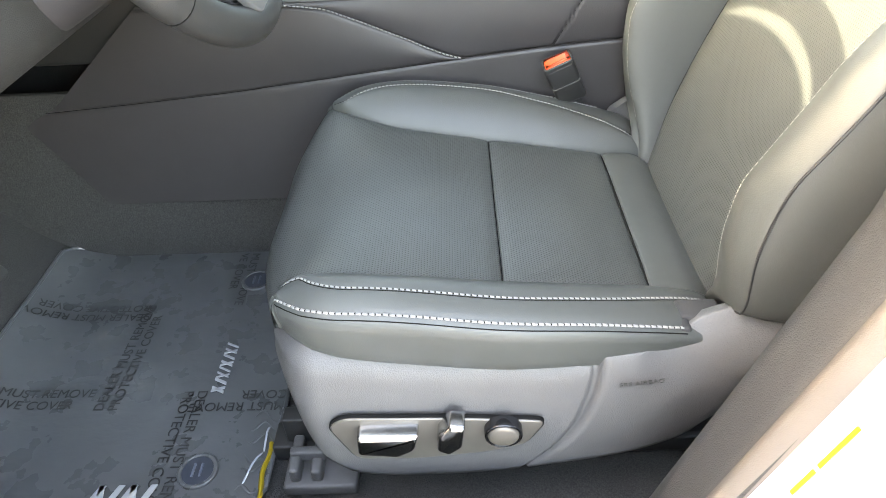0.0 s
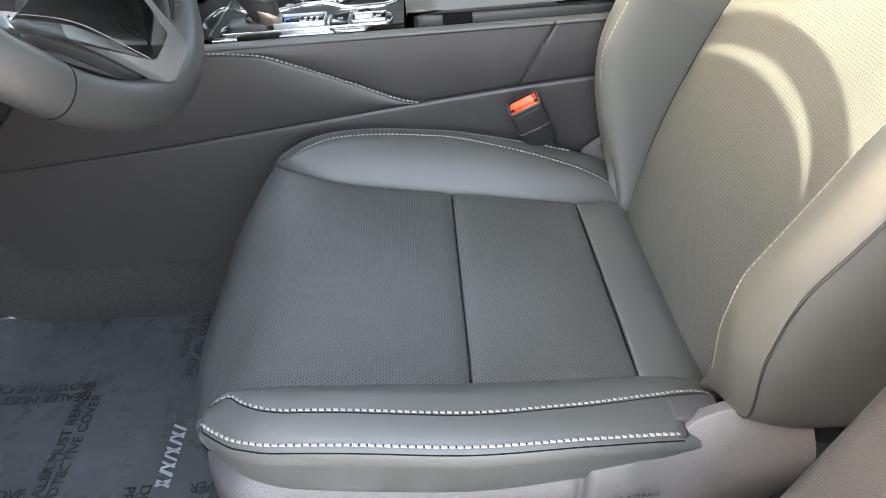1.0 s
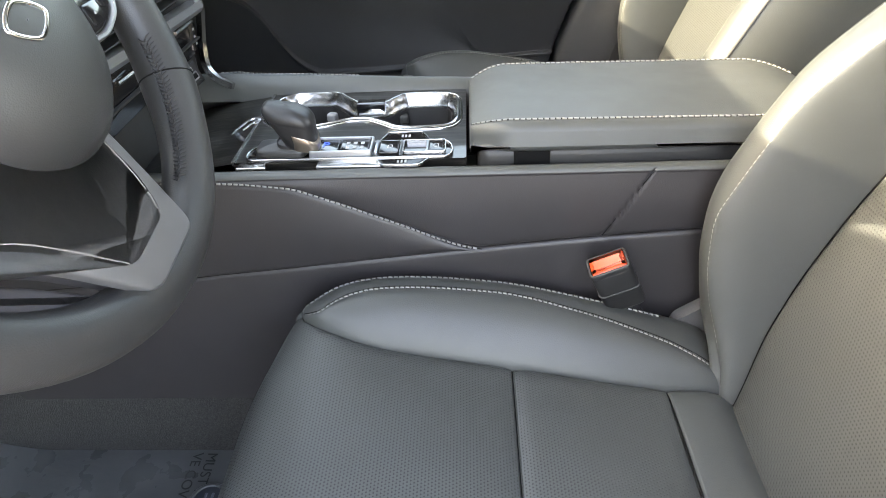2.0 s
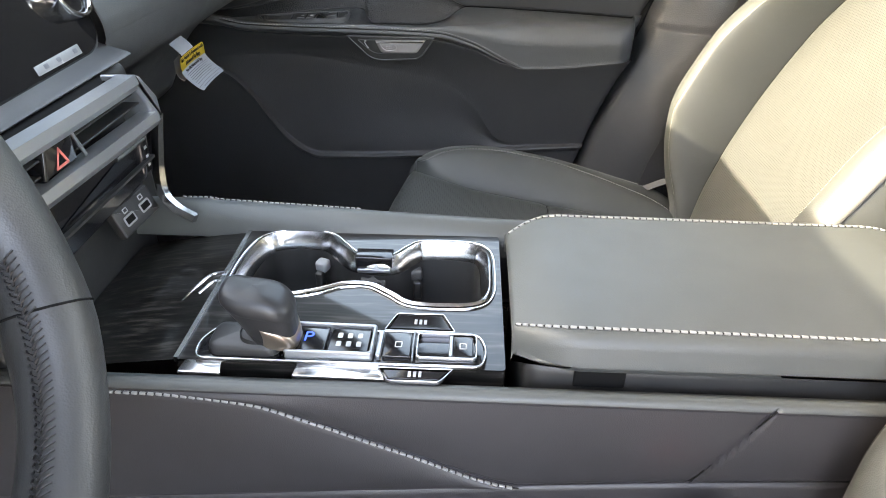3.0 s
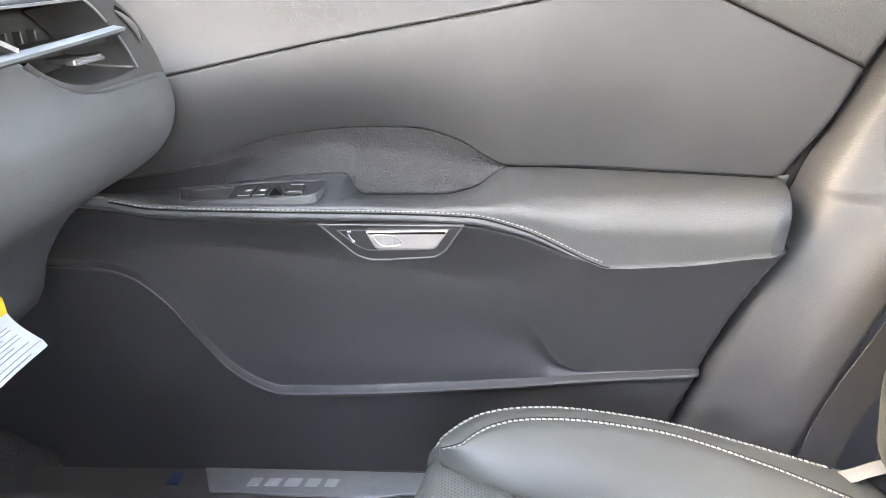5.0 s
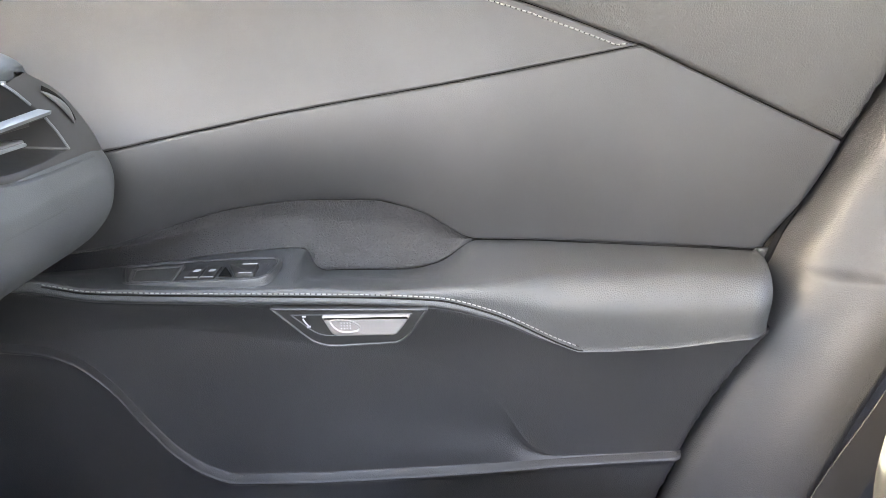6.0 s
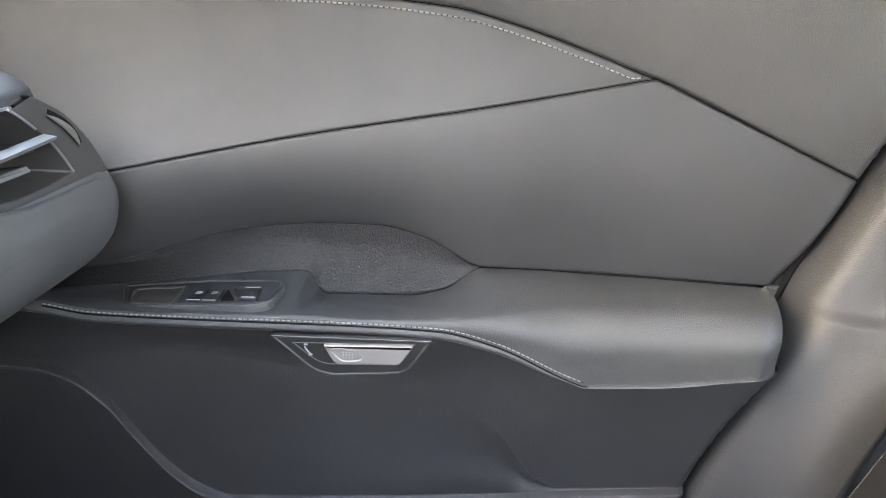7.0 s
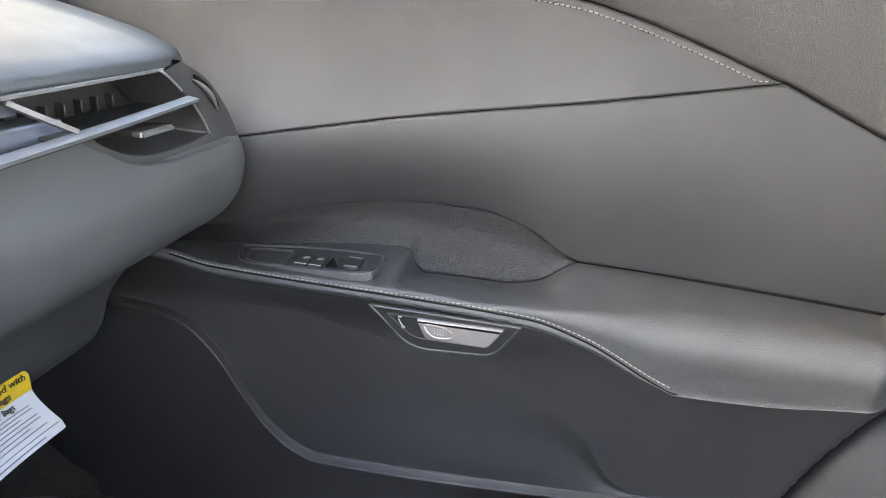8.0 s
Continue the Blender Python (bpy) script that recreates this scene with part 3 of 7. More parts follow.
# ---- seats ----
def seat_cushion(ob, cy, lift):
    """Cushion with a perforated middle in two fields, a plain rear strip and raised side bolsters."""
    s_ = curve_at([(-0.16, 0.207), (-0.147, 0.2055), (-0.135, 0.196), (-0.120, 0.186), (-0.10, 0.178), (-0.07, 0.171), (-0.03, 0.168), (0.087, 0.162), (0.253, 0.151), (0.36, 0.160)])
    i_ = curve_at([(-0.16, 0.2085), (-0.147, 0.2070), (-0.135, 0.198), (-0.120, 0.194), (-0.104, 0.206), (-0.085, 0.216), (-0.06, 0.222), (0.07, 0.228), (0.17, 0.214), (0.25, 0.194), (0.31, 0.176), (0.36, 0.168)])
    o_ = curve_at([(-0.16, 0.2095), (-0.147, 0.2105), (-0.139, 0.215), (-0.124, 0.227), (-0.105, 0.239), (-0.072, 0.248), (0.0, 0.253), (0.07, 0.255), (0.18, 0.244), (0.26, 0.234), (0.36, 0.225)])
    z0 = curve_at([(-0.19, 0.374), (-0.12, 0.374), (-0.03, 0.364), (0.088, 0.350), (0.252, 0.329), (0.36, 0.316)])
    zs = curve_at([(-0.19, 0.388), (-0.15, 0.392), (-0.126, 0.394), (-0.03, 0.373), (0.088, 0.354), (0.252, 0.331), (0.36, 0.32)])
    zi = curve_at([(-0.19, 0.388), (-0.14, 0.396), (-0.115, 0.403), (-0.09, 0.408), (-0.05, 0.411), (0.07, 0.400), (0.17, 0.381), (0.257, 0.358), (0.31, 0.338), (0.36, 0.332)])
    zo = curve_at([(-0.19, 0.386), (-0.14, 0.393), (-0.115, 0.399), (-0.09, 0.403), (-0.05, 0.405), (0.07, 0.394), (0.17, 0.378), (0.257, 0.359), (0.31, 0.345), (0.36, 0.338)])
    full = curve_at([(-0.19, 0.3), (-0.12, 1.0), (-0.03, 1.0), (0.10, 0.5), (0.25, 0.0), (0.36, 0.0)])
    lip = [(-0.158, 0.120), (-0.172, 0.085), (-0.181, 0.055), (-0.184, 0.034), (-0.181, 0.018), (-0.173, 0.008), (-0.162, 0.003), (-0.150, 0.0008)]
    xs = [(x, d) for x, d in lip]
    i1 = len(xs)
    xs += [(-0.14 + (0.088 + 0.14) * t, 0.0) for t in steps(52, 0.15)]
    i2 = len(xs)
    xs += [(0.088 + 0.164 * t, 0.0) for t in steps(44, 0.15)]
    i3 = len(xs)
    xs += [(0.252 + 0.103 * t, 0.0) for t in steps(26, 0.15)] + [(0.355, 0.0)]
    half = []
    n1, n2, n3, n4 = 34, 20, 8, 9
    for x, d in xs:
        xt = max(x, -0.152)
        s, i, o = float(s_(xt)), float(i_(xt)), float(o_(xt))
        i = max(i, s + 0.001)
        o = max(o, i + 0.0015)
        row = []
        hc, hs, hi, ho = (float(f(xt)) for f in (z0, zs, zi, zo))
        hi, ho = hi + lift * float(full(xt)), ho + lift * float(full(xt))
        bot = 0.338 - 0.1 * xt
        bow = 0.006 * math.sin(math.pi * min(1, max(0, (xt + 0.14) / 0.228))) if xt < 0.088 else 0.007 * math.sin(math.pi * min(1, (xt - 0.088) / 0.164)) if xt < 0.252 else 0.006
        for t in steps(n1, 0.15):
            row.append((s * t, hc + (hs - hc) * t ** 2.2 + bow * (1 - t ** 4)))
        for t in steps(n2, 0.15):
            row.append((s + (i - s) * t, hs + (hi - hs) * math.sin(t * math.pi / 2) ** 0.9 + 0.004 * math.sin(math.pi * t)))
        for t in steps(n3, 0.05):
            row.append((i + (o - i) * t, hi + (ho - hi) * t + 0.0022 * math.sin(math.pi * t)))
        for t in np.linspace(0, 1, n4):
            row.append((o + 0.010 * math.sin(min(1, t * 3.2) * math.pi / 2) - 0.009 * t ** 2, ho + (min(bot, ho - 0.02) - ho) * t ** 1.3))
        row.append((row[-1][0] - 0.003, row[-1][1] - 0.0025))
        row.append((row[-1][0] - 0.012, row[-1][1] + 0.001))
        out = []
        for y, z in row:
            edge = min(1.0, max(0.0, (y - 0.12) / 0.09))
            z = max(z - d, min(z, 0.285 + (bot - 0.285) * edge * edge * (3 - 2 * edge)))
            near = min(1.0, max(0.0, (y - 0.06) / 0.15)) ** 2
            out.append((x if x > -0.138 else -0.138 + (x + 0.138) * (1 - 0.72 * near), y, z))
        half.append(out)
    half = np.array(half)
    # creases along the seams
    x, y = half[:, :, 0], half[:, :, 1]
    js, ji, jo = n1, n1 + n2, n1 + n2 + n3
    dz = np.zeros_like(x)
    inner = np.arange(half.shape[1]) <= js
    for row, deep in ((i2, 0.0036), (i3, 0.0034)):
        dz += -(deep * np.exp(-((x - x[row, 0]) / 0.0011) ** 2) + 0.0026 * np.exp(-((x - x[row, 0]) / 0.009) ** 2)) * inner[None, :]
    ymid = y[:, js:js + 1]
    dz += -(0.0032 * np.exp(-((y - ymid) / 0.0013) ** 2) + 0.0024 * np.exp(-((y - ymid) / 0.007) ** 2)) * np.clip((x + 0.165) / 0.02, 0, 1)
    dz += -0.0012 * np.exp(-((y - y[:, jo:jo + 1]) / 0.002) ** 2) * (np.arange(half.shape[1]) <= jo + 1)
    half[:, :, 2] += dz - 0.040 * np.clip((x - 0.285) / 0.06, 0, 1) ** 2
    left = half[:, :0:-1].copy()
    left[:, :, 1] *= -1
    p = np.concatenate([left, half], axis=1)
    p[:, :, 1] += cy
    m = half.shape[1] - 1
    S = Surf(p)
    last = p.shape[0] - 1
    S.part("cushion_front_panel", (0, i2), (m - js, m + js), M_perf, ob, "perforated black leather panel")
    S.part("cushion_middle_panel", (i2, i3), (m - js, m + js), M_perf, ob, "perforated black leather panel")
    S.part("cushion_rear_strip", (i3, last), (m - js, m + js), M_leather, ob, "smooth black leather strip")
    for a, b in (((m - jo), (m - js)), ((m + js), (m + jo))):
        S.part("cushion_bolster", (0, last), (a, b), M_leather, ob, "raised smooth leather bolster")
    S.part("cushion_side_band", (i1 - 2, last), (0, m - jo), M_leather, ob, "smooth leather side band")
    S.part("cushion_side_band", (i1 - 2, last), (m + jo, 2 * m), M_leather, ob, "smooth leather side band")
    for row in (i2, i3):
        seam(S.row(row, m - js, m + js, 0.0), ob, 0.0010)
    for sg in (-1, 1):
        seam(S.col(m + sg * js, i1 - 2, last - 6, 0.0), ob, 0.0008)
        stitching("stitching", S.col(m + sg * jo, 7, i3 + 6, 0.0006), ob, 0.0050, 0.0013, 0.0015)
        seam(S.col(m + sg * (jo + 1), 7, i3 + 6, -0.0002), ob, 0.0007)
        stitching("stitching", S.col(m + sg * (ji - 1), i1 + 6, i3 + 18, 0.0004), ob, 0.0042, 0.0015, 0.0012)
        seam(S.col(m + sg * (ji + 1), i1 + 6, i3 + 18, -0.0001), ob, 0.0006)


def seat_back(ob, cy, x0=0.33, z0=0.325, lean=25.0):
    """Backrest, leaning: perforated middle, bolsters that stand forward, wrapped sides with a piped seam."""
    th = radians(lean)
    up, fwd = Vector((math.sin(th), 0, math.cos(th))), Vector((-math.cos(th), 0, math.sin(th)))
    s_ = curve_at([(-0.03, 0.142), (0.0, 0.150), (0.07, 0.174), (0.15, 0.190), (0.26, 0.199), (0.33, 0.196), (0.42, 0.17), (0.50, 0.135), (0.62, 0.12)])
    c_ = curve_at([(-0.03, 0.150), (0.0, 0.163), (0.03, 0.178), (0.07, 0.195), (0.16, 0.210), (0.25, 0.213), (0.33, 0.207), (0.42, 0.180), (0.50, 0.143), (0.62, 0.125)])
    p_ = curve_at([(-0.03, 0.165), (0.0, 0.178), (0.018, 0.196), (0.032, 0.228), (0.042, 0.243), (0.055, 0.247), (0.12, 0.252), (0.25, 0.260), (0.36, 0.255), (0.46, 0.225), (0.56, 0.18), (0.62, 0.15)])
    hc_ = curve_at([(-0.03, 0.008), (0.0, 0.022), (0.03, 0.043), (0.07, 0.076), (0.11, 0.101), (0.16, 0.119), (0.25, 0.120), (0.33, 0.105), (0.42, 0.07), (0.52, 0.03), (0.62, 0.012)])
    hp_ = curve_at([(-0.03, 0.006), (0.0, 0.026), (0.05, 0.052), (0.12, 0.092), (0.19, 0.112), (0.28, 0.110), (0.36, 0.09), (0.46, 0.05), (0.56, 0.015), (0.62, 0.005)])
    hs = curve_at([(-0.03, 0.0), (0.08, 0.012), (0.2, 0.016), (0.35, 0.014), (0.62, 0.004)])
    hs_n, he_n, hp_n, side_n = 30, 24, 14, 14
    ws = list(np.linspace(-0.035, 0.60, 120)) + [0.605, 0.608]
    half = []
    for k, w in enumerate(ws):
        s, c, pp = float(s_(w)), float(c_(w)), float(p_(w))
        h1, h2, h3 = float(hs(w)), float(hc_(w)), float(hp_(w))
        close = 1 - max(0, (w - 0.56) / 0.05) ** 2 if w > 0.56 else 1.0
        row = []
        for t in steps(hs_n, 0.15):
            row.append((s * t, h1 * t ** 2 + 0.010 * (1 - t ** 4)))
        for t in steps(he_n, 0.12):
            a = t * math.pi / 2
            row.append((s + (c - s) * (1 - math.cos(a)) ** 0.9, h1 + (h2 - h1) * math.sin(a)))
        for t in steps(hp_n, 0.08):
            row.append((c + (pp - c) * t, h2 + (h3 - h2) * t + 0.008 * math.sin(math.pi * t)))
        for t in np.linspace(0, 1, side_n):
            row.append((pp + 0.012 * math.sin(min(1.0, t * 2.5) * math.pi / 2), h3 - 0.003 * min(1, t * 8) - (h3 + 0.115) * t ** 1.2))
        half.append([(y * (0.7 + 0.3 * close), h * close - 0.05 * (1 - close)) for y, h in row])
    half = np.array(half)
    y = half[:, :, 0]
    js, je = hs_n, hs_n + he_n
    pj = je + hp_n
    half[:, :js, 1] += -0.006 * np.exp(-((y[:, :js] - y[:, js:js + 1]) / 0.0032) ** 2)
    half[:, js:je, 1] += -0.003 * np.exp(-((y[:, js:je] - y[:, js:js + 1]) / 0.002) ** 2)
    half[:, pj - 3:pj + 3, 0] -= 0.0015 * np.exp(-((np.arange(-3, 3)) / 1.2) ** 2)[None, :]
    left = half[:, :0:-1].copy()
    left[:, :, 0] *= -1
    g = np.concatenate([left, half], axis=1)
    m = half.shape[1] - 1
    base = Vector((x0, cy, z0))
    p = np.zeros((*g.shape[:2], 3))
    for i, w in enumerate(ws):
        o = base + up * w
        for j in range(g.shape[1]):
            q = o + fwd * g[i, j, 1]
            if abs(j - m) > pj:
                q.z += 0.42 * max(0.0, g[i, m + pj, 1] - g[i, j, 1]) * min(1.0, max(0.0, 1 - (w - 0.03) / 0.16))
            p[i, j] = (q.x, q.y + g[i, j, 0], q.z)
    S = Surf(p, flip=True)
    last = p.shape[0] - 1
    cut = 84
    S.part("backrest_panel", (0, cut), (m - js, m + js), M_perf, ob, "perforated black leather panel")
    S.part("backrest_upper_panel", (cut, last), (m - js, m + js), M_leather, ob, "smooth black leather panel")
    for a, b in ((m - pj, m - js), (m + js, m + pj)):
        S.part("backrest_bolster", (0, last), (a, b), M_leather, ob, "smooth leather bolster")
    for a, b in ((0, m - pj), (m + pj, 2 * m)):
        S.part("backrest_side", (0, last), (a, b), M_leather, ob, "smooth leather flank of the backrest")
    for sg in (-1, 1):
        stitching("stitching", S.col(m + sg * (je - 1), 12, last - 8, 0.0006), ob, 0.0046, 0.0014, 0.0010)
        seam(S.col(m + sg * js, 3, last - 8, 0.0), ob, 0.0010)
        bm = bmesh.new()
        tube(bm, S.col(m + sg * pj, 12, last - 6, 0.0), 0.0012, 6)
        part("piping", bm, M_dark, ob, "black piped seam")
    bm = bmesh.new()
    block(bm, (-0.06, -0.22, 0.0), (0.02, 0.22, 0.56), 0.02)
    mm = Matrix.Translation(base + fwd * -0.10) @ Matrix.Rotation(th, 4, "Y")
    bmesh.ops.transform(bm, matrix=mm, verts=bm.verts)
    part("backrest_shell", bm, M_trim, ob, "moulded grey back shell")


def seat_base(ob, cy, sg):
    """Side shield with the power switches, floor rails and the pan under the cushion; sg: side on which the shield lies (-1 driver)."""
    y0 = cy + sg * 0.245

    def out(y, x, z):
        return Vector((x, y, z))

    zrow = np.linspace(0, 1, 26)
    top = curve_at([(-0.16, 0.340), (-0.10, 0.345), (0.0, 0.335), (0.12, 0.332), (0.178, 0.334), (0.205, 0.335), (0.23, 0.339), (0.248, 0.346), (0.265, 0.357), (0.284, 0.368), (0.31, 0.377), (0.36, 0.384)])
    low = curve_at([(-0.16, 0.30), (-0.145, 0.26), (-0.118, 0.196), (-0.08, 0.160), (-0.03, 0.153), (0.10, 0.157), (0.177, 0.163), (0.20, 0.169), (0.25, 0.186), (0.29, 0.216), (0.31, 0.252), (0.36, 0.310)])
    xs = np.concatenate([np.linspace(-0.158, -0.09, 24), np.linspace(-0.08, 0.172, 46), [0.1755, 0.1785], np.linspace(0.182, 0.36, 26)])
    n_front = 24 + 46
    p = []
    for k, x in enumerate(xs):
        lo, hi = float(low(x)), float(top(x))
        nose = max(0.0, (-0.105 - x) / 0.053)
        row = []
        for t in zrow:
            z = lo + (hi - lo) * t
            xx = x - 0.072 * (1 - t) ** 2.2 * max(0, 1 - max(0, abs(x - 0.177) - 0.002) / 0.15)
            b = 0.010 * math.sin(math.pi * min(1, t * 0.9 + 0.12)) + 0.010 * (1 - t)
            b -= 0.055 * nose ** 2.4
            b -= (0.014 if k <= n_front else 0.004) * max(0.0, (t - 0.84) / 0.16) ** 2
            if k > n_front:
                b += 0.007 * t - 0.020 * max(0.0, (t - 0.55) / 0.45) ** 1.6 * min(1.0, max(0.0, (x - 0.215) / 0.06))
            if k in (n_front, n_front + 1):
                b -= 0.006
            row.append((xx, y0 + sg * b, z))
        rim = [(row[0][0], row[0][1] - sg * 0.012, row[0][2] - 0.006), (row[0][0], row[0][1] - sg * 0.05, row[0][2] - 0.004)]
        cap = [(row[-1][0], row[-1][1] - sg * 0.003, row[-1][2] + 0.002), (row[-1][0], row[-1][1] - sg * 0.014, row[-1][2] - 0.004)]
        p.append(rim[::-1] + row + cap)
    S = Surf(p, flip=sg > 0)
    nc = len(p[0]) - 1
    front = S.part("side_shield_front", (0, n_front), (0, nc), M_shield, ob, "moulded grey plastic shield")
    S.part("side_shield_rear", (n_front, len(xs) - 1), (0, nc), M_shield, ob, "moulded grey plastic shield")
    # pan and rails
    bm = bmesh.new()
    block(bm, (-0.12, cy - 0.20, 0.17), (0.34, cy + 0.20, 0.31), 0.02)
    part("seat_pan", bm, M_dark, ob, "dark seat pan under the cushion")
    for k in (-1, 1):
        bm = bmesh.new()
        yk = cy + k * 0.150
        block(bm, (-0.22, yk - 0.022, 0.055), (0.42, yk + 0.022, 0.085), 0.004)
        block(bm, (-0.20, yk - 0.012, 0.08), (0.40, yk + 0.012, 0.13), 0.003)
        block(bm, (-0.05, yk - 0.010, 0.12), (0.30, yk + 0.010, 0.20), 0.003)
        rail = part("floor_rail", bm, M_dark, ob, "dark metal floor rail")
        outer = sg > 0 and k > 0                      # the passenger's outer rail lies higher and nearer its sill
        yk = cy + k * (0.266 if outer else 0.195)
        dx, dz = (-0.058, 0.044) if outer else (0.0, 0.0)
        bm = bmesh.new()
        block(bm, (-0.195 + dx, yk - 0.034, 0.062), (-0.100 + dx, yk + 0.036, 0.082 + dz), 0.005)
        block(bm, (-0.186 + dx, yk - 0.026, 0.080 + dz), (-0.172 + dx, yk + 0.030, 0.106 + dz), 0.004)
        block(bm, (-0.158 + dx, yk - 0.026, 0.080 + dz), (-0.144 + dx, yk + 0.030, 0.102 + dz), 0.004)
        block(bm, (-0.186 + dx, yk - 0.004, 0.094 + dz), (-0.14 + dx, yk + 0.008, 0.112 + dz), 0.003)
        part("rail_end_cover", bm, M_trim if outer else M_shield, rail, "grey plastic rail end cover with clips")
    return front, y0


def make_seat(cy, sg, label, lift):
    ob = thing("car_seat", (0, 0, 0), label, "car seat", "front seats")
    seat_cushion(ob, cy, lift)
    seat_back(ob, cy)
    seat_base(ob, cy, sg)
    return ob


driver_seat = make_seat(0.646, -1, "black leather driver's seat with pale stitching, sunlit backrest", 0.003)
passenger_seat = make_seat(0.646, 1, "black leather passenger seat with pale stitching, sunlit backrest", 0.013)
passenger_seat.location = (0.058, 0.750, 0.0)
PILLAR_FRONT = curve_at([(0.10, 0.164), (0.286, 0.222), (0.515, 0.298), (0.545, 0.313), (0.570, 0.327), (0.590, 0.334), (0.612, 0.339), (0.66, 0.361), (0.75, 0.400), (0.80, 0.419), (0.95, 0.480), (1.30, 0.61)])
JAMB_FRONT = curve_at([(-0.10, 0.13), (0.10, 0.172), (0.227, 0.209), (0.358, 0.247), (0.469, 0.278), (0.543, 0.298), (0.585, 0.307), (0.622, 0.306), (0.713, 0.330), (0.80, 0.36), (1.30, 0.52)])
pillar("pillar_trim", -1, 1.735, "grained grey plastic trim of the centre pillar beside the passenger seat", PILLAR_FRONT, [(0.0, 0.16), (0.0, 0.085), (0.001, 0.070), (0.003, 0.058), (0.006, 0.050), (0.010, 0.044), (0.016, 0.0395), (0.024, 0.0355), (0.036, 0.0310), (0.05, 0.0255)])
pillar("pillar_trim", 1, 0.312, "grained grey plastic trim of the centre pillar beside the open driver's doorway", JAMB_FRONT, [(0.004, 0.075), (-0.004, 0.064), (-0.007, 0.050), (-0.005, 0.020), (-0.002, 0.008), (0.006, 0.002), (0.02, 0.0)])


# ---- passenger door ----
def make_door():
    ob = thing("door_1", (0, 0, 0), "closed passenger door in black soft trim with padded armrest", "door", "", "structure")
    k1 = curve_at([(-0.62, 0.510), (-0.50, 0.502), (-0.462, 0.489), (-0.424, 0.454), (-0.392, 0.403), (-0.358, 0.357), (-0.326, 0.332), (-0.295, 0.321), (-0.224, 0.322), (0.0, 0.335), (0.10, 0.345), (0.237, 0.354), (0.46, 0.362)])
    k3 = curve_at([(-0.62, 0.52), (-0.50, 0.522), (-0.44, 0.530), (-0.344, 0.532), (-0.209, 0.514), (-0.107, 0.50), (-0.032, 0.477), (0.017, 0.438), (0.063, 0.372), (0.09, 0.362), (0.46, 0.378)])
    k5 = curve_at([(-0.62, 0.620), (-0.45, 0.607), (-0.396, 0.598), (-0.302, 0.595), (-0.135, 0.592), (-0.051, 0.588), (0.005, 0.573), (0.086, 0.533), (0.10, 0.528), (0.182, 0.531), (0.256, 0.540), (0.46, 0.555)])
    gap = curve_at([(-0.62, 0.017), (-0.05, 0.017), (0.05, 0.011), (0.09, 0.004), (0.46, 0.004)])
    k6 = curve_at([(-0.62, 0.588), (-0.394, 0.595), (-0.321, 0.601), (-0.26, 0.606), (-0.212, 0.608), (-0.200, 0.606), (-0.196, 0.601), (-0.190, 0.586), (-0.178, 0.579), (-0.087, 0.578), (-0.048, 0.586), (-0.003, 0.610), (0.05, 0.609), (0.108, 0.606), (0.238, 0.599), (0.46, 0.585)])
    y6 = curve_at([(-0.62, 1.80), (-0.36, 1.832), (-0.26, 1.842), (-0.19, 1.847), (-0.16, 1.850), (-0.05, 1.853), (0.0, 1.862), (0.46, 1.858)])
    k7 = curve_at([(-0.62, 0.58), (-0.44, 0.606), (-0.342, 0.635), (-0.276, 0.652), (-0.18, 0.661), (-0.123, 0.660), (-0.072, 0.647), (-0.002, 0.612), (0.05, 0.611), (0.46, 0.587)])
    k8 = curve_at([(-0.62, 0.688), (-0.415, 0.725), (-0.199, 0.765), (-0.021, 0.793), (0.06, 0.8072), (0.12, 0.8180), (0.150, 0.8234), (0.158, 0.8248), (0.167, 0.8215), (0.20, 0.8068), (0.277, 0.772), (0.391, 0.721), (0.46, 0.69)])
    k9 = curve_at([(-0.62, 0.91), (-0.167, 0.900), (-0.044, 0.889), (0.007, 0.877), (0.093, 0.849), (0.13, 0.8352), (0.150, 0.8278), (0.158, 0.8256), (0.167, 0.8225), (0.20, 0.8078), (0.277, 0.773), (0.391, 0.722), (0.46, 0.691)])
    y8 = curve_at([(-0.62, 1.768), (-0.42, 1.790), (-0.2, 1.820), (0.10, 1.836), (0.16, 1.840), (0.46, 1.842)])
    end = curve_at([(-0.62, 0.0), (0.270, 0.0), (0.290, 0.10), (0.302, 0.32), (0.309, 0.65), (0.313, 1.0), (0.46, 1.0)])
    ridge = curve_at([(-0.62, 0.600), (-0.20, 0.601), (-0.10, 0.598), (0.0, 0.602), (0.10, 0.606), (0.30, 0.603), (0.46, 0.60)])
    xs = np.concatenate([np.linspace(-0.62, -0.22, 60), np.linspace(-0.216, -0.16, 44), np.linspace(-0.155, 0.12, 62), np.linspace(0.123, 0.46, 240)])
    counts = [10, 5, 22, 16, 7, 24, 20, 36, 24, 18]
    cols = []
    for x in xs:
        K = [0.17, float(k1(x)), 0, float(k3(x)), 0, float(k5(x)), float(k6(x)), float(k7(x)), float(k8(x)), float(k9(x)), 0.955]
        K[2] = K[1] + 0.011
        K[3] = max(K[3], K[2] + 0.002)
        K[4] = K[5] - float(gap(x))
        K[4] = max(K[4], K[3] + 0.002)
        K[7] = max(K[7], K[6] + 0.001)
        K[8] = max(K[8], K[7] + 0.01)
        K[9] = max(K[9], K[8] + 0.0012)
        e = float(end(x))
        col = []
        lip_y = 1.792
        for t in steps(counts[0]):                      # kick panel
            col.append((1.782 + (lip_y - 1.782) * t + 0.004 * math.sin(math.pi * t), K[0] + (K[1] - K[0]) * t))
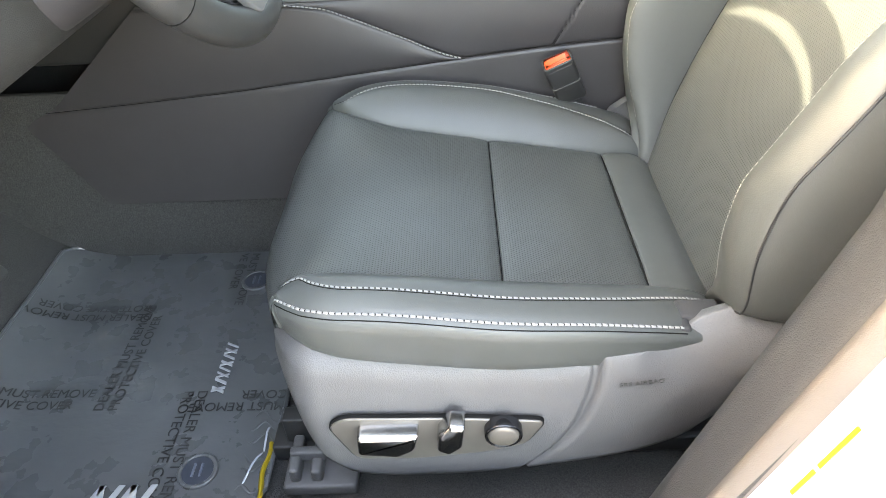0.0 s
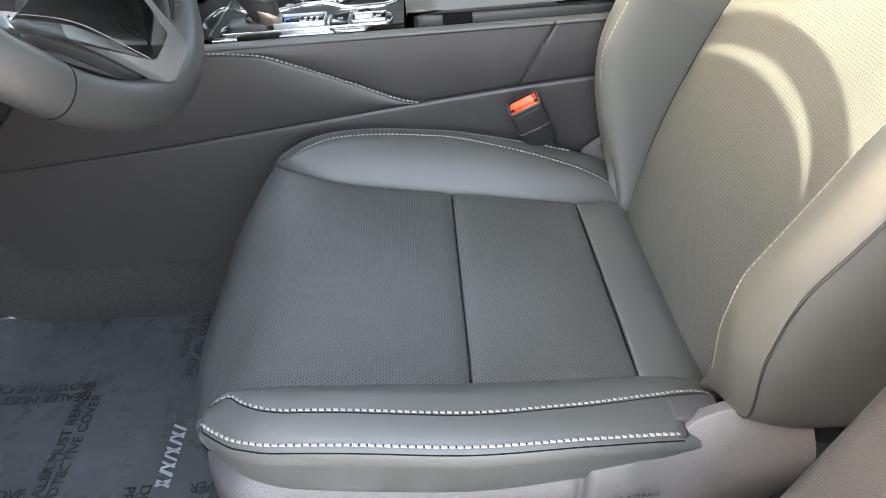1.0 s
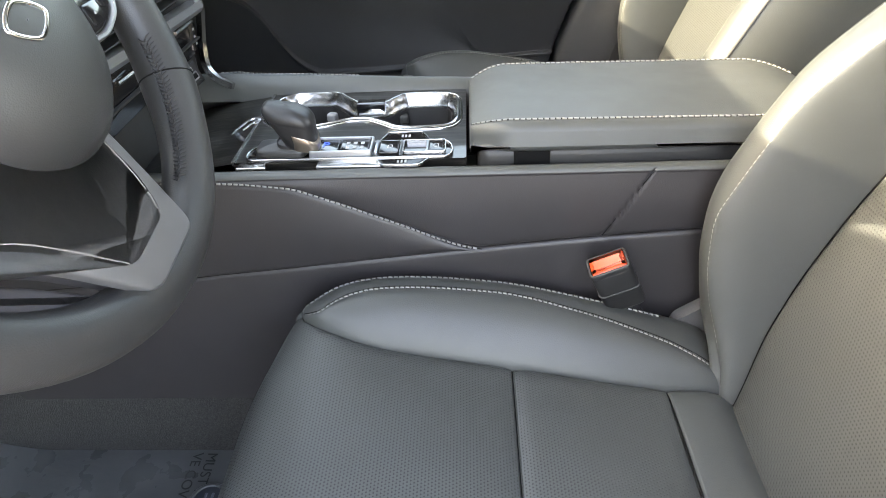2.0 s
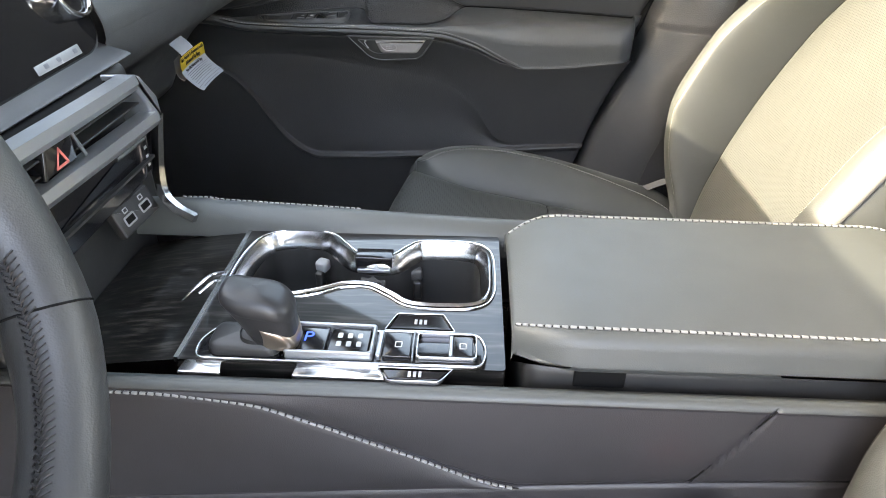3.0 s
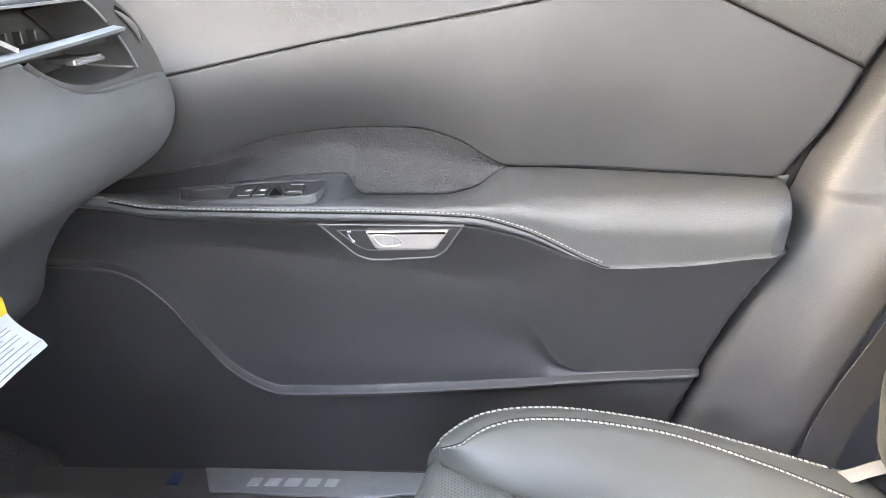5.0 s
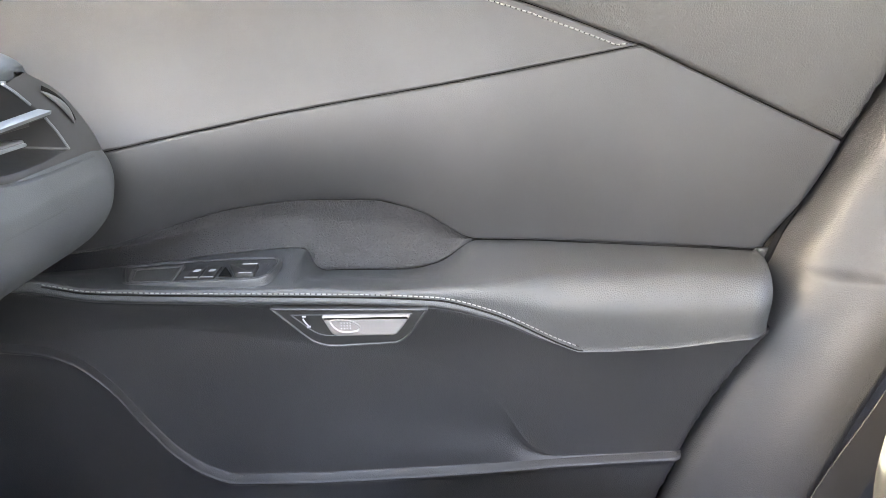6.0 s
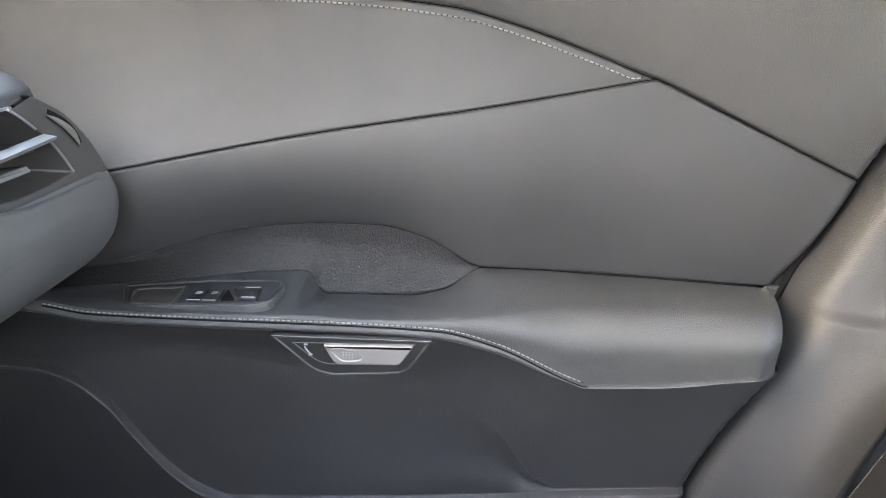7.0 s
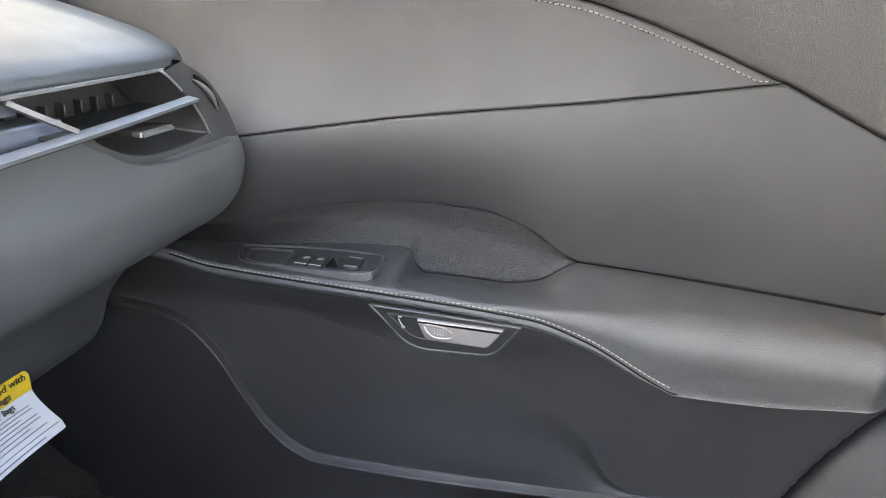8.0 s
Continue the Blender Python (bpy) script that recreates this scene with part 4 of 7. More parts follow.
        for t in steps(counts[1], 0):                   # rolled lip
            col.append((lip_y - 0.006 * math.sin(math.pi * t), K[1] + (K[2] - K[1]) * t))
        inside = min(1.0, max(0.0, (K[3] - K[2]) / 0.03))
        for t in steps(counts[2], 0.06):                # recess behind the lip
            deep = 0.006 * min(1.0, max(0.0, (x + 0.46) / 0.14)) * inside * math.sin(math.pi * t) ** 1.4 if t > 0 else 0.0
            col.append((lip_y + 0.004 + (1.796 - lip_y - 0.004) * t + deep, K[2] + (K[3] - K[2]) * t))
        for t in steps(counts[3], 0.15):                      # field under the armrest
            col.append((1.796 + (1.764 - 1.796) * t ** 1.5, K[3] + (K[4] - K[3]) * t))
        face = 1.748 + (1.850 - 1.748) * e
        for t in steps(counts[4], 0):                   # rolled lower edge of the armrest
            col.append((1.766 + (face - 1.766) * math.sin(t * math.pi / 2) - 0.0055 * math.sin(math.pi * t) * (1 - e) * min(1.0, (K[5] - K[4]) / 0.017), K[4] + (K[5] - K[4]) * t))
        yy6 = float(y6(x))
        for t in steps(counts[5], 0.04):                # front and top of the armrest
            up = max(float(ridge(x)), K[5] + 0.005)
            r = min(0.034, 0.5 * (up - K[5]), 0.40 * (yy6 - face)) * (1 - 0.3 * e)
            rise, run = up - K[5] - r, yy6 - face - r
            arc = 0.5 * math.pi * r
            d = t * (rise + arc + run)
            if d < rise:
                q = (face + 0.10 * (rise - d) - 0.05 * rise, K[5] + d)
            elif d < rise + arc:
                a = (d - rise) / r
                q = (face - 0.05 * rise + r * (1 - math.cos(a)), up - r + r * math.sin(a))
            else:
                back = (d - rise - arc) / run
                q = (face + r + (d - rise - arc) - 0.05 * rise * (1 - back), up + (K[6] - up) * back * back * (3 - 2 * back))
            col.append(q)
        for t in steps(counts[6], 0.14):                # pocket wall
            col.append((yy6 + (1.862 - yy6) * min(1, t * 1.6) + 0.004 * math.sin(math.pi * t), K[6] + (K[7] - K[6]) * t))
        yy8 = float(y8(x))
        for t in steps(counts[7], 0.15):                      # upper panel
            col.append((1.860 + (yy8 - 1.860) * (1 - (1 - t) ** 1.5) - 0.008 * math.sin(math.pi * t), K[7] + (K[8] - K[7]) * t))
        for t in steps(counts[8], 0.15):                      # leather triangle
            col.append((yy8 + (1.842 - yy8) * (1 - (1 - t) ** 2.2), K[8] + (K[9] - K[8]) * t))
        for t in list(steps(counts[9], 0.15)) + [1.0]:        # grained top
            col.append((1.842 + (1.825 - 1.842) * t - 0.004 * math.sin(math.pi * t), K[9] + (K[10] - K[9]) * t))
        cols.append([(x, y, z) for y, z in col])
    p = np.array(cols)
    ends = np.cumsum(counts)
    # the rear edge runs along the pillar and turns outwards there
    limit = PILLAR_FRONT(p[:, :, 2]) - 0.0085
    over = np.maximum(0.0, p[:, :, 0] - limit)
    ease = np.maximum(0.0, 0.010 - np.maximum(0.0, limit - p[:, :, 0])) * (over <= 0)
    p[:, :, 1] += np.minimum(over * 2.0, 0.07) + 0.004 * np.where(over > 0, 1.0, (ease / 0.010) ** 2)
    p[:, :, 0] = np.minimum(p[:, :, 0], limit)
    # creases along seams
    for j, deep, w in ((ends[5], 0.003, 0.0016), (ends[6], 0.003, 0.0014), (ends[7], 0.004, 0.0011), (ends[8], 0.004, 0.0011), (ends[3], 0.004, 0.0018)):
        d = np.linalg.norm(p[:, :, 1:] - p[:, j:j + 1, 1:], axis=2)
        p[:, :, 1] += deep * np.exp(-(d / w) ** 2)
    S = Surf(p, flip=False)
    n = len(xs) - 1
    e = [0, *map(int, ends)]
    S.part("kick_panel", (0, n), (e[0], e[1]), M_lower, ob, "dark moulded kick panel")
    S.part("pocket_lip", (0, n), (e[1], e[2]), M_lower, ob, "rolled edge of the map pocket")
    S.part("lower_panel", (0, n), (e[2], e[4]), M_lower, ob, "dark grained lower panel with a shallow recess")
    S.part("armrest_piping", (0, n), (e[4], e[5]), M_pad, ob)
    S.part("armrest", (0, n), (e[5], e[6]), M_pad, ob, "padded armrest in black leather-look skin")
    S.part("pocket_insert", (0, n), (e[6], e[7]), M_suede, ob, "matt dark textured insert above the armrest")
    S.part("upper_panel", (0, n), (e[7], e[8]), M_soft, ob, "soft smooth upper panel")
    S.part("shoulder_panel", (0, n), (e[8], e[9]), M_soft, ob, "stitched leather-look shoulder panel")
    S.part("top_cap", (0, n), (e[9], e[10]), M_cap, ob, "grained plastic top cap under the window")
    k = int(np.searchsorted(xs, 0.097))
    a = int(np.searchsorted(xs, -0.45))
    stitching("stitching", S.col(e[5] + 1, a, k, 0.0004), ob, 0.0042, 0.0012, 0.0008)
    for j, x0, x1, r in ((e[8], -0.44, 0.40, 0.0010), (e[9], -0.44, 0.40, 0.0010), (e[6], -0.205, 0.318, 0.0008), (e[7], -0.33, 0.0, 0.0008), (e[5], -0.45, 0.10, 0.0012)):
        seam(S.col(j, int(np.searchsorted(xs, x0)), int(np.searchsorted(xs, x1)), 0.0), ob, r)
    bm = bmesh.new()
    tube(bm, S.col(e[4], int(np.searchsorted(xs, -0.46)), int(np.searchsorted(xs, 0.318)), 0.0), 0.0022, 6)
    part("armrest_gap", bm, M_black, ob, "thin dark gap under the armrest")
    run = []
    for i in range(int(np.searchsorted(xs, -0.30)), int(np.searchsorted(xs, 0.146))):
        col, nor = p[i, e[8]:e[9] + 1], S.n[i, e[8]:e[9] + 1]
        z = max(col[-1, 2] - 0.0085, col[0, 2] + 0.004)
        at = [float(np.interp(z, col[:, 2], col[:, k])) for k in range(3)]
        run.append(Vector(at) + Vector((0, -0.0006, 0)))
    stitching("stitching", run, ob, 0.0042, 0.0014, 0.0010)
    # black tube painting the shade in the gap between the door's rear edge and the pillar
    run = []
    for z in np.linspace(0.19, 0.94, 90):
        x = float(PILLAR_FRONT(z)) - 0.0045
        i = int(np.clip(np.searchsorted(xs, x), 0, n))
        run.append((x, 1.858, z))
    bm = bmesh.new()
    tube(bm, smooth_path(run[::6], 4), 0.007, 8)
    part("edge_gap_shade", bm, M_black, ob, "black tube painting the dark gap along the rear edge")
    bm = bmesh.new()
    block(bm, (-0.62, 1.90, 0.02), (0.50, 1.96, 0.95), 0.01)
    part("door_skin", bm, M_white, ob, "white painted outer skin")
    return ob


door = make_door()


# ---- centre console ----
def make_console():
    ob = thing("centre_console", (0, 0, 0), "black leather-wrapped centre console with dark wood top and chrome rims", "car console")
    line = curve_at([(-0.72, 0.368), (-0.527, 0.379), (-0.287, 0.394), (-0.05, 0.418), (0.059, 0.430), (0.191, 0.442), (0.50, 0.462)])
    st = curve_at([(-0.72, 0.523), (-0.23, 0.521), (-0.154, 0.514), (-0.108, 0.498), (-0.041, 0.470), (0.057, 0.432), (0.07, 0.431), (0.50, 0.455)])
    xs = np.concatenate([np.linspace(-0.72, -0.25, 36), np.linspace(-0.24, 0.18, 70), np.linspace(0.182, 0.25, 46), np.linspace(0.256, 0.30, 8), np.linspace(0.31, 0.50, 14)])
    for side in (-1, 1):
        y0 = 0.917 if side < 0 else 1.172
        cols = []
        for x in xs:
            L, T = float(line(x)), 0.531 if side < 0 else float(np.interp(x, [-0.30, 0.05], [0.556, 0.540]))
            s = max(float(st(x)), L + 0.0015) if side < 0 else T - 0.012
            c = []
            for t in steps(14, 0.15):
                c.append((y0 + side * (-0.001 + 0.010 * (1 - t) ** 2), 0.195 + (L - 0.195) * t))
            for t in steps(16, 0.15):
                c.append((y0 + side * (-0.001 + 0.004 * math.sin(math.pi * t)), L + (s - L) * t))
            for t in steps(16, 0.15):
                c.append((y0 + side * (-0.001 + 0.003 * math.sin(math.pi * t)), s + (T - 0.006 - s) * t))
            for a in np.linspace(0, math.pi / 2, 7):
                c.append((y0 - side * (0.006 * (1 - math.cos(a))), T - 0.006 + 0.006 * math.sin(a)))
            wide = 0.012 if side < 0 else 0.030
            c.append((y0 - side * wide * 0.6, T + 0.0015))
            c.append((y0 - side * wide, T - (0.0 if side < 0 else 0.010)))
            c.append((y0 - side * (wide + 0.003), T - 0.03))
            cols.append([(x, y, z) for y, z in c])
        p = np.array(cols)
        for j, deep, w in ((14, 0.0035, 0.0013), (30, 0.0025, 0.0016)):
            d = np.abs(p[:, :, 2] - p[:, j:j + 1, 2])
            p[:, :, 1] -= side * deep * np.exp(-(d / w) ** 2)
        if side < 0:
            slant_x = 0.191 + (p[:, :, 2] - 0.443) / (0.525 - 0.443) * (0.238 - 0.191)
            on = (p[:, :, 2] > 0.445) & (p[:, :, 2] < 0.529)
            p[:, :, 1] += 0.0022 * np.exp(-((p[:, :, 0] - slant_x) / 0.0018) ** 2) * on
        # the front end of the panels leans back towards the dash
        z = p[:, :, 2]
        xb = np.where(z > 0.378, -0.60 + (z - 0.378) * 1.20, -0.60 - 0.066 * np.clip((0.378 - z) / 0.03, 0, 1) + 0.09 * np.clip((0.348 - z) / 0.15, 0, 1))
        k = np.clip((p[:, :, 0] + 0.25) / -0.47, 0, 1)
        p[:, :, 0] = p[:, :, 0] + k * (xb + 0.72)
        S = Surf(p, flip=side > 0)
        n, m = p.shape[0] - 1, p.shape[1] - 1
        bm = bmesh.new()
        ya, yb = sorted((y0 - side * 0.004, y0 - side * 0.016))
        block(bm, (-0.98, ya, 0.05), (0.48, yb, 0.40), 0.002)
        part("tunnel_carpet", bm, M_carpet, ob, "black carpet on the tunnel flank")
        S.part("lower_side_panel", (0, n), (0, 14), M_console, ob, "dark grained lower side panel")
        S.part("upper_side_panel", (0, n), (14, 30), M_console, ob, "leather-look side panel")
        S.part("side_rail", (0, n), (30, 47), M_console if side < 0 else M_leather, ob, "padded leather-look rail")
        # paler skin on the upward face paints the light falling on it
        S.part("rail_cap_lit", (0, n), (47, m), M_leather, ob, "rounded leather-look rail top, painted paler for light from above")
        seam(S.col(14, 0, n, 0.0004), ob, 0.0011)
        if side < 0:
            seam([Vector((0.191 + (z - 0.443) / 0.082 * 0.047, 0.9175, z)) for z in np.linspace(0.446, 0.527, 12)], ob, 0.0006)
            k = int(np.searchsorted(xs, 0.055))
            stitching("stitching", [q + Vector((0, -0.0022, 0.001)) for q in S.col(30, 20, k, 0.003)], ob, 0.0048, 0.0014, 0.0015)
        else:
            stitching("stitching", S.col(50, 24, int(np.searchsorted(xs, -0.10)), 0.0008), ob, 0.0044, 0.0014, 0.0010)
    return ob


console = make_console()


def make_armrest_lid():
    """Hinged padded lid with stitched edges over the console box."""
    ob = thing("armrest_lid", (0, 0, 0), "padded black leather console armrest lid with pale stitching", "armrest")
    ys = np.linspace(-1, 1, 61)
    ws = np.concatenate([np.linspace(0, 0.06, 22), np.linspace(0.065, 0.395, 46)])
    p = []
    for w in ws:
        x = 0.047 + w
        roundin = max(0, 1 - w / 0.05) ** 2
        tail = max(0.0, (w - 0.335) / 0.06) ** 2
        half = 0.101 - 0.022 * roundin - 0.028 * tail
        yc = 1.033
        row = []
        top = 0.576 - 0.014 * roundin - 0.004 * (w / 0.36) - 0.012 * tail
        low = [(0.022, 0.546), (0.012, 0.5425), (0.005, 0.5425), (0.0005, 0.5455), (-0.0012, 0.5500)]
        row += [(x + 0.003, yc - half + a, b) for a, b in low]
        for y in ys:
            ed = max(0.0, (abs(y) - 0.86) / 0.14)
            z = top - 0.024 * (1 - math.sqrt(max(0, 1 - ed * ed))) - 0.003 * y * y
            row.append((x, yc + half * y, z))
        row += [(x + 0.003, yc + half - a, b) for a, b in low[::-1]]
        p.append(row)
    nose = []
    for a in (0.0, 0.3, 0.6, 0.85):
        nose.append([(q[0] + 0.006 * (1 - a) ** 2 - 0.0, 1.033 + (q[1] - 1.033) * (0.94 + 0.06 * a), 0.536 + (q[2] - 0.536) * (0.15 + 0.75 * a)) for q in p[0]])
    S = Surf(nose + p)
    n, m = len(nose) + len(ws) - 1, len(p[0]) - 1
    S.part("cushion", (0, n), (0, m), M_leather, ob, "padded leather lid")
    a, b = 5 + 5, 5 + 61 - 6
    for c in (a, b):
        stitching("stitching", S.col(c, len(nose) + 1, n, 0.0006), ob, 0.0048, 0.0014, 0.0014)
    bm = bmesh.new()
    block(bm, (0.056, 0.9405, 0.40), (0.43, 1.126, 0.5460), 0.012)
    body = part("box_body", bm, M_dark, ob, "dark plastic console box")
    bm = bmesh.new()
    block(bm, (0.094, 0.9385, 0.524), (0.133, 0.953, 0.5425), 0.0015)
    part("latch", bm, M_black, body, "dark push latch")
    return ob


make_armrest_lid()


# ---- dashboard ----
def closed_path(pts, n=6):
    """Closed Catmull-Rom outline in the plane."""
    p = [Vector(q) for q in pts]
    out, m = [], len(p)
    for k in range(m):
        a, b, c, d = p[k - 1], p[k], p[(k + 1) % m], p[(k + 2) % m]
        for j in range(n):
            t = j / n
            out.append(0.5 * ((2 * b) + (c - a) * t + (2 * a - 5 * b + 4 * c - d) * t * t + (3 * b - a - 3 * c + d) * t ** 3))
    return out


def holed_plate(bm, outer, holes, z0, z1):
    """A flat plate with openings and the walls of outer edge and openings."""
    loops = []
    for pts in (outer, *holes):
        vs = [bm.verts.new((p[0], p[1], z1)) for p in pts]
        es = [bm.edges.new((vs[k], vs[(k + 1) % len(vs)])) for k in range(len(vs))]
        loops.append((vs, es))
    bmesh.ops.triangle_fill(bm, use_beauty=True, use_dissolve=False, edges=[e for _, es in loops for e in es])
    for vs, _ in loops:
        low = [bm.verts.new((v.co.x, v.co.y, z0)) for v in vs]
        for k in range(len(vs)):
            bm.faces.new((vs[k], vs[(k + 1) % len(vs)], low[(k + 1) % len(vs)], low[k]))
    return bm


def lettering(name, text, size, m, material, parent, align="LEFT", depth=0.0002, label=""):
    cu = bpy.data.curves.new(name, "FONT")
    cu.body, cu.size, cu.extrude, cu.align_x = text, size, depth, align
    tmp = bpy.data.objects.new(name, cu)
    me = bpy.data.meshes.new_from_object(tmp)
    bpy.data.objects.remove(tmp)
    me.transform(m)
    return link_mesh(name, me, material, parent, label)


def sweep(bm, path, prof, up):
    """A bar with the closed profile (side, up) along a path."""
    pts = [Vector(p) for p in path]
    rings = []
    for k, p in enumerate(pts):
        d = (pts[min(k + 1, len(pts) - 1)] - pts[max(k - 1, 0)]).normalized()
        s = d.cross(Vector(up)).normalized()
        w = s.cross(d)
        rings.append([bm.verts.new(p + s * a + w * b) for a, b in prof])
    n = len(prof)
    for a, b in zip(rings, rings[1:]):
        for j in range(n):
            bm.faces.new((a[j], a[(j + 1) % n], b[(j + 1) % n], b[j]))
    bm.faces.new(rings[0][::-1])
    bm.faces.new(rings[-1])
    return bm


# ---- console top: wood plate, cup holders, selector and keys ----
CUP = closed_path([(-0.205, 1.062), (-0.203, 1.100), (-0.194, 1.128), (-0.172, 1.139), (-0.132, 1.137), (-0.112, 1.117), (-0.094, 1.100), (-0.063, 1.098), (-0.046, 1.116), (-0.032, 1.126), (0.014, 1.125), (0.031, 1.110),
                   (0.034, 1.075), (0.032, 1.040), (0.016, 1.023), (-0.034, 1.022), (-0.056, 1.036), (-0.076, 1.049), (-0.100, 1.049), (-0.122, 1.038), (-0.150, 1.030), (-0.182, 1.034), (-0.200, 1.046)])
TOP_Z = 0.533


def make_console_top():
    ob = thing("console_top_plate", (0, 0, 0), "dark striped wood plate with chrome edging between the console rails", "trim panel")
    tray = rounded([(-0.199, 0.942), (0.026, 0.942), (0.030, 0.962), (0.024, 0.983), (-0.192, 0.984), (-0.203, 0.962)], 0.012)
    bm = bmesh.new()
    holed_plate(bm, rounded([(-0.214, 0.944), (0.043, 0.944), (0.043, 1.142), (-0.214, 1.142)], 0.003, 2), [inset(CUP, 0.004)], TOP_Z - 0.02, TOP_Z)
    part("wood_panel", bm, M_wood, ob, "dark striped wood panel", angle=30)
    # forward tray cover, sinking towards the dash
    xs, ys = np.linspace(-0.216, -0.44, 30), np.linspace(0.946, 1.142, 14)
    dip = curve_at([(-0.44, 0.472), (-0.36, 0.500), (-0.29, 0.520), (-0.216, 0.531)])
    S = Surf([[(x, y, float(dip(x)) + 0.003 * math.sin(math.pi * (y - 0.946) / 0.196)) for y in ys] for x in xs], flip=True)
    S.part("tray_cover", (0, 29), (0, 13), M_wood, ob, "glossy dark wood sliding cover")
    bm = bmesh.new()
    for x in (-0.214,):
        sweep(bm, [(x, 0.945, TOP_Z), (x, 1.143, TOP_Z)], [(-0.002, -0.004), (0.002, -0.004), (0.002, 0.0012), (-0.002, 0.0012)], (0, 0, 1))
    part("chrome_edge", bm, M_chrome, ob, "thin chrome edge")
    bm = bmesh.new()
    tube(bm, smooth_path([(-0.212, 1.062, 0.5345), (-0.226, 1.058, 0.5335), (-0.235, 1.040, 0.531), (-0.240, 1.022, 0.529)], 5), 0.0017, 6)
    part("cover_pull", bm, M_chrome, ob, "bent chrome finger pull")
    bm = bmesh.new()
    tube(bm, smooth_path([(-0.214, 1.050, 0.534), (-0.221, 1.047, 0.5335), (-0.228, 1.030, 0.532)], 5), 0.0014, 6)
    part("cover_pull", bm, M_chrome, ob, "bent chrome finger pull")
    # side caps of the plate by the seat, bright metal painting pale reflections
    for x0, x1 in ((-0.206, -0.178), (-0.118, -0.040)):
        bm = bmesh.new()
        slab(bm, rounded([(x0, 0.9445), (x1, 0.9445), (x1 + 0.004, 0.9300), (x0 - 0.002, 0.9300)], 0.002), 0.004, 0.001, Matrix.Translation((0, 0, TOP_Z - 0.0035)))
        part("reflection_plate", bm, M_chrome, ob, "satin metal plate painting a pale reflection")

    cups = thing("cup_holder", (0, 0, 0), "double cup holder with wide satin chrome rim, empty", "cup holder")
    bm = bmesh.new()
    hoop(bm, inset(CUP, -0.001), inset(CUP, 0.0095), 0.0042, 0.0012, Matrix.Translation((0, 0, TOP_Z - 0.001)), 0.017)
    part("rim", bm, M_chrome, cups, "wide satin chrome rim")
    bm = bmesh.new()
    hoop(bm, inset(CUP, -0.0045), inset(CUP, -0.0025), 0.0022, 0.0005, Matrix.Translation((0, 0, TOP_Z - 0.0005)))
    part("outer_line", bm, M_polish, cups, "thin polished outer line")
    bm = bmesh.new()
    ring = inset(CUP, 0.0095)
    rows = [[bm.verts.new((p.x, p.y, z)) for p in inset(ring, d)] for z, d in ((TOP_Z - 0.0145, 0.0), (TOP_Z - 0.03, 0.001), (TOP_Z - 0.062, 0.002), (TOP_Z - 0.068, 0.005))]
    for a, b in zip(rows, rows[1:]):
        for k in range(len(a)):
            bm.faces.new((a[k], b[k], b[(k + 1) % len(a)], a[(k + 1) % len(a)]))
    bm.faces.new(rows[-1])
    part("well", bm, M_dark, cups, "black moulded well")
    for x, y, a in ((-0.136, 1.118, -20), (-0.040, 1.108, 15), (-0.186, 1.062, 70), (0.012, 1.045, -110)):
        bm = bmesh.new()
        block(bm, (-0.004, -0.011, -0.028), (0.004, -0.002, -0.007), 0.002)
        bmesh.ops.transform(bm, matrix=pose(x, y, TOP_Z - 0.022, 0, 0, a), verts=bm.verts)
        fin = part("grip_fin", bm, M_dark, cups, "spring-loaded rubber grip")
        bm = bmesh.new()
        block(bm, (-0.0065, -0.006, -0.009), (0.0065, 0.006, 0.003), 0.003)
        bmesh.ops.transform(bm, matrix=pose(x, y, TOP_Z - 0.022, 0, 0, a), verts=bm.verts)
        part("fin_tip", bm, M_trim if a == 15 else M_fin, fin, "rounded grip tip")
    bm = bmesh.new()
    slab(bm, [(-0.012, -0.008), (0.012, -0.008), (0.012, 0.008), (-0.012, 0.008)], 0.003, 0.001, pose(-0.080, 1.0860, TOP_Z - 0.0255, 50, 0, 0))
    slab(bm, [(-0.004, -0.006), (0.004, -0.006), (0.004, 0.0), (0.008, 0.0), (0, 0.006), (-0.008, 0.0), (-0.004, 0.0)], 0.004, 0.0005, pose(-0.080, 1.0860, TOP_Z - 0.0220, 50, 0, 0))
    tab = part("divider_tab", bm, M_trim, cups, "moulded arrow tab")
    lettering("tab_text", "PUSH", 0.0072, pose(-0.080, 1.0860, TOP_Z - 0.0220, 50, 0, 0) @ Matrix.Translation((0, -0.0078, 0.0006)), M_icon, tab, "CENTER", label="pale raised letters")
    bm = bmesh.new()
    block(bm, (-0.097, 1.0905, TOP_Z - 0.011), (-0.061, 1.108, TOP_Z + 0.0036), 0.0012)
    part("divider_notch", bm, M_gloss, cups, "gloss black notch in the rim")
    bm = bmesh.new()
    block(bm, (-0.095, 1.0880, TOP_Z - 0.0125), (-0.063, 1.0915, TOP_Z - 0.0085), 0.0008)
    part("notch_lip", bm, M_silver, cups, "silver lip under the notch")

    keys = thing("key_panel", (0, 0, 0), "gloss black key panel with chrome rim beside the gear selector", "control panel")
    bm = bmesh.new()
    hoop(bm, tray, inset(tray, 0.0024), 0.0042, 0.001, Matrix.Translation((0, 0, TOP_Z)))
    part("rim", bm, M_chrome, keys, "chrome rim")
    bm = bmesh.new()
    slab(bm, inset(tray, 0.0022), 0.0028, 0.0006, Matrix.Translation((0, 0, TOP_Z)))
    part("bed", bm, M_gloss, keys, "gloss black bed")
    m = Matrix.Translation((0, 0, TOP_Z + 0.0024))

    def key(x0, x1, y0, y1, name="key", material=M_gloss, h=0.004):
        bm = bmesh.new()
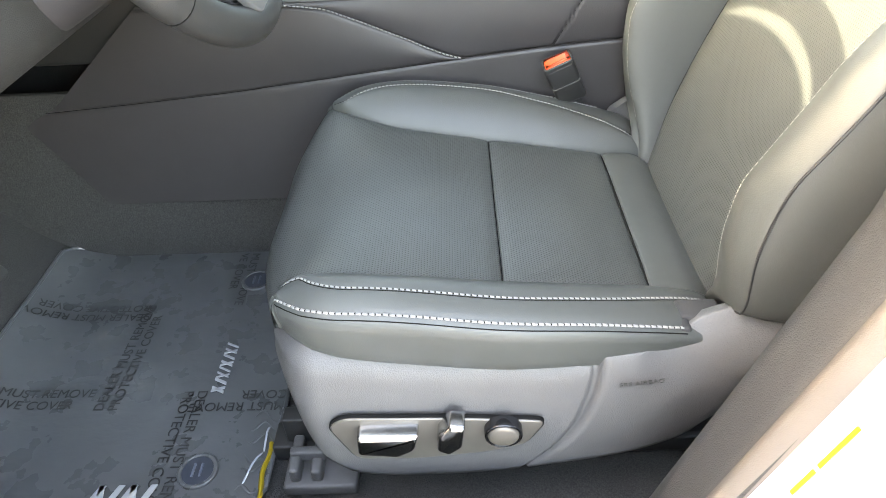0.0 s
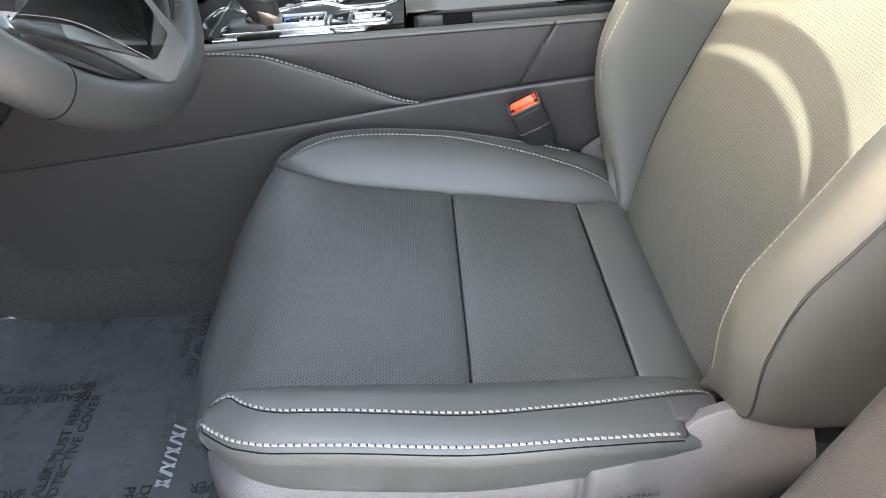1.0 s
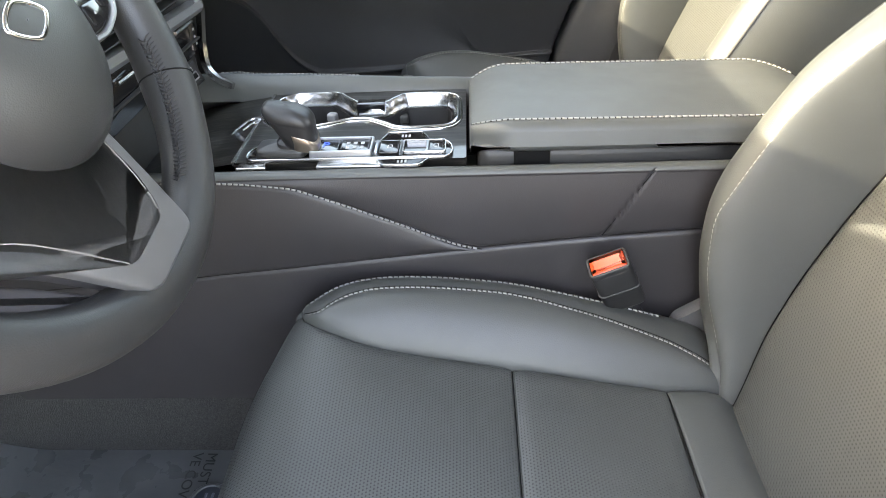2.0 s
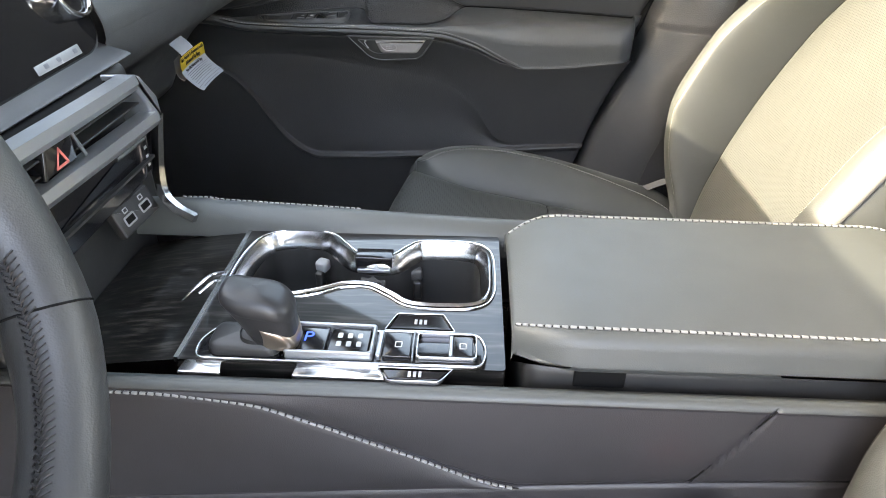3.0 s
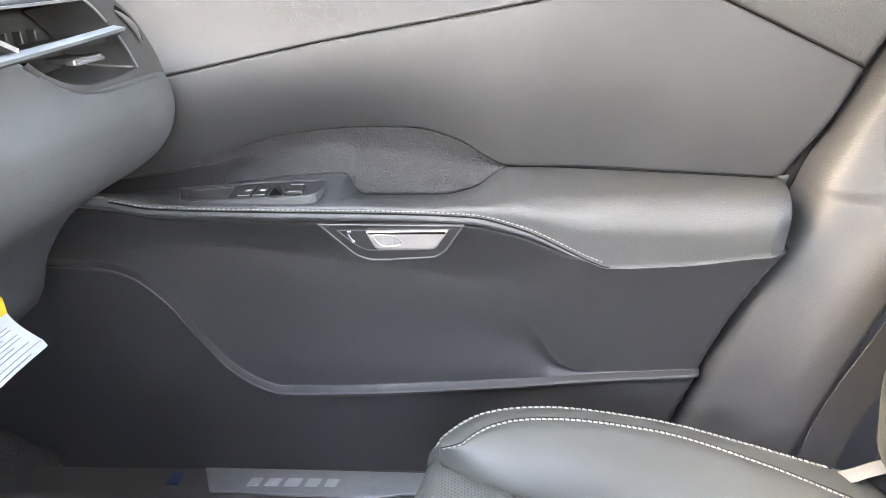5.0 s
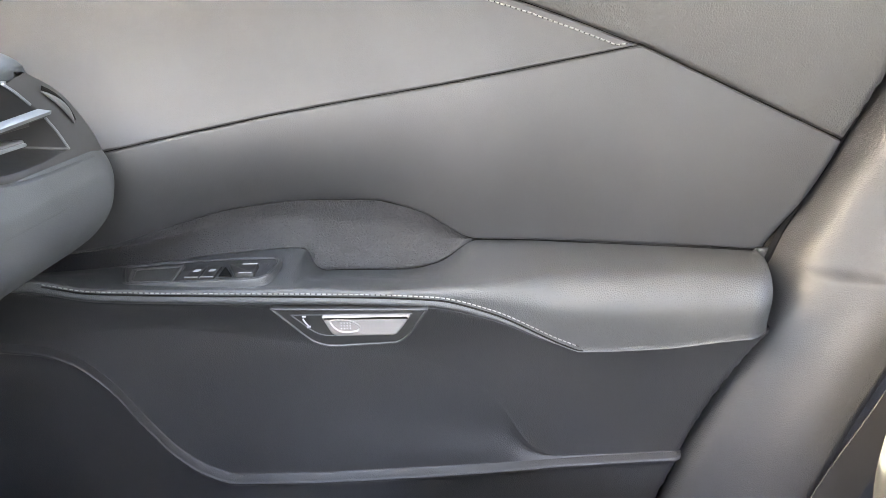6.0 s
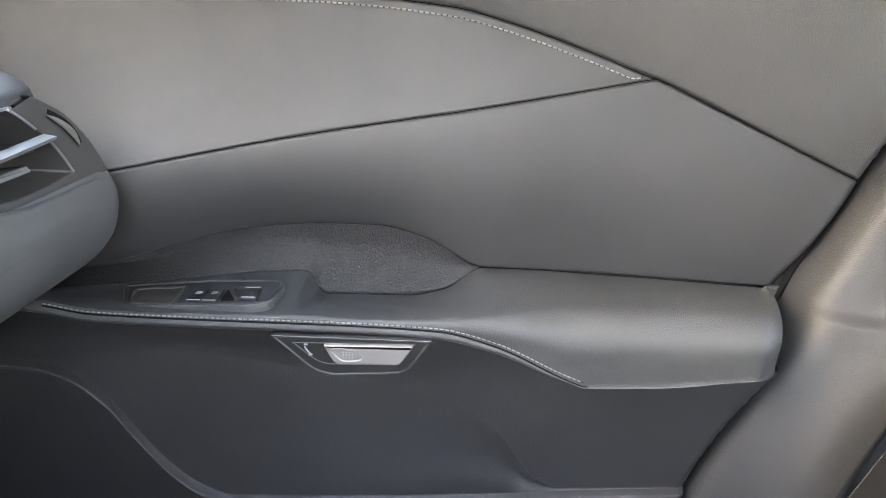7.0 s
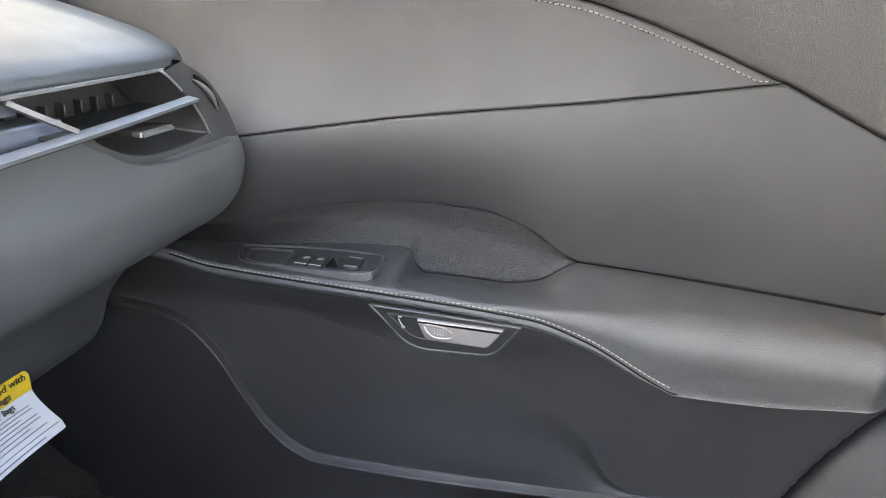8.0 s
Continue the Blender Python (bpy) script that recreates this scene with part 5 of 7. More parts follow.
        slab(bm, rounded([(x0, y0), (x1, y0), (x1, y1), (x0, y1)], 0.0015, 3), h, 0.001, m)
        return part(name, bm, material, keys)

    kp = key(-0.126, -0.098, 0.950, 0.980, "park_key", h=0.006)
    lettering("park_letter", "P", 0.016, pose(-0.112, 0.9665, TOP_Z + 0.0088, 0, 0, 0) @ Matrix.Translation((-0.005, -0.0055, 0)), M_glow, kp, label="lit blue letter")
    kg = key(-0.096, -0.064, 0.949, 0.979, "selector_display", h=0.006)
    for dx in (-0.008, 0.0, 0.008):
        for dy in (-0.005, 0.005):
            bm = bmesh.new()
            slab(bm, rounded([(-0.002, -0.003), (0.002, -0.003), (0.002, 0.003), (-0.002, 0.003)], 0.001, 2), 0.0004, 0.0001, pose(-0.080 + dx, 0.964 + dy, TOP_Z + 0.0084))
            part("mark", bm, M_icon, kg, "small white mark")
    bm = bmesh.new()
    hoop(bm, rounded([(-0.129, 0.946), (-0.060, 0.946), (-0.060, 0.982), (-0.129, 0.983)], 0.003), rounded([(-0.1265, 0.9485), (-0.0625, 0.9485), (-0.0625, 0.9795), (-0.1265, 0.9805)], 0.003), 0.0085, 0.001, m)
    part("display_frame", bm, M_silver, keys, "silver frame")
    kh = key(-0.053, -0.031, 0.949, 0.978)
    bm = bmesh.new()
    hoop(bm, rounded([(-0.003, -0.0035), (0.003, -0.0035), (0.003, 0.0035), (-0.003, 0.0035)], 0.001, 3), rounded([(-0.002, -0.0025), (0.002, -0.0025), (0.002, 0.0025), (-0.002, 0.0025)], 0.0008, 3), 0.0004, 0.0001, pose(-0.041, 0.963, TOP_Z + 0.0064))
    part("mark", bm, M_icon, kh, "small white mark")
    for x0, x1 in ((-0.058, -0.054), (-0.030, -0.0285)):
        key(x0, x1, 0.948, 0.979, "divider", M_silver, 0.005)
    bm = bmesh.new()
    hoop(bm, rounded([(-0.027, 0.948), (0.021, 0.948), (0.021, 0.978), (-0.027, 0.978)], 0.004), rounded([(-0.0255, 0.9495), (0.0195, 0.9495), (0.0195, 0.9765), (-0.0255, 0.9765)], 0.004), 0.005, 0.0006, m)
    part("switch_frame", bm, M_chrome, keys, "thin chrome frame")
    kb = key(0.002, 0.018, 0.951, 0.975, "brake_switch")
    key(-0.001, 0.002, 0.951, 0.975, "switch_edge", M_silver, 0.005)
    bm = bmesh.new()
    hoop(bm, rounded([(-0.003, -0.0035), (0.003, -0.0035), (0.003, 0.0035), (-0.003, 0.0035)], 0.001, 3), rounded([(-0.002, -0.0025), (0.002, -0.0025), (0.002, 0.0025), (-0.002, 0.0025)], 0.0008, 3), 0.0004, 0.0001, pose(0.010, 0.963, TOP_Z + 0.0064))
    part("mark", bm, M_icon, kb, "small white mark")
    for sg, y0, y1 in ((1, 0.984, 1.008), (-1, 0.941, 0.926)):
        o = rounded([(-0.056, y0), (-0.047, y1), (-0.007, y1), (0.004, y0)], 0.003, 3)
        bm = bmesh.new()
        hoop(bm, o, inset(o, 0.0013), 0.0032, 0.0008, Matrix.Translation((0, 0, TOP_Z)))
        part("side_key_rim", bm, M_chrome, keys, "thin chrome rim")
        bm = bmesh.new()
        slab(bm, inset(o, 0.0028), 0.0028, 0.0008, Matrix.Translation((0, 0, TOP_Z)))
        k = part("side_key", bm, M_gloss, keys, "gloss black key")
        bm = bmesh.new()
        for dx in (-0.004, 0.0, 0.004):
            slab(bm, [(dx - 0.0012, -0.003), (dx + 0.0012, -0.003), (dx + 0.0012, 0.003), (dx - 0.0012, 0.003)], 0.0003, 0.0001, pose(-0.026, (y0 + y1) / 2, TOP_Z + 0.0029))
        part("mark", bm, M_icon, k, "small white mark")

    gear = thing("gear_selector", (0, 0, 0), "stubby leather gear selector with bronze collar standing on the console", "gear lever")
    bm = bmesh.new()
    slab(bm, rounded([(-0.190, 0.947), (-0.134, 0.947), (-0.130, 0.980), (-0.190, 0.980)], 0.010), 0.010, 0.005, m, 0.004)
    part("base", bm, M_dark, gear, "dark base")

    def loft(name, rows, material, label):
        """rows: centre x, y, z, half length, half width, lean."""
        P = []
        for cx, cy_, cz, a, b, ln in rows:
            cx, cz, a, b, ln = -0.1390 + 0.86 * (cx + 0.1390), 0.5400 + 0.86 * (cz - 0.5400), 0.86 * a, 0.86 * b, 0.86 * ln
            P.append([(cx + a * abs(math.cos(t)) ** 0.62 * math.copysign(1, math.cos(t)), cy_ + b * abs(math.sin(t)) ** 0.62 * math.copysign(1, math.sin(t)), cz + ln * math.cos(t)) for t in np.linspace(0, 2 * math.pi, 33)])
        S = Surf(P, flip=True)
        return S.part(name, (0, len(P) - 1), (0, 32), material, gear, label)

    loft("stem", [(-0.148, 0.963, 0.5400, 0.027, 0.016, 0.0), (-0.147, 0.963, 0.5410, 0.024, 0.015, -0.002), (-0.147, 0.963, 0.5490, 0.022, 0.015, -0.004)], M_dark, "dark stem")
    body = [(-0.1390, 0.9630, 0.5420, 0.0108, 0.0095, -0.0060), (-0.1390, 0.9630, 0.5440, 0.0198, 0.0157, -0.0060), (-0.1400, 0.9630, 0.5530, 0.0229, 0.0176, -0.0070), (-0.1440, 0.9630, 0.5670, 0.0266, 0.0195, -0.0090), (-0.1480, 0.9635, 0.5790, 0.0297, 0.0209, -0.0100)]
    loft("knob_body", body, M_knob, "dark leather sides of the knob")
    top = [(-0.1480, 0.9635, 0.5792, 0.0302, 0.0214, -0.0100), (-0.1490, 0.9635, 0.5830, 0.0313, 0.0226, -0.0100), (-0.1495, 0.9640, 0.5885, 0.0311, 0.0222, -0.0090), (-0.1500, 0.9640, 0.5940, 0.0284, 0.0199, -0.0080), (-0.1510, 0.9640, 0.5975, 0.0229, 0.0157, -0.0060), (-0.1520, 0.9640, 0.5995, 0.0135, 0.0095, -0.0030), (-0.1520, 0.9640, 0.6000, 0.0004, 0.0003, 0.0000)]
    loft("knob_cap", top, M_knob, "smooth leather cap of the knob")
    loft("collar", [(-0.1335, 0.9630, 0.5425, 0.0165, 0.0178, -0.004), (-0.1325, 0.9630, 0.5445, 0.0172, 0.0185, -0.005), (-0.1330, 0.9630, 0.5530, 0.0172, 0.0196, -0.007), (-0.1345, 0.9630, 0.5620, 0.0175, 0.0208, -0.009), (-0.1350, 0.9630, 0.5630, 0.0150, 0.0180, -0.009)], M_bronze, "satin bronze collar")
    return ob


make_console_top()


# ---- dashboard ----
def make_dash():
    ob = thing("dashboard", (0, 0, 0), "dark blue-grey dashboard with silver strips and slim vents", "dashboard")
    prof = [(-1.00, 0.880), (-0.80, 0.880), (-0.62, 0.874), (-0.50, 0.862), (-0.420, 0.845), (-0.385, 0.834), (-0.370, 0.827), (-0.365, 0.820), (-0.368, 0.813), (-0.41, 0.811)]
    low = [(-0.42, 0.752), (-0.378, 0.751), (-0.364, 0.748), (-0.355, 0.738), (-0.350, 0.722), (-0.352, 0.702), (-0.360, 0.682), (-0.376, 0.663), (-0.400, 0.646), (-0.44, 0.624), (-0.49, 0.59), (-0.53, 0.54), (-0.57, 0.47), (-0.70, 0.44)]
    knee = [(-0.36, 0.80), (-0.35, 0.70), (-0.352, 0.64), (-0.362, 0.60), (-0.395, 0.570), (-0.50, 0.548), (-0.75, 0.53)]

    def sheet(name, prof, y0, y1, material, label, end=0.05, deep=0.04):
        pr = smooth_path([(x, 0, z) for x, z in prof], 5)
        ys = np.linspace(y0, y1, 60)
        p = []
        for y in ys:
            e = max(0.0, (y - (y1 - end)) / end) if end else 0.0
            back = deep * (1 - math.sqrt(max(0, 1 - e * e)))
            p.append([(q.x - back, y, q.z) for q in pr])
        S = Surf(p)
        return S.part(name, (0, len(ys) - 1), (0, len(pr) - 1), material, ob, label)

    sheet("top_pad", prof, 1.225, 1.735, M_dashdim, "soft dash top", 0.10, 0.06)
    sheet("centre_top_pad", [(x - 0.11, z + 0.01) for x, z in prof], 0.28, 1.226, M_dashdim, "soft dash top", 0)
    # instrument hood behind the wheel; out of view, its arch sized to shade the backrest
    P = []
    for x, k in ((-0.47, 0.93), (-0.425, 0.97), (-0.420, 1.0), (-0.425, 1.02), (-0.60, 1.02), (-0.74, 0.80)):
        P.append([(x, 0.667 + 0.185 * k * u, 0.835 + 0.104 * k * (1 - u * u) ** 0.62) for u in np.linspace(-1, 1, 41)])
    Surf(P).part("cluster_hood", (0, 5), (0, 40), M_dash, ob, "soft hood over the instruments")
    bm = bmesh.new()
    slab(bm, [Vector((0.667 + 0.172 * u, 0.80 + 0.137 * (1 - u * u) ** 0.62)) for u in np.linspace(-0.98, 0.98, 31)], 0.01, 0.003, frame_of((-0.478, 0, 0), (0, 1, 0), (0, 0, 1)))
    part("instrument_panel", bm, M_gloss, ob, "dark gloss instrument panel, switched off")
    sheet("centre_shoulder", [(-0.50, 0.83), (-0.45, 0.80), (-0.41, 0.745), (-0.375, 0.712), (-0.333, 0.697), (-0.334, 0.692)], 0.80, 1.208, M_dash, "soft skin around the screen", 0)
    sheet("lower_fascia", low, 1.205, 1.785, M_dash, "soft blue-grey glovebox fascia")
    sheet("knee_panel", knee, 0.28, 0.90, M_trim, "dark panel under the wheel", 0)
    bm = bmesh.new()
    block(bm, (-0.62, 0.930, 0.44), (-0.335, 1.205, 0.690), 0.01)
    part("stack_body", bm, M_dark, ob, "dark centre stack body")
    # passenger vent: cavity, slats, bezel, dial
    bm = bmesh.new()
    block(bm, (-0.50, 1.20, 0.735), (-0.414, 1.705, 0.818), 0.004)
    vent = part("vent_cavity", bm, M_dark, ob, "dark vent recess")
    for k in range(7):
        bm = bmesh.new()
        y = 1.535 + 0.018 * k
        block(bm, (-0.416, y - 0.0013, 0.772), (-0.407, y + 0.0013, 0.793), 0.0008)
        part("vane", bm, M_dark, vent)
    bm = bmesh.new()
    block(bm, (-0.402, 1.52, 0.780), (-0.362, 1.665, 0.784), 0.001)
    part("vane", bm, M_dark, vent)
    bm = bmesh.new()
    o = rounded([(1.603, -0.356), (1.645, -0.356), (1.645, -0.364), (1.632, -0.366), (1.632, -0.385), (1.610, -0.385), (1.610, -0.366), (1.603, -0.364)], 0.0015, 3)
    slab(bm, o, 0.0045, 0.0015, frame_of((0, 0, 0.7690), (0, 1, 0), (1, 0, 0)) @ Matrix.Rotation(math.pi, 4, "X") @ Matrix.Scale(-1, 4, (0, 1, 0)))
    part("vane_tab", bm, M_dullsilver, vent, "small grey vane tab")
    bm = bmesh.new()
    tube(bm, [(-0.3555, 1.604, 0.7700), (-0.3555, 1.644, 0.7700)], 0.0015, 6)
    part("tab_edge", bm, M_silver, vent, "polished edge of the vane tab")
    bm = bmesh.new()
    block(bm, (-0.395, 1.21, 0.775), (-0.370, 1.543, 0.7925), 0.002)
    part("inlay_panel", bm, M_inlay, ob, "blue-grey satin inlay panel")
    bm = bmesh.new()
    block(bm, (-0.395, 1.21, 0.7990), (-0.372, 1.510, 0.8085), 0.002)
    part("inlay_panel", bm, M_inlay, ob, "blue-grey satin inlay panel")
    # soft fascia rising to the silver strip and dipping under the vent
    rise = curve_at([(1.206, 0.772), (1.40, 0.777), (1.50, 0.7800), (1.535, 0.7815), (1.546, 0.7800), (1.553, 0.7765), (1.570, 0.7650), (1.586, 0.7555), (1.606, 0.7485), (1.639, 0.7440), (1.69, 0.7430), (1.735, 0.7430)])
    swell = curve_at([(0.704, -0.3535), (0.712, -0.3500), (0.722, -0.3490), (0.738, -0.3532), (0.748, -0.3570), (0.760, -0.3592), (0.776, -0.3615), (0.784, -0.3630)])
    P = []
    for y in np.concatenate([np.linspace(1.206, 1.52, 30), np.linspace(1.525, 1.66, 60), np.linspace(1.665, 1.735, 12)]):
        zt = float(rise(y))
        lay = 0.0015 * max(0.0, (y - 1.66) / 0.075)
        row = [(-0.395, y, zt - 0.001), (float(swell(zt)) - 0.0045, y, zt)]
        for u in np.linspace(0, 1, 22) ** 1.3:
            z = zt - 0.0012 + (0.704 - zt + 0.0012) * u
            row.append((float(swell(z)) - lay - 0.0015 * (u == 0), y, z))
        P.append(row)
    Surf(P).part("fascia_brow", (0, len(P) - 1), (0, len(P[0]) - 1), M_dash, ob, "soft fascia edge rising beside the vent")
    bm = bmesh.new()
    sweep(bm, smooth_path([(-0.362, 1.40, 0.8120), (-0.362, 1.55, 0.8140), (-0.364, 1.648, 0.8155)], 4), [(-0.003, -0.0009), (0.003, -0.0009), (0.003, 0.0009), (-0.003, 0.0009)], (0, 0, 1))
    part("upper_strip", bm, M_dullsilver, ob, "thin silver line under the dash top")
    # dark face plate round the vent mouth, its inner wall running back into the recess
    def along(pts, n):
        return resample(smooth_path([(0, a, b) for a, b in pts], 8), sum(math.dist(p, q) for p, q in zip(pts, pts[1:])) / n)[:n]
    inner = along([(1.556, 0.7775), (1.568, 0.7690), (1.594, 0.7575), (1.625, 0.7510), (1.668, 0.7500), (1.7065, 0.7530)], 40) + along([(1.7065, 0.7530), (1.697, 0.7690), (1.682, 0.7850), (1.663, 0.8010), (1.641, 0.8155)], 30)
    outer = along([(1.548, 0.7750), (1.564, 0.7640), (1.584, 0.7520), (1.62, 0.7440), (1.68, 0.7410), (1.760, 0.7420)], 40) + along([(1.760, 0.7420), (1.752, 0.7580), (1.735, 0.7800), (1.708, 0.8040), (1.668, 0.8230)], 30)
    P = []
    for a, b in zip(inner, outer):
        c = a + (Vector((0, 1.615, 0.785)) - a) * 0.22
        e = a + (b - a) * 0.06
        g = a + (b - a) * 0.94
        P.append([(-0.410, c.y, c.z), (-0.385, a.y + (c.y - a.y) * 0.4, a.z + (c.z - a.z) * 0.4), (-0.364, a.y, a.z), (-0.3605, e.y, e.z), (-0.3600, g.y, g.z), (-0.363, b.y, b.z), (-0.395, b.y, b.z)])
    Surf(P).part("vent_face_plate", (0, len(P) - 1), (0, 6), M_plate, ob, "dark satin face plate round the vent")
    for run in ([(1.6420, 0.8150), (1.654, 0.8075), (1.668, 0.7965)], [(1.6830, 0.7840), (1.695, 0.7700), (1.7060, 0.7540)]):
        bm = bmesh.new()
        tube(bm, smooth_path([(-0.3600, a, b) for a, b in run], 4), 0.0011, 6)
        part("vent_edge_line", bm, M_silver, ob, "thin silver line")
    bm = bmesh.new()
    strip = smooth_path([(-0.346, 1.205, 0.7755), (-0.346, 1.40, 0.7795), (-0.346, 1.468, 0.7825), (-0.346, 1.56, 0.7865), (-0.3485, 1.6650, 0.7915)], 6)
    sweep(bm, strip, [(-0.006, -0.0012), (0.005, -0.0020), (0.006, 0.0006), (-0.004, 0.0022)], (0, 0, 1))
    part("silver_strip", bm, M_silver, ob, "brushed silver strip across the vent")
    # dark bar just below the strip paints the shade line there
    bm = bmesh.new()
    sweep(bm, [q + Vector((-0.003, 0, -0.0026)) for q in strip], [(-0.010, -0.0016), (0.004, -0.0016), (0.006, 0.0008), (-0.010, 0.0008)], (0, 0, 1))
    part("strip_under_shade", bm, M_dark, ob, "dark bar painting the shade under the strip")
    bm = bmesh.new()
    sweep(bm, [(-0.363, 1.490, 0.811), (-0.352, 1.530, 0.7880)], [(-0.006, -0.0016), (0.006, -0.0016), (0.006, 0.0016), (-0.006, 0.0016)], (0, 0, 1))
    part("strip_brace", bm, M_dullsilver, ob, "slanting silver brace")
    bm = bmesh.new()
    pts = [Vector((-0.3565 - 0.010 * (k / 8 - 0.5) ** 2, 1.684 + 0.036 * k / 8 + 0.010 * (k / 8) * (1 - k / 8), 0.8045 - 0.031 * k / 8 + 0.008 * (k / 8) * (1 - k / 8))) for k in range(9)]
    tube(bm, pts, [0.0005, 0.0015, 0.0021, 0.0025, 0.0026, 0.0025, 0.0021, 0.0015, 0.0005], 8)
    part("vent_dial", bm, M_dullsilver, ob, "small silver thumb wheel")
    bm = bmesh.new()
    tube(bm, [q + Vector((-0.0020, 0.0030, 0.0026)) for q in pts], 0.0022, 6)
    part("dial_slot", bm, M_black, ob, "dark slot beside the thumb wheel")

    # centre vent block with silver frame
    bm = bmesh.new()
    X = -0.300
    bar = [(-0.010, -0.006), (0.004, -0.008), (0.008, -0.002), (0.006, 0.006), (-0.010, 0.006)]
    sweep(bm, smooth_path([(X - 0.012, 0.80, 0.690), (X - 0.003, 0.95, 0.692), (X + 0.002, 1.06, 0.692), (X + 0.002, 1.134, 0.691)], 5), bar, (0, 0, 1))
    part("vent_frame_upper", bm, M_silver, ob, "wide silver upper bar")
    bm = bmesh.new()
    sweep(bm, smooth_path([(X - 0.010, 0.80, 0.657), (X, 0.95, 0.655), (X + 0.004, 1.06, 0.653), (X + 0.004, 1.154, 0.650)], 5), bar, (0, 0, 1))
    part("vent_frame_lower", bm, M_silver, ob, "wide silver lower bar")
    bm = bmesh.new()
    slab(bm, rounded([(1.129, 0.698), (1.144, 0.694), (1.167, 0.668), (1.169, 0.644), (1.151, 0.645), (1.149, 0.664), (1.134, 0.684)], 0.004), 0.03, 0.005, frame_of((X - 0.022, 0, 0), (0, 1, 0), (0, 0, 1)))
    part("vent_frame_end", bm, M_silver, ob, "silver end of the vent frame")
    bm = bmesh.new()
    block(bm, (-0.345, 0.80, 0.655), (-0.318, 1.150, 0.692), 0.002)
    cv = part("centre_vent", bm, M_black, ob, "black vent opening")
    for z in (0.666, 0.677):
        bm = bmesh.new()
        block(bm, (-0.320, 0.81, z - 0.0008), (-0.302, 1.150, z + 0.0008), 0.0006)
        part("slat", bm, M_dark, cv, "slim dark slat")
    bm = bmesh.new()
    slab(bm, rounded([(0.985, 0.661), (1.030, 0.661), (1.030, 0.688), (0.995, 0.688)], 0.003), 0.022, 0.003, frame_of((-0.320, 0, 0), (0, 1, 0), (0, 0, 1)))
    hz = part("hazard_key", bm, M_gloss, ob, "gloss black hazard key")
    bm = bmesh.new()
    o = rounded([(1.000, 0.665), (1.018, 0.665), (1.009, 0.681)], 0.001, 2)
    hoop(bm, o, inset(o, 0.002), 0.0006, 0.0002, frame_of((-0.2978, 0, 0), (0, 1, 0), (0, 0, 1)))
    part("triangle_mark", bm, plain("pink_red_print", (0.55, 0.12, 0.10), 0.5), hz, "red warning triangle")
    bm = bmesh.new()
    tube(bm, [(-0.301, 1.030, 0.692), (-0.299, 1.042, 0.660)], 0.0016, 6)
    part("key_divider", bm, M_silver, ob, "thin silver divider")
    # control band under the vents
    bm = bmesh.new()
    slab(bm, rounded([(0.80, 0.585), (1.142, 0.590), (1.162, 0.642), (0.80, 0.648)], 0.004), 0.022, 0.004, frame_of((-0.330, 0, 0), (0, 1, 0), (0, 0, 1)))
    band = part("control_band", bm, M_gloss, ob, "gloss black control band")
    for y0, y1, z in ((1.088, 1.136, 0.634), (0.93, 0.965, 0.632)):
        bm = bmesh.new()
        tube(bm, [(-0.305, y0, z), (-0.302, y1, z + 0.001)], 0.0036, 8, squash=0.8)
        part("temperature_lever", bm, M_chrome, band, "satin chrome rocker")
    bm = bmesh.new()
    sweep(bm, [(-0.305, 0.80, 0.612), (-0.304, 1.150, 0.611)], [(-0.002, -0.0012), (0.003, -0.0012), (0.003, 0.0012), (-0.002, 0.0012)], (0, 0, 1))
    part("band_line", bm, M_dark, band)
    bm = bmesh.new()
    slab(bm, rounded([(1.132, 0.597), (1.146, 0.597), (1.154, 0.640), (1.138, 0.640)], 0.003), 0.014, 0.004, frame_of((-0.318, 0, 0), (0, 1, 0), (0, 0, 1)))
    km = part("control_tower", bm, M_gloss, band, "gloss black key column")
    for k in range(4):
        bm = bmesh.new()
        slab(bm, [(1.139, 0.604 + 0.009 * k), (1.144, 0.604 + 0.009 * k), (1.144, 0.607 + 0.009 * k), (1.139, 0.607 + 0.009 * k)], 0.0004, 0.0001, frame_of((-0.3042, 0, 0), (0, 1, 0), (0, 0, 1)))
        part("mark", bm, M_fin, km)
    # silver foot trim from the stack to the console rail
    bm = bmesh.new()
    sweep(bm, smooth_path([(-0.296, 1.164, 0.650), (-0.302, 1.164, 0.622), (-0.306, 1.160, 0.592), (-0.302, 1.150, 0.570), (-0.288, 1.142, 0.557), (-0.267, 1.135, 0.549)], 6), [(-0.004, -0.004), (0.003, -0.0045), (0.004, 0.003), (-0.003, 0.005)], (1, 0, 0.3))
    part("foot_trim", bm, M_chrome, ob, "curved satin silver foot trim")
    bm = bmesh.new()
    m = frame_of((-0.322, 1.116, 0.565), (0.10, 1, 0.03), (-0.35, 0, 1)) @ Matrix.Scale(0.84, 4)
    slab(bm, rounded([(-0.036, -0.017), (0.036, -0.017), (0.036, 0.017), (-0.036, 0.017)], 0.002), 0.010, 0.002, m)
    usb = part("usb_plate", bm, M_dark, ob, "grey socket plate")
    for dx in (-0.016, 0.016):
        o = rounded([(dx - 0.010, -0.008), (dx + 0.010, -0.008), (dx + 0.010, 0.004), (dx - 0.010, 0.004)], 0.003)
        bm = bmesh.new()
        hoop(bm, o, inset(o, 0.0022), 0.0012, 0.0004, m @ Matrix.Translation((0, 0, 0.010)))
        sk = part("usb_socket", bm, M_fin, usb, "pale socket rim")
        bm = bmesh.new()
        slab(bm, inset(o, 0.002), 0.0006, 0.0001, m @ Matrix.Translation((0, 0, 0.010)))
        part("socket_slot", bm, M_black, usb, "dark socket opening")
        bm = bmesh.new()
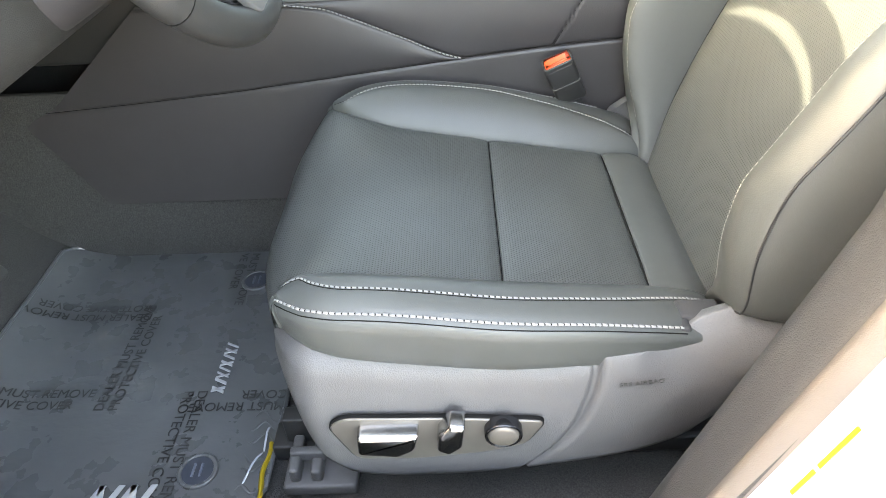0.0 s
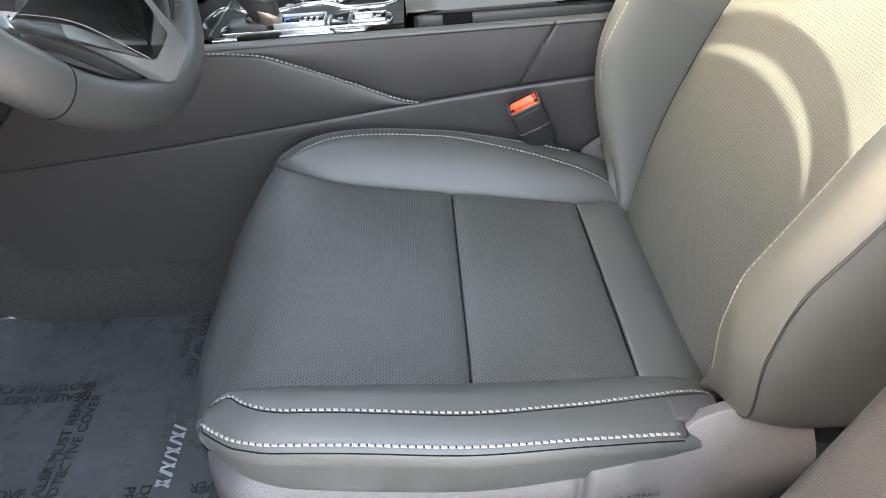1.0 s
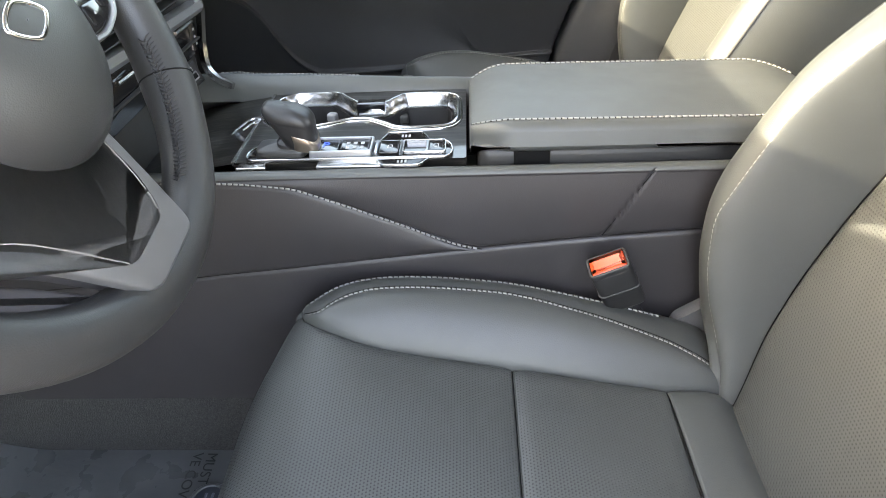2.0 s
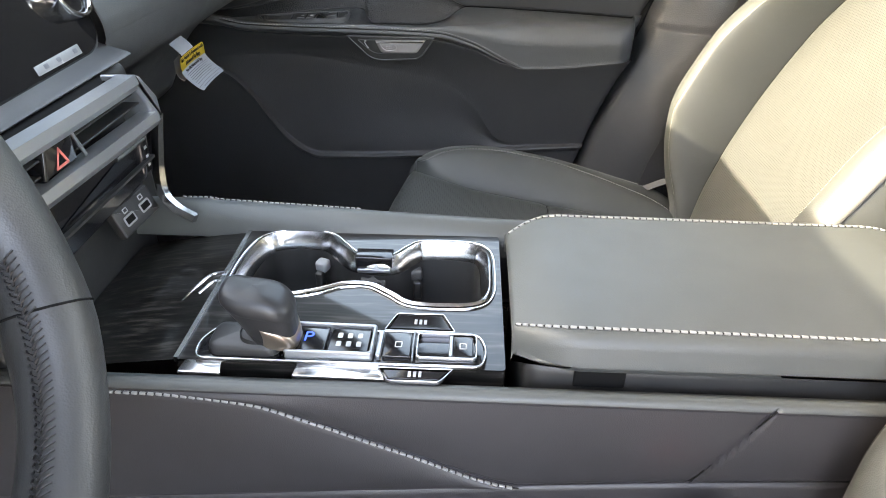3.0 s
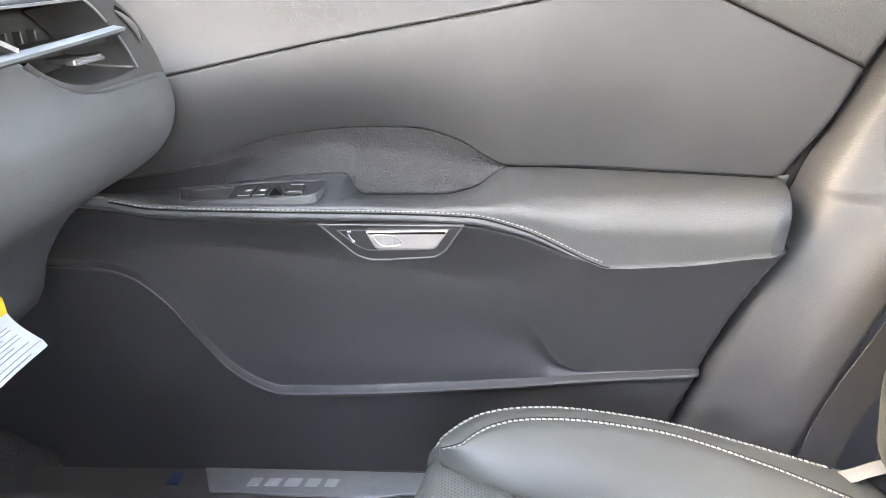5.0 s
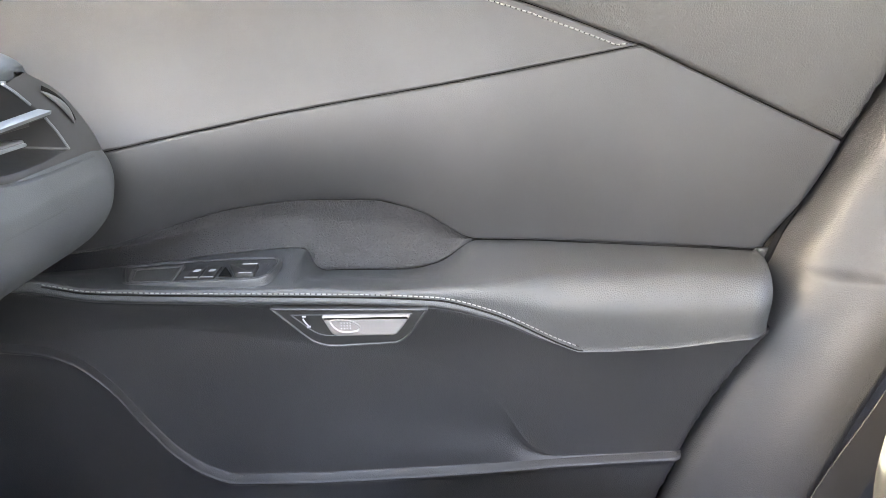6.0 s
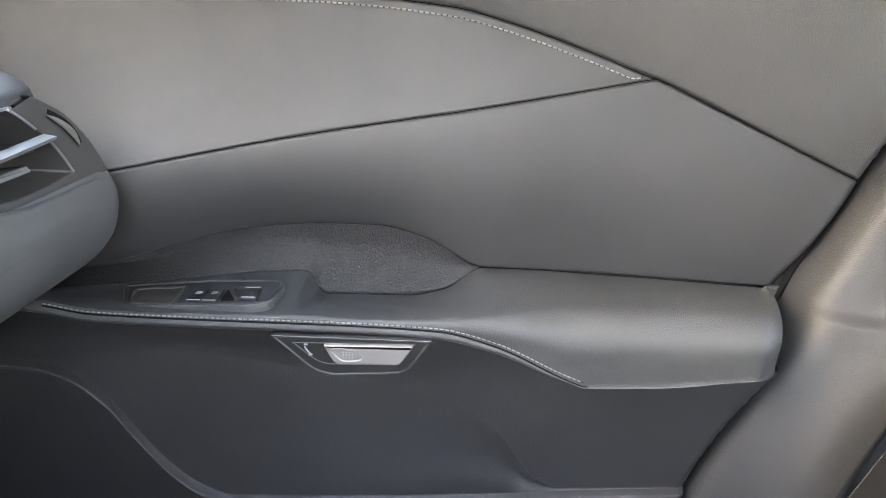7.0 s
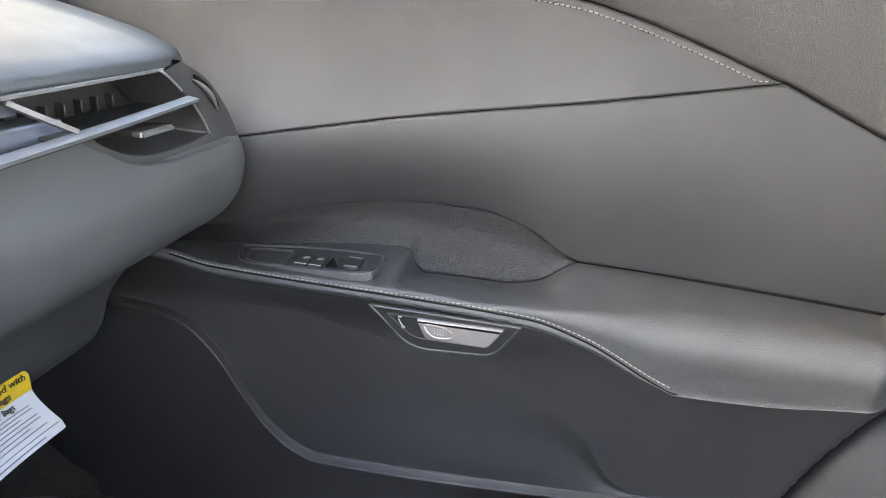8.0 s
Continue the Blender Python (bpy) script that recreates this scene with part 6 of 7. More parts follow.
        o = rounded([(dx - 0.004, 0.0065), (dx + 0.004, 0.0065), (dx + 0.004, 0.0125), (dx - 0.004, 0.0125)], 0.001)
        hoop(bm, o, inset(o, 0.0012), 0.0005, 0.0001, m @ Matrix.Translation((0, 0, 0.010)))
        part("mark", bm, M_icon, usb, "small pale symbol")
    return ob


make_dash()


def make_screen():
    ob = thing("display_screen", (0, 0, 0), "large dark touch screen with rotary dial, switched off", "car display")
    m = frame_of((-0.338, 0, 0.700), (-0.02, 1, 0), (-0.34, 0, 1))
    # top edge, out of view, raised to keep sun off the armrest lid
    o = rounded([(0.80, -0.004), (1.184, -0.002), (1.208, 0.012), (1.216, 0.050), (1.218, 0.256), (0.80, 0.262)], 0.02)
    bm = bmesh.new()
    slab(bm, o, 0.014, 0.004, m @ Matrix.Translation((0, 0, -0.004)))
    part("glass", bm, M_gloss, ob, "black glossy glass")
    bm = bmesh.new()
    hoop(bm, inset(o, -0.004), inset(o, 0.001), 0.013, 0.003, m @ Matrix.Translation((0, 0, -0.006)))
    part("bezel", bm, M_dash, ob, "dark slim bezel")
    for x, r in ((1.183, 0.026),):
        circle = [Vector((x + r * math.cos(t), 0.056 + r * math.sin(t))) for t in np.linspace(0, 2 * math.pi, 40, endpoint=False)]
        bm = bmesh.new()
        hoop(bm, circle, inset(circle, 0.005), 0.016, 0.003, m @ Matrix.Translation((0, 0, 0.008)))
        dial = part("dial_ring", bm, M_polish, ob, "polished dial ring")
        bm = bmesh.new()
        slab(bm, inset(circle, 0.005), 0.012, 0.002, m @ Matrix.Translation((0, 0, 0.008)))
        part("dial_face", bm, M_gloss, dial, "black dial face")
    bm = bmesh.new()
    slab(bm, rounded([(1.092, 0.004), (1.164, 0.004), (1.164, 0.013), (1.092, 0.012)], 0.001), 0.0006, 0.0002, m @ Matrix.Translation((0, 0, 0.010)))
    strip = part("status_strip", bm, plain("grey_display_strip", (0.20, 0.21, 0.22), 0.25), ob, "pale grey status strip")
    for x in (1.104, 1.124, 1.152):
        bm = bmesh.new()
        slab(bm, rounded([(x, 0.0065), (x + 0.006, 0.0065), (x + 0.006, 0.0105), (x, 0.0105)], 0.001), 0.0004, 0.0001, m @ Matrix.Translation((0, 0, 0.0107)))
        part("mark", bm, M_greyink, strip)
    return ob


make_screen()


def make_wheel():
    ob = thing("steering_wheel", (0, 0, 0), "black leather steering wheel with silver lower spoke and key pads", "steering wheel")
    c, th, R = Vector((-0.236, 0.667, 0.758)), 0.41, 0.180
    q = Matrix.Translation(c) @ Matrix.Rotation(-th, 4, "Y") @ frame_of((0, 0, 0), (0, 1, 0), (0, 0, 1))          # local x: towards the passenger, y: up the wheel, z: towards the seat
    pts, rad = [], []
    for a in np.linspace(0, 2 * math.pi, 96, endpoint=False):
        pts.append(q @ Vector((R * math.cos(a), R * math.sin(a), 0)))
        rad.append(0.0202 + 0.0020 * math.exp(-((math.cos(a)) ** 2 - 0.72) ** 2 / 0.02))
    bm = bmesh.new()
    tube(bm, pts, rad, 20, True, 0.95, q.to_3x3() @ Vector((0, 0, 1)))
    rim = part("rim", bm, M_wheel, ob, "leather-covered rim")
    for a in (-30.5, 174, -140, 40):
        t = radians(a)
        bm = bmesh.new()
        mm = q @ pose(R * math.cos(t), R * math.sin(t), 0, 0, 0, a) @ pose(0, 0, 0, 90, 0, 0)
        rr = 0.0202 + 0.0020 * math.exp(-(math.cos(t) ** 2 - 0.72) ** 2 / 0.02) - 0.0001
        ring = [mm @ Vector((rr * math.cos(s), 0.95 * rr * math.sin(s), 0)) for s in np.linspace(0, 2 * math.pi, 24, endpoint=False)]
        tube(bm, ring, 0.0007, 5, True)
        part("rim_seam", bm, M_black, rim, "dark seam in the leather")
    # braided lacing on the inner side of the rim
    bm = bmesh.new()
    for k in range(36):
        for up in (1, -1):
            a, a2 = radians(-20 - 1.25 * k), radians(-20 - 1.25 * (k + 1.5))
            r0 = R - 0.0190
            tube(bm, smooth_path([q @ Vector((r0 * math.cos(a), r0 * math.sin(a), 0.0095 + up * 0.0055)), q @ Vector(((r0 - 0.0030) * math.cos((a + a2) / 2), (r0 - 0.0030) * math.sin((a + a2) / 2), 0.0095 + up * 0.0030)), q @ Vector(((r0 - 0.0022) * math.cos(a2), (r0 - 0.0022) * math.sin(a2), 0.0095 - up * 0.0005))], 3), 0.0006, 5)
    part("lacing", bm, M_knob, rim, "dark braided lacing")
    # round padded hub with a seam near its lower edge
    def ring_at(r, z, low=1.0):
        return [q @ Vector((r * math.cos(t), -0.012 + r * (low if math.sin(t) < 0 else 0.80) * math.sin(t), z)) for t in np.linspace(0, 2 * math.pi, 49)]
    P = [ring_at(r, z) for r, z in ((0.062, -0.030), (0.074, -0.014), (0.080, 0.004), (0.0795, 0.016), (0.075, 0.026), (0.067, 0.034), (0.053, 0.040), (0.036, 0.044), (0.020, 0.046), (0.0005, 0.0465))]
    Surf([[tuple(v) for v in r] for r in P], flip=False).part("hub", (0, len(P) - 1), (0, 48), M_wheel, ob, "padded hub cover")
    bm = bmesh.new()
    tube(bm, ring_at(0.0790, 0.0175)[:-1], 0.0007, 5, True)
    part("hub_seam", bm, M_black, ob, "thin dark seam")
    bm = bmesh.new()
    o = closed_path([(-0.020, -0.012), (0.0, -0.024), (0.020, -0.012), (0.0, 0.0)], 6)
    hoop(bm, o, inset(o, 0.003), 0.004, 0.0006, q @ Matrix.Translation((0, 0, 0.043)))
    part("emblem", bm, M_polish, ob, "plain oval chrome emblem")
    for sg in (-1, 1):
        # side spoke with key pad in a silver outline
        o = [(sg * x, y) for x, y in ((0.064, -0.037), (0.116, -0.038), (0.141, -0.029), (0.155, -0.009), (0.151, 0.014), (0.128, 0.036), (0.064, 0.038))]
        if sg < 0:
            o = o[::-1]
        o = rounded(o, 0.009)
        bm = bmesh.new()
        slab(bm, [Vector((v.x * 1.10, v.y * 0.95)) for v in o], 0.020, 0.006, q @ Matrix.Translation((0, 0, -0.019)))
        part("side_spoke", bm, M_wheel, ob, "leather side spoke")
        bm = bmesh.new()
        slab(bm, o, 0.018, 0.003, q @ Matrix.Translation((0, 0, -0.010)))
        pad = part("key_pad", bm, M_gloss, ob, "gloss black key pad")
        bm = bmesh.new()
        hoop(bm, inset(o, -0.0048), inset(o, 0.0004), 0.020, 0.004, q @ Matrix.Translation((0, 0, -0.010)))
        part("pad_frame", bm, M_dullsilver, ob, "silver outline of the key pad")
        for gx, gy, w, h in ((0.094, 0.020, 0.009, 0.010), (0.118, 0.016, 0.010, 0.014), (0.140, 0.006, 0.008, 0.012), (0.094, -0.004, 0.009, 0.010), (0.094, -0.026, 0.010, 0.007), (0.118, -0.025, 0.010, 0.008), (0.136, -0.018, 0.006, 0.007)):
            bm = bmesh.new()
            slab(bm, rounded([(sg * gx - w, gy - h), (sg * gx + w, gy - h), (sg * gx + w, gy + h), (sg * gx - w, gy + h)], 0.003), 0.0018, 0.0006, q @ Matrix.Translation((0, 0, 0.007)))
            key = part("key", bm, M_gloss, pad, "gloss black key")
            bm = bmesh.new()
            slab(bm, [(sg * gx - 0.0018, gy - 0.0012), (sg * gx + 0.0018, gy - 0.0012), (sg * gx, gy + 0.0016)], 0.0004, 0.0001, q @ Matrix.Translation((0, 0, 0.0088)))
            part("mark", bm, M_icon, key, "small white mark")
        bm = bmesh.new()
        tube(bm, [q @ Vector((sg * 0.118, 0.006, 0.011)), q @ Vector((sg * 0.118, 0.026, 0.011))], 0.0045, 10)
        part("roller", bm, M_dark, pad, "ribbed roller key")
    # lower spoke: silver strap from the hub round a corner at the rim and back, and its twin
    strap = [(0.022, -0.050), (0.030, -0.120), (0.034, -0.168), (-0.038, -0.174), (-0.078, -0.123), (-0.103, -0.097), (-0.152, -0.070), (-0.148, -0.063), (-0.097, -0.089), (-0.070, -0.114), (-0.040, -0.148), (0.013, -0.143), (0.017, -0.115), (0.009, -0.050)]
    inner = [(-0.148, -0.063), (-0.097, -0.089), (-0.070, -0.114), (-0.045, -0.143), (-0.036, -0.148), (0.006, -0.144), (0.0125, -0.139), (0.017, -0.113), (0.009, -0.050)]
    bm = bmesh.new()
    slab(bm, rounded(strap, [0, 0.01, 0.012, 0.012, 0.01, 0.01, 0, 0, 0.01, 0.01, 0.010, 0.010, 0.01, 0], 4), 0.008, 0.0025, q @ Matrix.Translation((0, 0, 0.013)))
    part("lower_spoke", bm, M_dullsilver, ob, "satin silver open lower spoke")
    bm = bmesh.new()
    tube(bm, [q @ Vector((v.x, v.y, 0.0180)) for v in smooth_path([(a, b, 0) for a, b in inner], 5)], 0.0032, 8)
    part("spoke_edge", bm, M_lever, ob, "bright inner edge of the spoke")
    bm = bmesh.new()
    slab(bm, rounded([(0.016, -0.060), (0.024, -0.120), (0.024, -0.156), (-0.040, -0.160), (-0.076, -0.118), (-0.118, -0.082), (-0.090, -0.060)], 0.01, 4), 0.010, 0.003, q @ Matrix.Translation((0, 0, -0.006)))
    part("spoke_back_panel", bm, M_shroud, ob, "dark grey back panel behind the open spoke")
    bm = bmesh.new()
    slab(bm, rounded([(-0.150, -0.072), (-0.105, -0.099), (-0.080, -0.125), (-0.044, -0.166), (-0.080, -0.152), (-0.115, -0.128), (-0.140, -0.098)], 0.004, 4), 0.010, 0.003, q @ Matrix.Translation((0, 0, -0.008)))
    part("spoke_lower_cover", bm, M_shroud, ob, "dark grey cover between spoke and rim")
    # column shroud
    P = [[q @ Vector((a * math.cos(t), -0.02 + b * math.sin(t), z)) for t in np.linspace(0, 2 * math.pi, 33)] for z, a, b in ((-0.030, 0.050, 0.050), (-0.045, 0.075, 0.065), (-0.10, 0.085, 0.075), (-0.22, 0.09, 0.085))]
    Surf([[tuple(v) for v in r] for r in P]).part("column_shroud", (0, 3), (0, 32), M_shroud, ob, "dark column shroud")
    return ob


make_wheel()
# ---- passenger door fittings ----
def make_door_fittings():
    y = 1.7455
    m = frame_of((0, y, 0), (1, 0, 0), (0, 0, 1))              # local x: rearward, y: up, z: into the cabin
    ob = thing("door_handle", (0, 0, 0), "satin silver door release in a dark chrome-lined bezel", "door handle")
    o = rounded([(-0.217, 0.584), (-0.176, 0.545), (-0.158, 0.5395), (-0.088, 0.5435), (-0.078, 0.550), (-0.056, 0.582)], [0.003, 0.012, 0.010, 0.008, 0.008, 0.003])
    bm = bmesh.new()
    slab(bm, o, 0.010, 0.003, m @ Matrix.Translation((0, 0, -0.006)))
    part("bezel", bm, M_dark, ob, "dark bezel")
    bm = bmesh.new()
    hoop(bm, o, inset(o, 0.0022), 0.0115, 0.001, m @ Matrix.Translation((0, 0, -0.006)))
    part("outer_line", bm, M_line, ob, "thin dull silver outline")
    o2 = rounded([(-0.196, 0.5765), (-0.168, 0.5520), (-0.090, 0.5535), (-0.072, 0.5775)], [0.002, 0.012, 0.010, 0.002])
    bm = bmesh.new()
    hoop(bm, o2, inset(o2, 0.0010), 0.0112, 0.0004, m @ Matrix.Translation((0, 0, -0.006)))
    part("inner_line", bm, M_line, ob, "thin dull silver inner line")
    o3 = rounded([(-0.164, 0.5765), (-0.153, 0.5545), (-0.089, 0.5550), (-0.074, 0.5770)], [0.003, 0.006, 0.005, 0.003])
    bm = bmesh.new()
    slab(bm, o3, 0.016, 0.003, m @ Matrix.Translation((0, 0, -0.006)))
    lever = part("release_lever", bm, M_lever, ob, "satin silver release lever")
    bm = bmesh.new()
    o4 = closed_path([(-0.156, 0.5725), (-0.138, 0.5735), (-0.125, 0.567), (-0.128, 0.560), (-0.146, 0.5595)], 5)
    hoop(bm, o4, inset(o4, 0.0022), 0.0014, 0.0008, m @ Matrix.Translation((0, 0, 0.0096)), 0.001)
    part("thumb_hollow", bm, M_lever, lever, "shallow thumb hollow")
    for a in range(4):
        for b in range(3):
            bm = bmesh.new()
            slab(bm, [Vector((-0.144 + 0.0030 * a + 0.0009 * math.cos(t), 0.5635 + 0.0030 * b + 0.0009 * math.sin(t))) for t in np.linspace(0, 6.283, 7)[:-1]], 0.0006, 0.0002, m @ Matrix.Translation((0, 0, 0.0100)))
            part("grip_dot", bm, M_icon, lever)
    bm = bmesh.new()
    tube(bm, smooth_path([m @ Vector(v) for v in ((-0.183, 0.572, 0.0046), (-0.181, 0.568, 0.0046), (-0.178, 0.564, 0.0046))], 4), 0.0009, 5)
    tube(bm, [m @ Vector(v) for v in ((-0.1835, 0.5745, 0.0046), (-0.180, 0.5745, 0.0046))], 0.0012, 5)
    tube(bm, [m @ Vector(v) for v in ((-0.1795, 0.5625, 0.0046), (-0.176, 0.5635, 0.0046))], 0.0012, 5)
    part("latch_mark", bm, M_icon, ob, "small white door-latch mark")

    ob = thing("window_switch_panel", (0, 0, 0), "dark switch panel with window and lock keys set into the door armrest", "switch panel")
    ms = Matrix(((1, 0, 0, -0.008), (-0.115, 1, 0, -0.0190), (0.06, 0, 1, 0.6125), (0, 0, 0, 1)))  # the plate follows the slope of the armrest
    o = rounded([(-0.384, 1.789), (-0.288, 1.806), (-0.214, 1.807), (-0.210, 1.792), (-0.214, 1.757), (-0.230, 1.750), (-0.362, 1.744)], [0.006, 0.03, 0.008, 0.010, 0.012, 0.010, 0.008])
    bm = bmesh.new()
    slab(bm, o, 0.0100, 0.002, ms)
    part("plate", bm, M_pillar, ob, "dark plate")
    bm = bmesh.new()
    hoop(bm, inset(o, -0.0035), inset(o, 0.0002), 0.0112, 0.0015, ms)
    part("rim", bm, M_pad, ob, "raised soft-edged rim")
    bm = bmesh.new()
    hoop(bm, inset(o, 0.0004), inset(o, 0.0014), 0.0110, 0.0004, ms)
    part("rim_line", bm, M_line, ob, "thin dull edge line")
    up = ms @ Matrix.Translation((0, 0, 0.0098))
    scoop = rounded([(-0.372, 1.782), (-0.314, 1.790), (-0.309, 1.744), (-0.360, 1.745)], [0.010, 0.003, 0.003, 0.012])
    bm = bmesh.new()
    hoop(bm, scoop, inset(scoop, 0.005), 0.0022, 0.0008, up, 0.0012)
    part("grip_edge", bm, M_trim, ob, "sloping grey edge of the grip hollow")
    bm = bmesh.new()
    slab(bm, inset(scoop, 0.0045), 0.0008, 0.0002, up)
    part("grip_hollow", bm, M_trim, ob, "grey grip hollow")
    for x in (-0.293, -0.276):
        bm = bmesh.new()
        slab(bm, rounded([(x - 0.0078, 1.752), (x + 0.0078, 1.752), (x + 0.0070, 1.782), (x - 0.0086, 1.782)], 0.002), 0.0024, 0.001, up)
        k = part("lock_key", bm, M_dark, ob, "black lock key")
        bm = bmesh.new()
        slab(bm, rounded([(x - 0.0034, 1.767), (x + 0.0030, 1.768), (x + 0.0040, 1.773), (x - 0.0026, 1.774)], 0.0015), 0.0004, 0.0001, up @ Matrix.Translation((0, 0, 0.0024)))
        slab(bm, [(x - 0.0072, 1.7526), (x + 0.0072, 1.7526), (x + 0.0072, 1.7540), (x - 0.0072, 1.7540)], 0.0006, 0.0002, up @ Matrix.Translation((0, 0, 0.0022)))
        part("mark", bm, M_icon, k, "small white mark")
    bm = bmesh.new()
    slab(bm, rounded([(-0.266, 1.784), (-0.250, 1.757), (-0.265, 1.756)], 0.002), 0.0014, 0.0005, up)
    part("switch_recess", bm, M_black, ob, "black hollow ahead of the switch")
    bm = bmesh.new()
    slab(bm, rounded([(-0.262, 1.785), (-0.229, 1.785), (-0.226, 1.756), (-0.247, 1.756)], 0.003), 0.0040, 0.0015, up)
    k = part("window_switch", bm, M_dark, ob, "dark window switch")
    bm = bmesh.new()
    slab(bm, [(-0.246, 1.7815), (-0.230, 1.7815), (-0.230, 1.7835), (-0.246, 1.7835)], 0.0006, 0.0002, up @ Matrix.Translation((0, 0, 0.0038)))
    slab(bm, [(-0.243, 1.7575), (-0.229, 1.7575), (-0.229, 1.7595), (-0.243, 1.7595)], 0.0006, 0.0002, up @ Matrix.Translation((0, 0, 0.0038)))
    part("mark", bm, M_icon, k, "small white mark")

    ob = thing("bottle_holder", (0, 0, 0), "round rim of a bottle holder inside the door's map pocket", "bottle holder")
    ring = [Vector((-0.246 + 0.052 * math.cos(t), 1.806 + 0.012 * math.sin(t), 0.336 + 0.010 * math.sin(t))) for t in np.linspace(0, 2 * math.pi, 40, endpoint=False)]
    bm = bmesh.new()
    tube(bm, ring, 0.004, 8, True)
    part("rim", bm, M_lower, ob)
    P = [[(v.x, v.y, v.z - d) for v in ring + ring[:1]] for d in (0.0, 0.05)]
    Surf(P).part("cup", (0, 1), (0, 40), M_lower, ob)


make_door_fittings()


# ---- sills, mats, floor fittings ----
def make_sill(side):
    f = (lambda v: v) if side > 0 else mirror_y
    ob = thing("door_sill", (0, 0, 0), "dark door sill trim with a brushed metal scuff plate" if side > 0 else "dark door sill trim along the open doorway", "door sill", "door sills")
    xs = np.linspace(-0.72, 0.45, 30)
    prof = [(1.742, 0.06), (1.738, 0.11), (1.730, 0.165), (1.730, 0.188), (1.736, 0.198), (1.760, 0.201), (1.800, 0.203), (1.830, 0.203)]
    pr = smooth_path([(0, a, b) for a, b in prof], 5)
    Surf([[(x, f(q.y), q.z) for q in pr] for x in xs], flip=side < 0).part("cover", (0, 29), (0, len(pr) - 1), M_trim, ob, "dark moulded cover")
    bm = bmesh.new()
    slab(bm, rounded([(-0.396, f(1.741)), (-0.176, f(1.7345)), (-0.140, f(1.742)), (-0.09, f(1.742)), (-0.09, f(1.781)), (-0.418, f(1.786))], 0.003), 0.0035, 0.001, Matrix.Translation((0, 0, 0.2005)))
    pl = part("scuff_plate", bm, plain("brushed_scuff_metal", (0.27, 0.275, 0.28), 0.42, 0.6, scale=160, relief=0.15), ob, "brushed metal scuff plate")
    if side > 0:
        x = -0.350
        for w in (0.016, 0.018, 0.020, 0.018, 0.016):
            bm = bmesh.new()
            slab(bm, rounded([(x, 1.752), (x + w, 1.752), (x + w + 0.004, 1.767), (x + 0.004, 1.767)], 0.002), 0.0007, 0.0002, Matrix.Translation((0, 0, 0.2038)))
            part("logo_bar", bm, M_logo, pl, "plain raised bar")
            x += w + 0.008
        bm = bmesh.new()
        slab(bm, rounded([(-0.462, 1.755), (-0.444, 1.755), (-0.444, 1.778), (-0.462, 1.778)], 0.004), 0.004, 0.001, Matrix.Translation((0, 0, 0.200)))
        part("blue_tab", bm, plain("blue_plastic", (0.012, 0.028, 0.09), 0.4), ob, "small blue tab")
    return ob


make_sill(1)
make_sill(-1)


def warped(x, y, seed):
    return 0.0025 * noise.noise(Vector((x * 7, y * 7, seed))) + 0.0012 * noise.noise(Vector((x * 26, y * 26, seed + 4)))


MAT_Z = curve_at([(-0.80, 0.175), (-0.72, 0.112), (-0.66, 0.080), (-0.60, 0.068), (-0.5, 0.066), (0.0, 0.066)])


def mat_point(x, y, seed, lift=0.0):
    return Vector((x, y, float(MAT_Z(x)) + (0.042 if y > 1.0 else 0.0) + warped(x, y, seed) + lift))


def make_mat(x0, x1, y0, y1, seed, label, texts, bars):
    """Floor mat under clear film; the printed words lie on the film."""
    ob = thing("floor_mat", (0, 0, 0), label, "floor mat", "front floor mats")
    n, k = 60, 50
    rows = []
    for i in range(n + 1):
        x = x0 + (x1 - x0) * i / n
        row = []
        for j in range(k + 1):
            t = j / k
            e = max(0, abs(2 * i / n - 1) - 0.86) / 0.14
            sq = 1 - 0.10 * e ** 2.5
            y = (y0 + y1) / 2 + (t - 0.5) * (y1 - y0) * sq
            row.append(mat_point(x, y, seed))
        rows.append(row)
    S = Surf([[tuple(v) for v in r] for r in rows])
    S.part("film_cover", (0, n), (0, k), M_film, ob, "wrinkled clear protective film over dark carpet")
    border = S.row(0, 0, k) + S.col(k, 0, n) + S.row(n, 0, k)[::-1] + S.col(0, 0, n)[::-1]
    bm = bmesh.new()
    tube(bm, border, 0.0035, 8)
    part("bound_edge", bm, M_film, ob, "bound edge under the film")
    stitching("stitching", [q + Vector((0, -0.002, 0.0052)) for q in S.col(k, int(n * 0.55), n - 4)], ob, 0.0046, 0.0030, 0.0011)
    for text, px, py, ang, size in texts:
        me_ob = lettering("printed_text", text, size, Matrix.Identity(4), M_ink, ob, label="black printed words")
        c, s_ = math.cos(radians(ang)), math.sin(radians(ang))
        for v in me_ob.data.vertices:
            x, y = px + c * v.co.x - s_ * v.co.y, py + s_ * v.co.x + c * v.co.y
            v.co = mat_point(x, y, seed, 0.0012 + v.co.z)
    for px, py, ang, widths, h in bars:
        c, s_ = math.cos(radians(ang)), math.sin(radians(ang))
        at = 0.0
        for w in widths:
            bm = bmesh.new()
            for u0, u1, lean in ((0.0, 0.26, 0.010), (0.42, 0.66, -0.006), (0.74, 1.0, 0.010)):
                o = [(at + u0 * w, 0), (at + u1 * w, 0), (at + u1 * w + lean, h), (at + u0 * w + lean, h)]
                slab(bm, [Vector((px + c * a - s_ * b, py + s_ * a + c * b)) for a, b in rounded(o, 0.0012, 3)], 0.0012, 0.0004, Matrix.Translation((0, 0, mat_point(px, py, seed).z + 0.003)))
            part("emblem_bar", bm, M_logo, ob, "plain silver bar")
            at += w + 0.008
    return ob


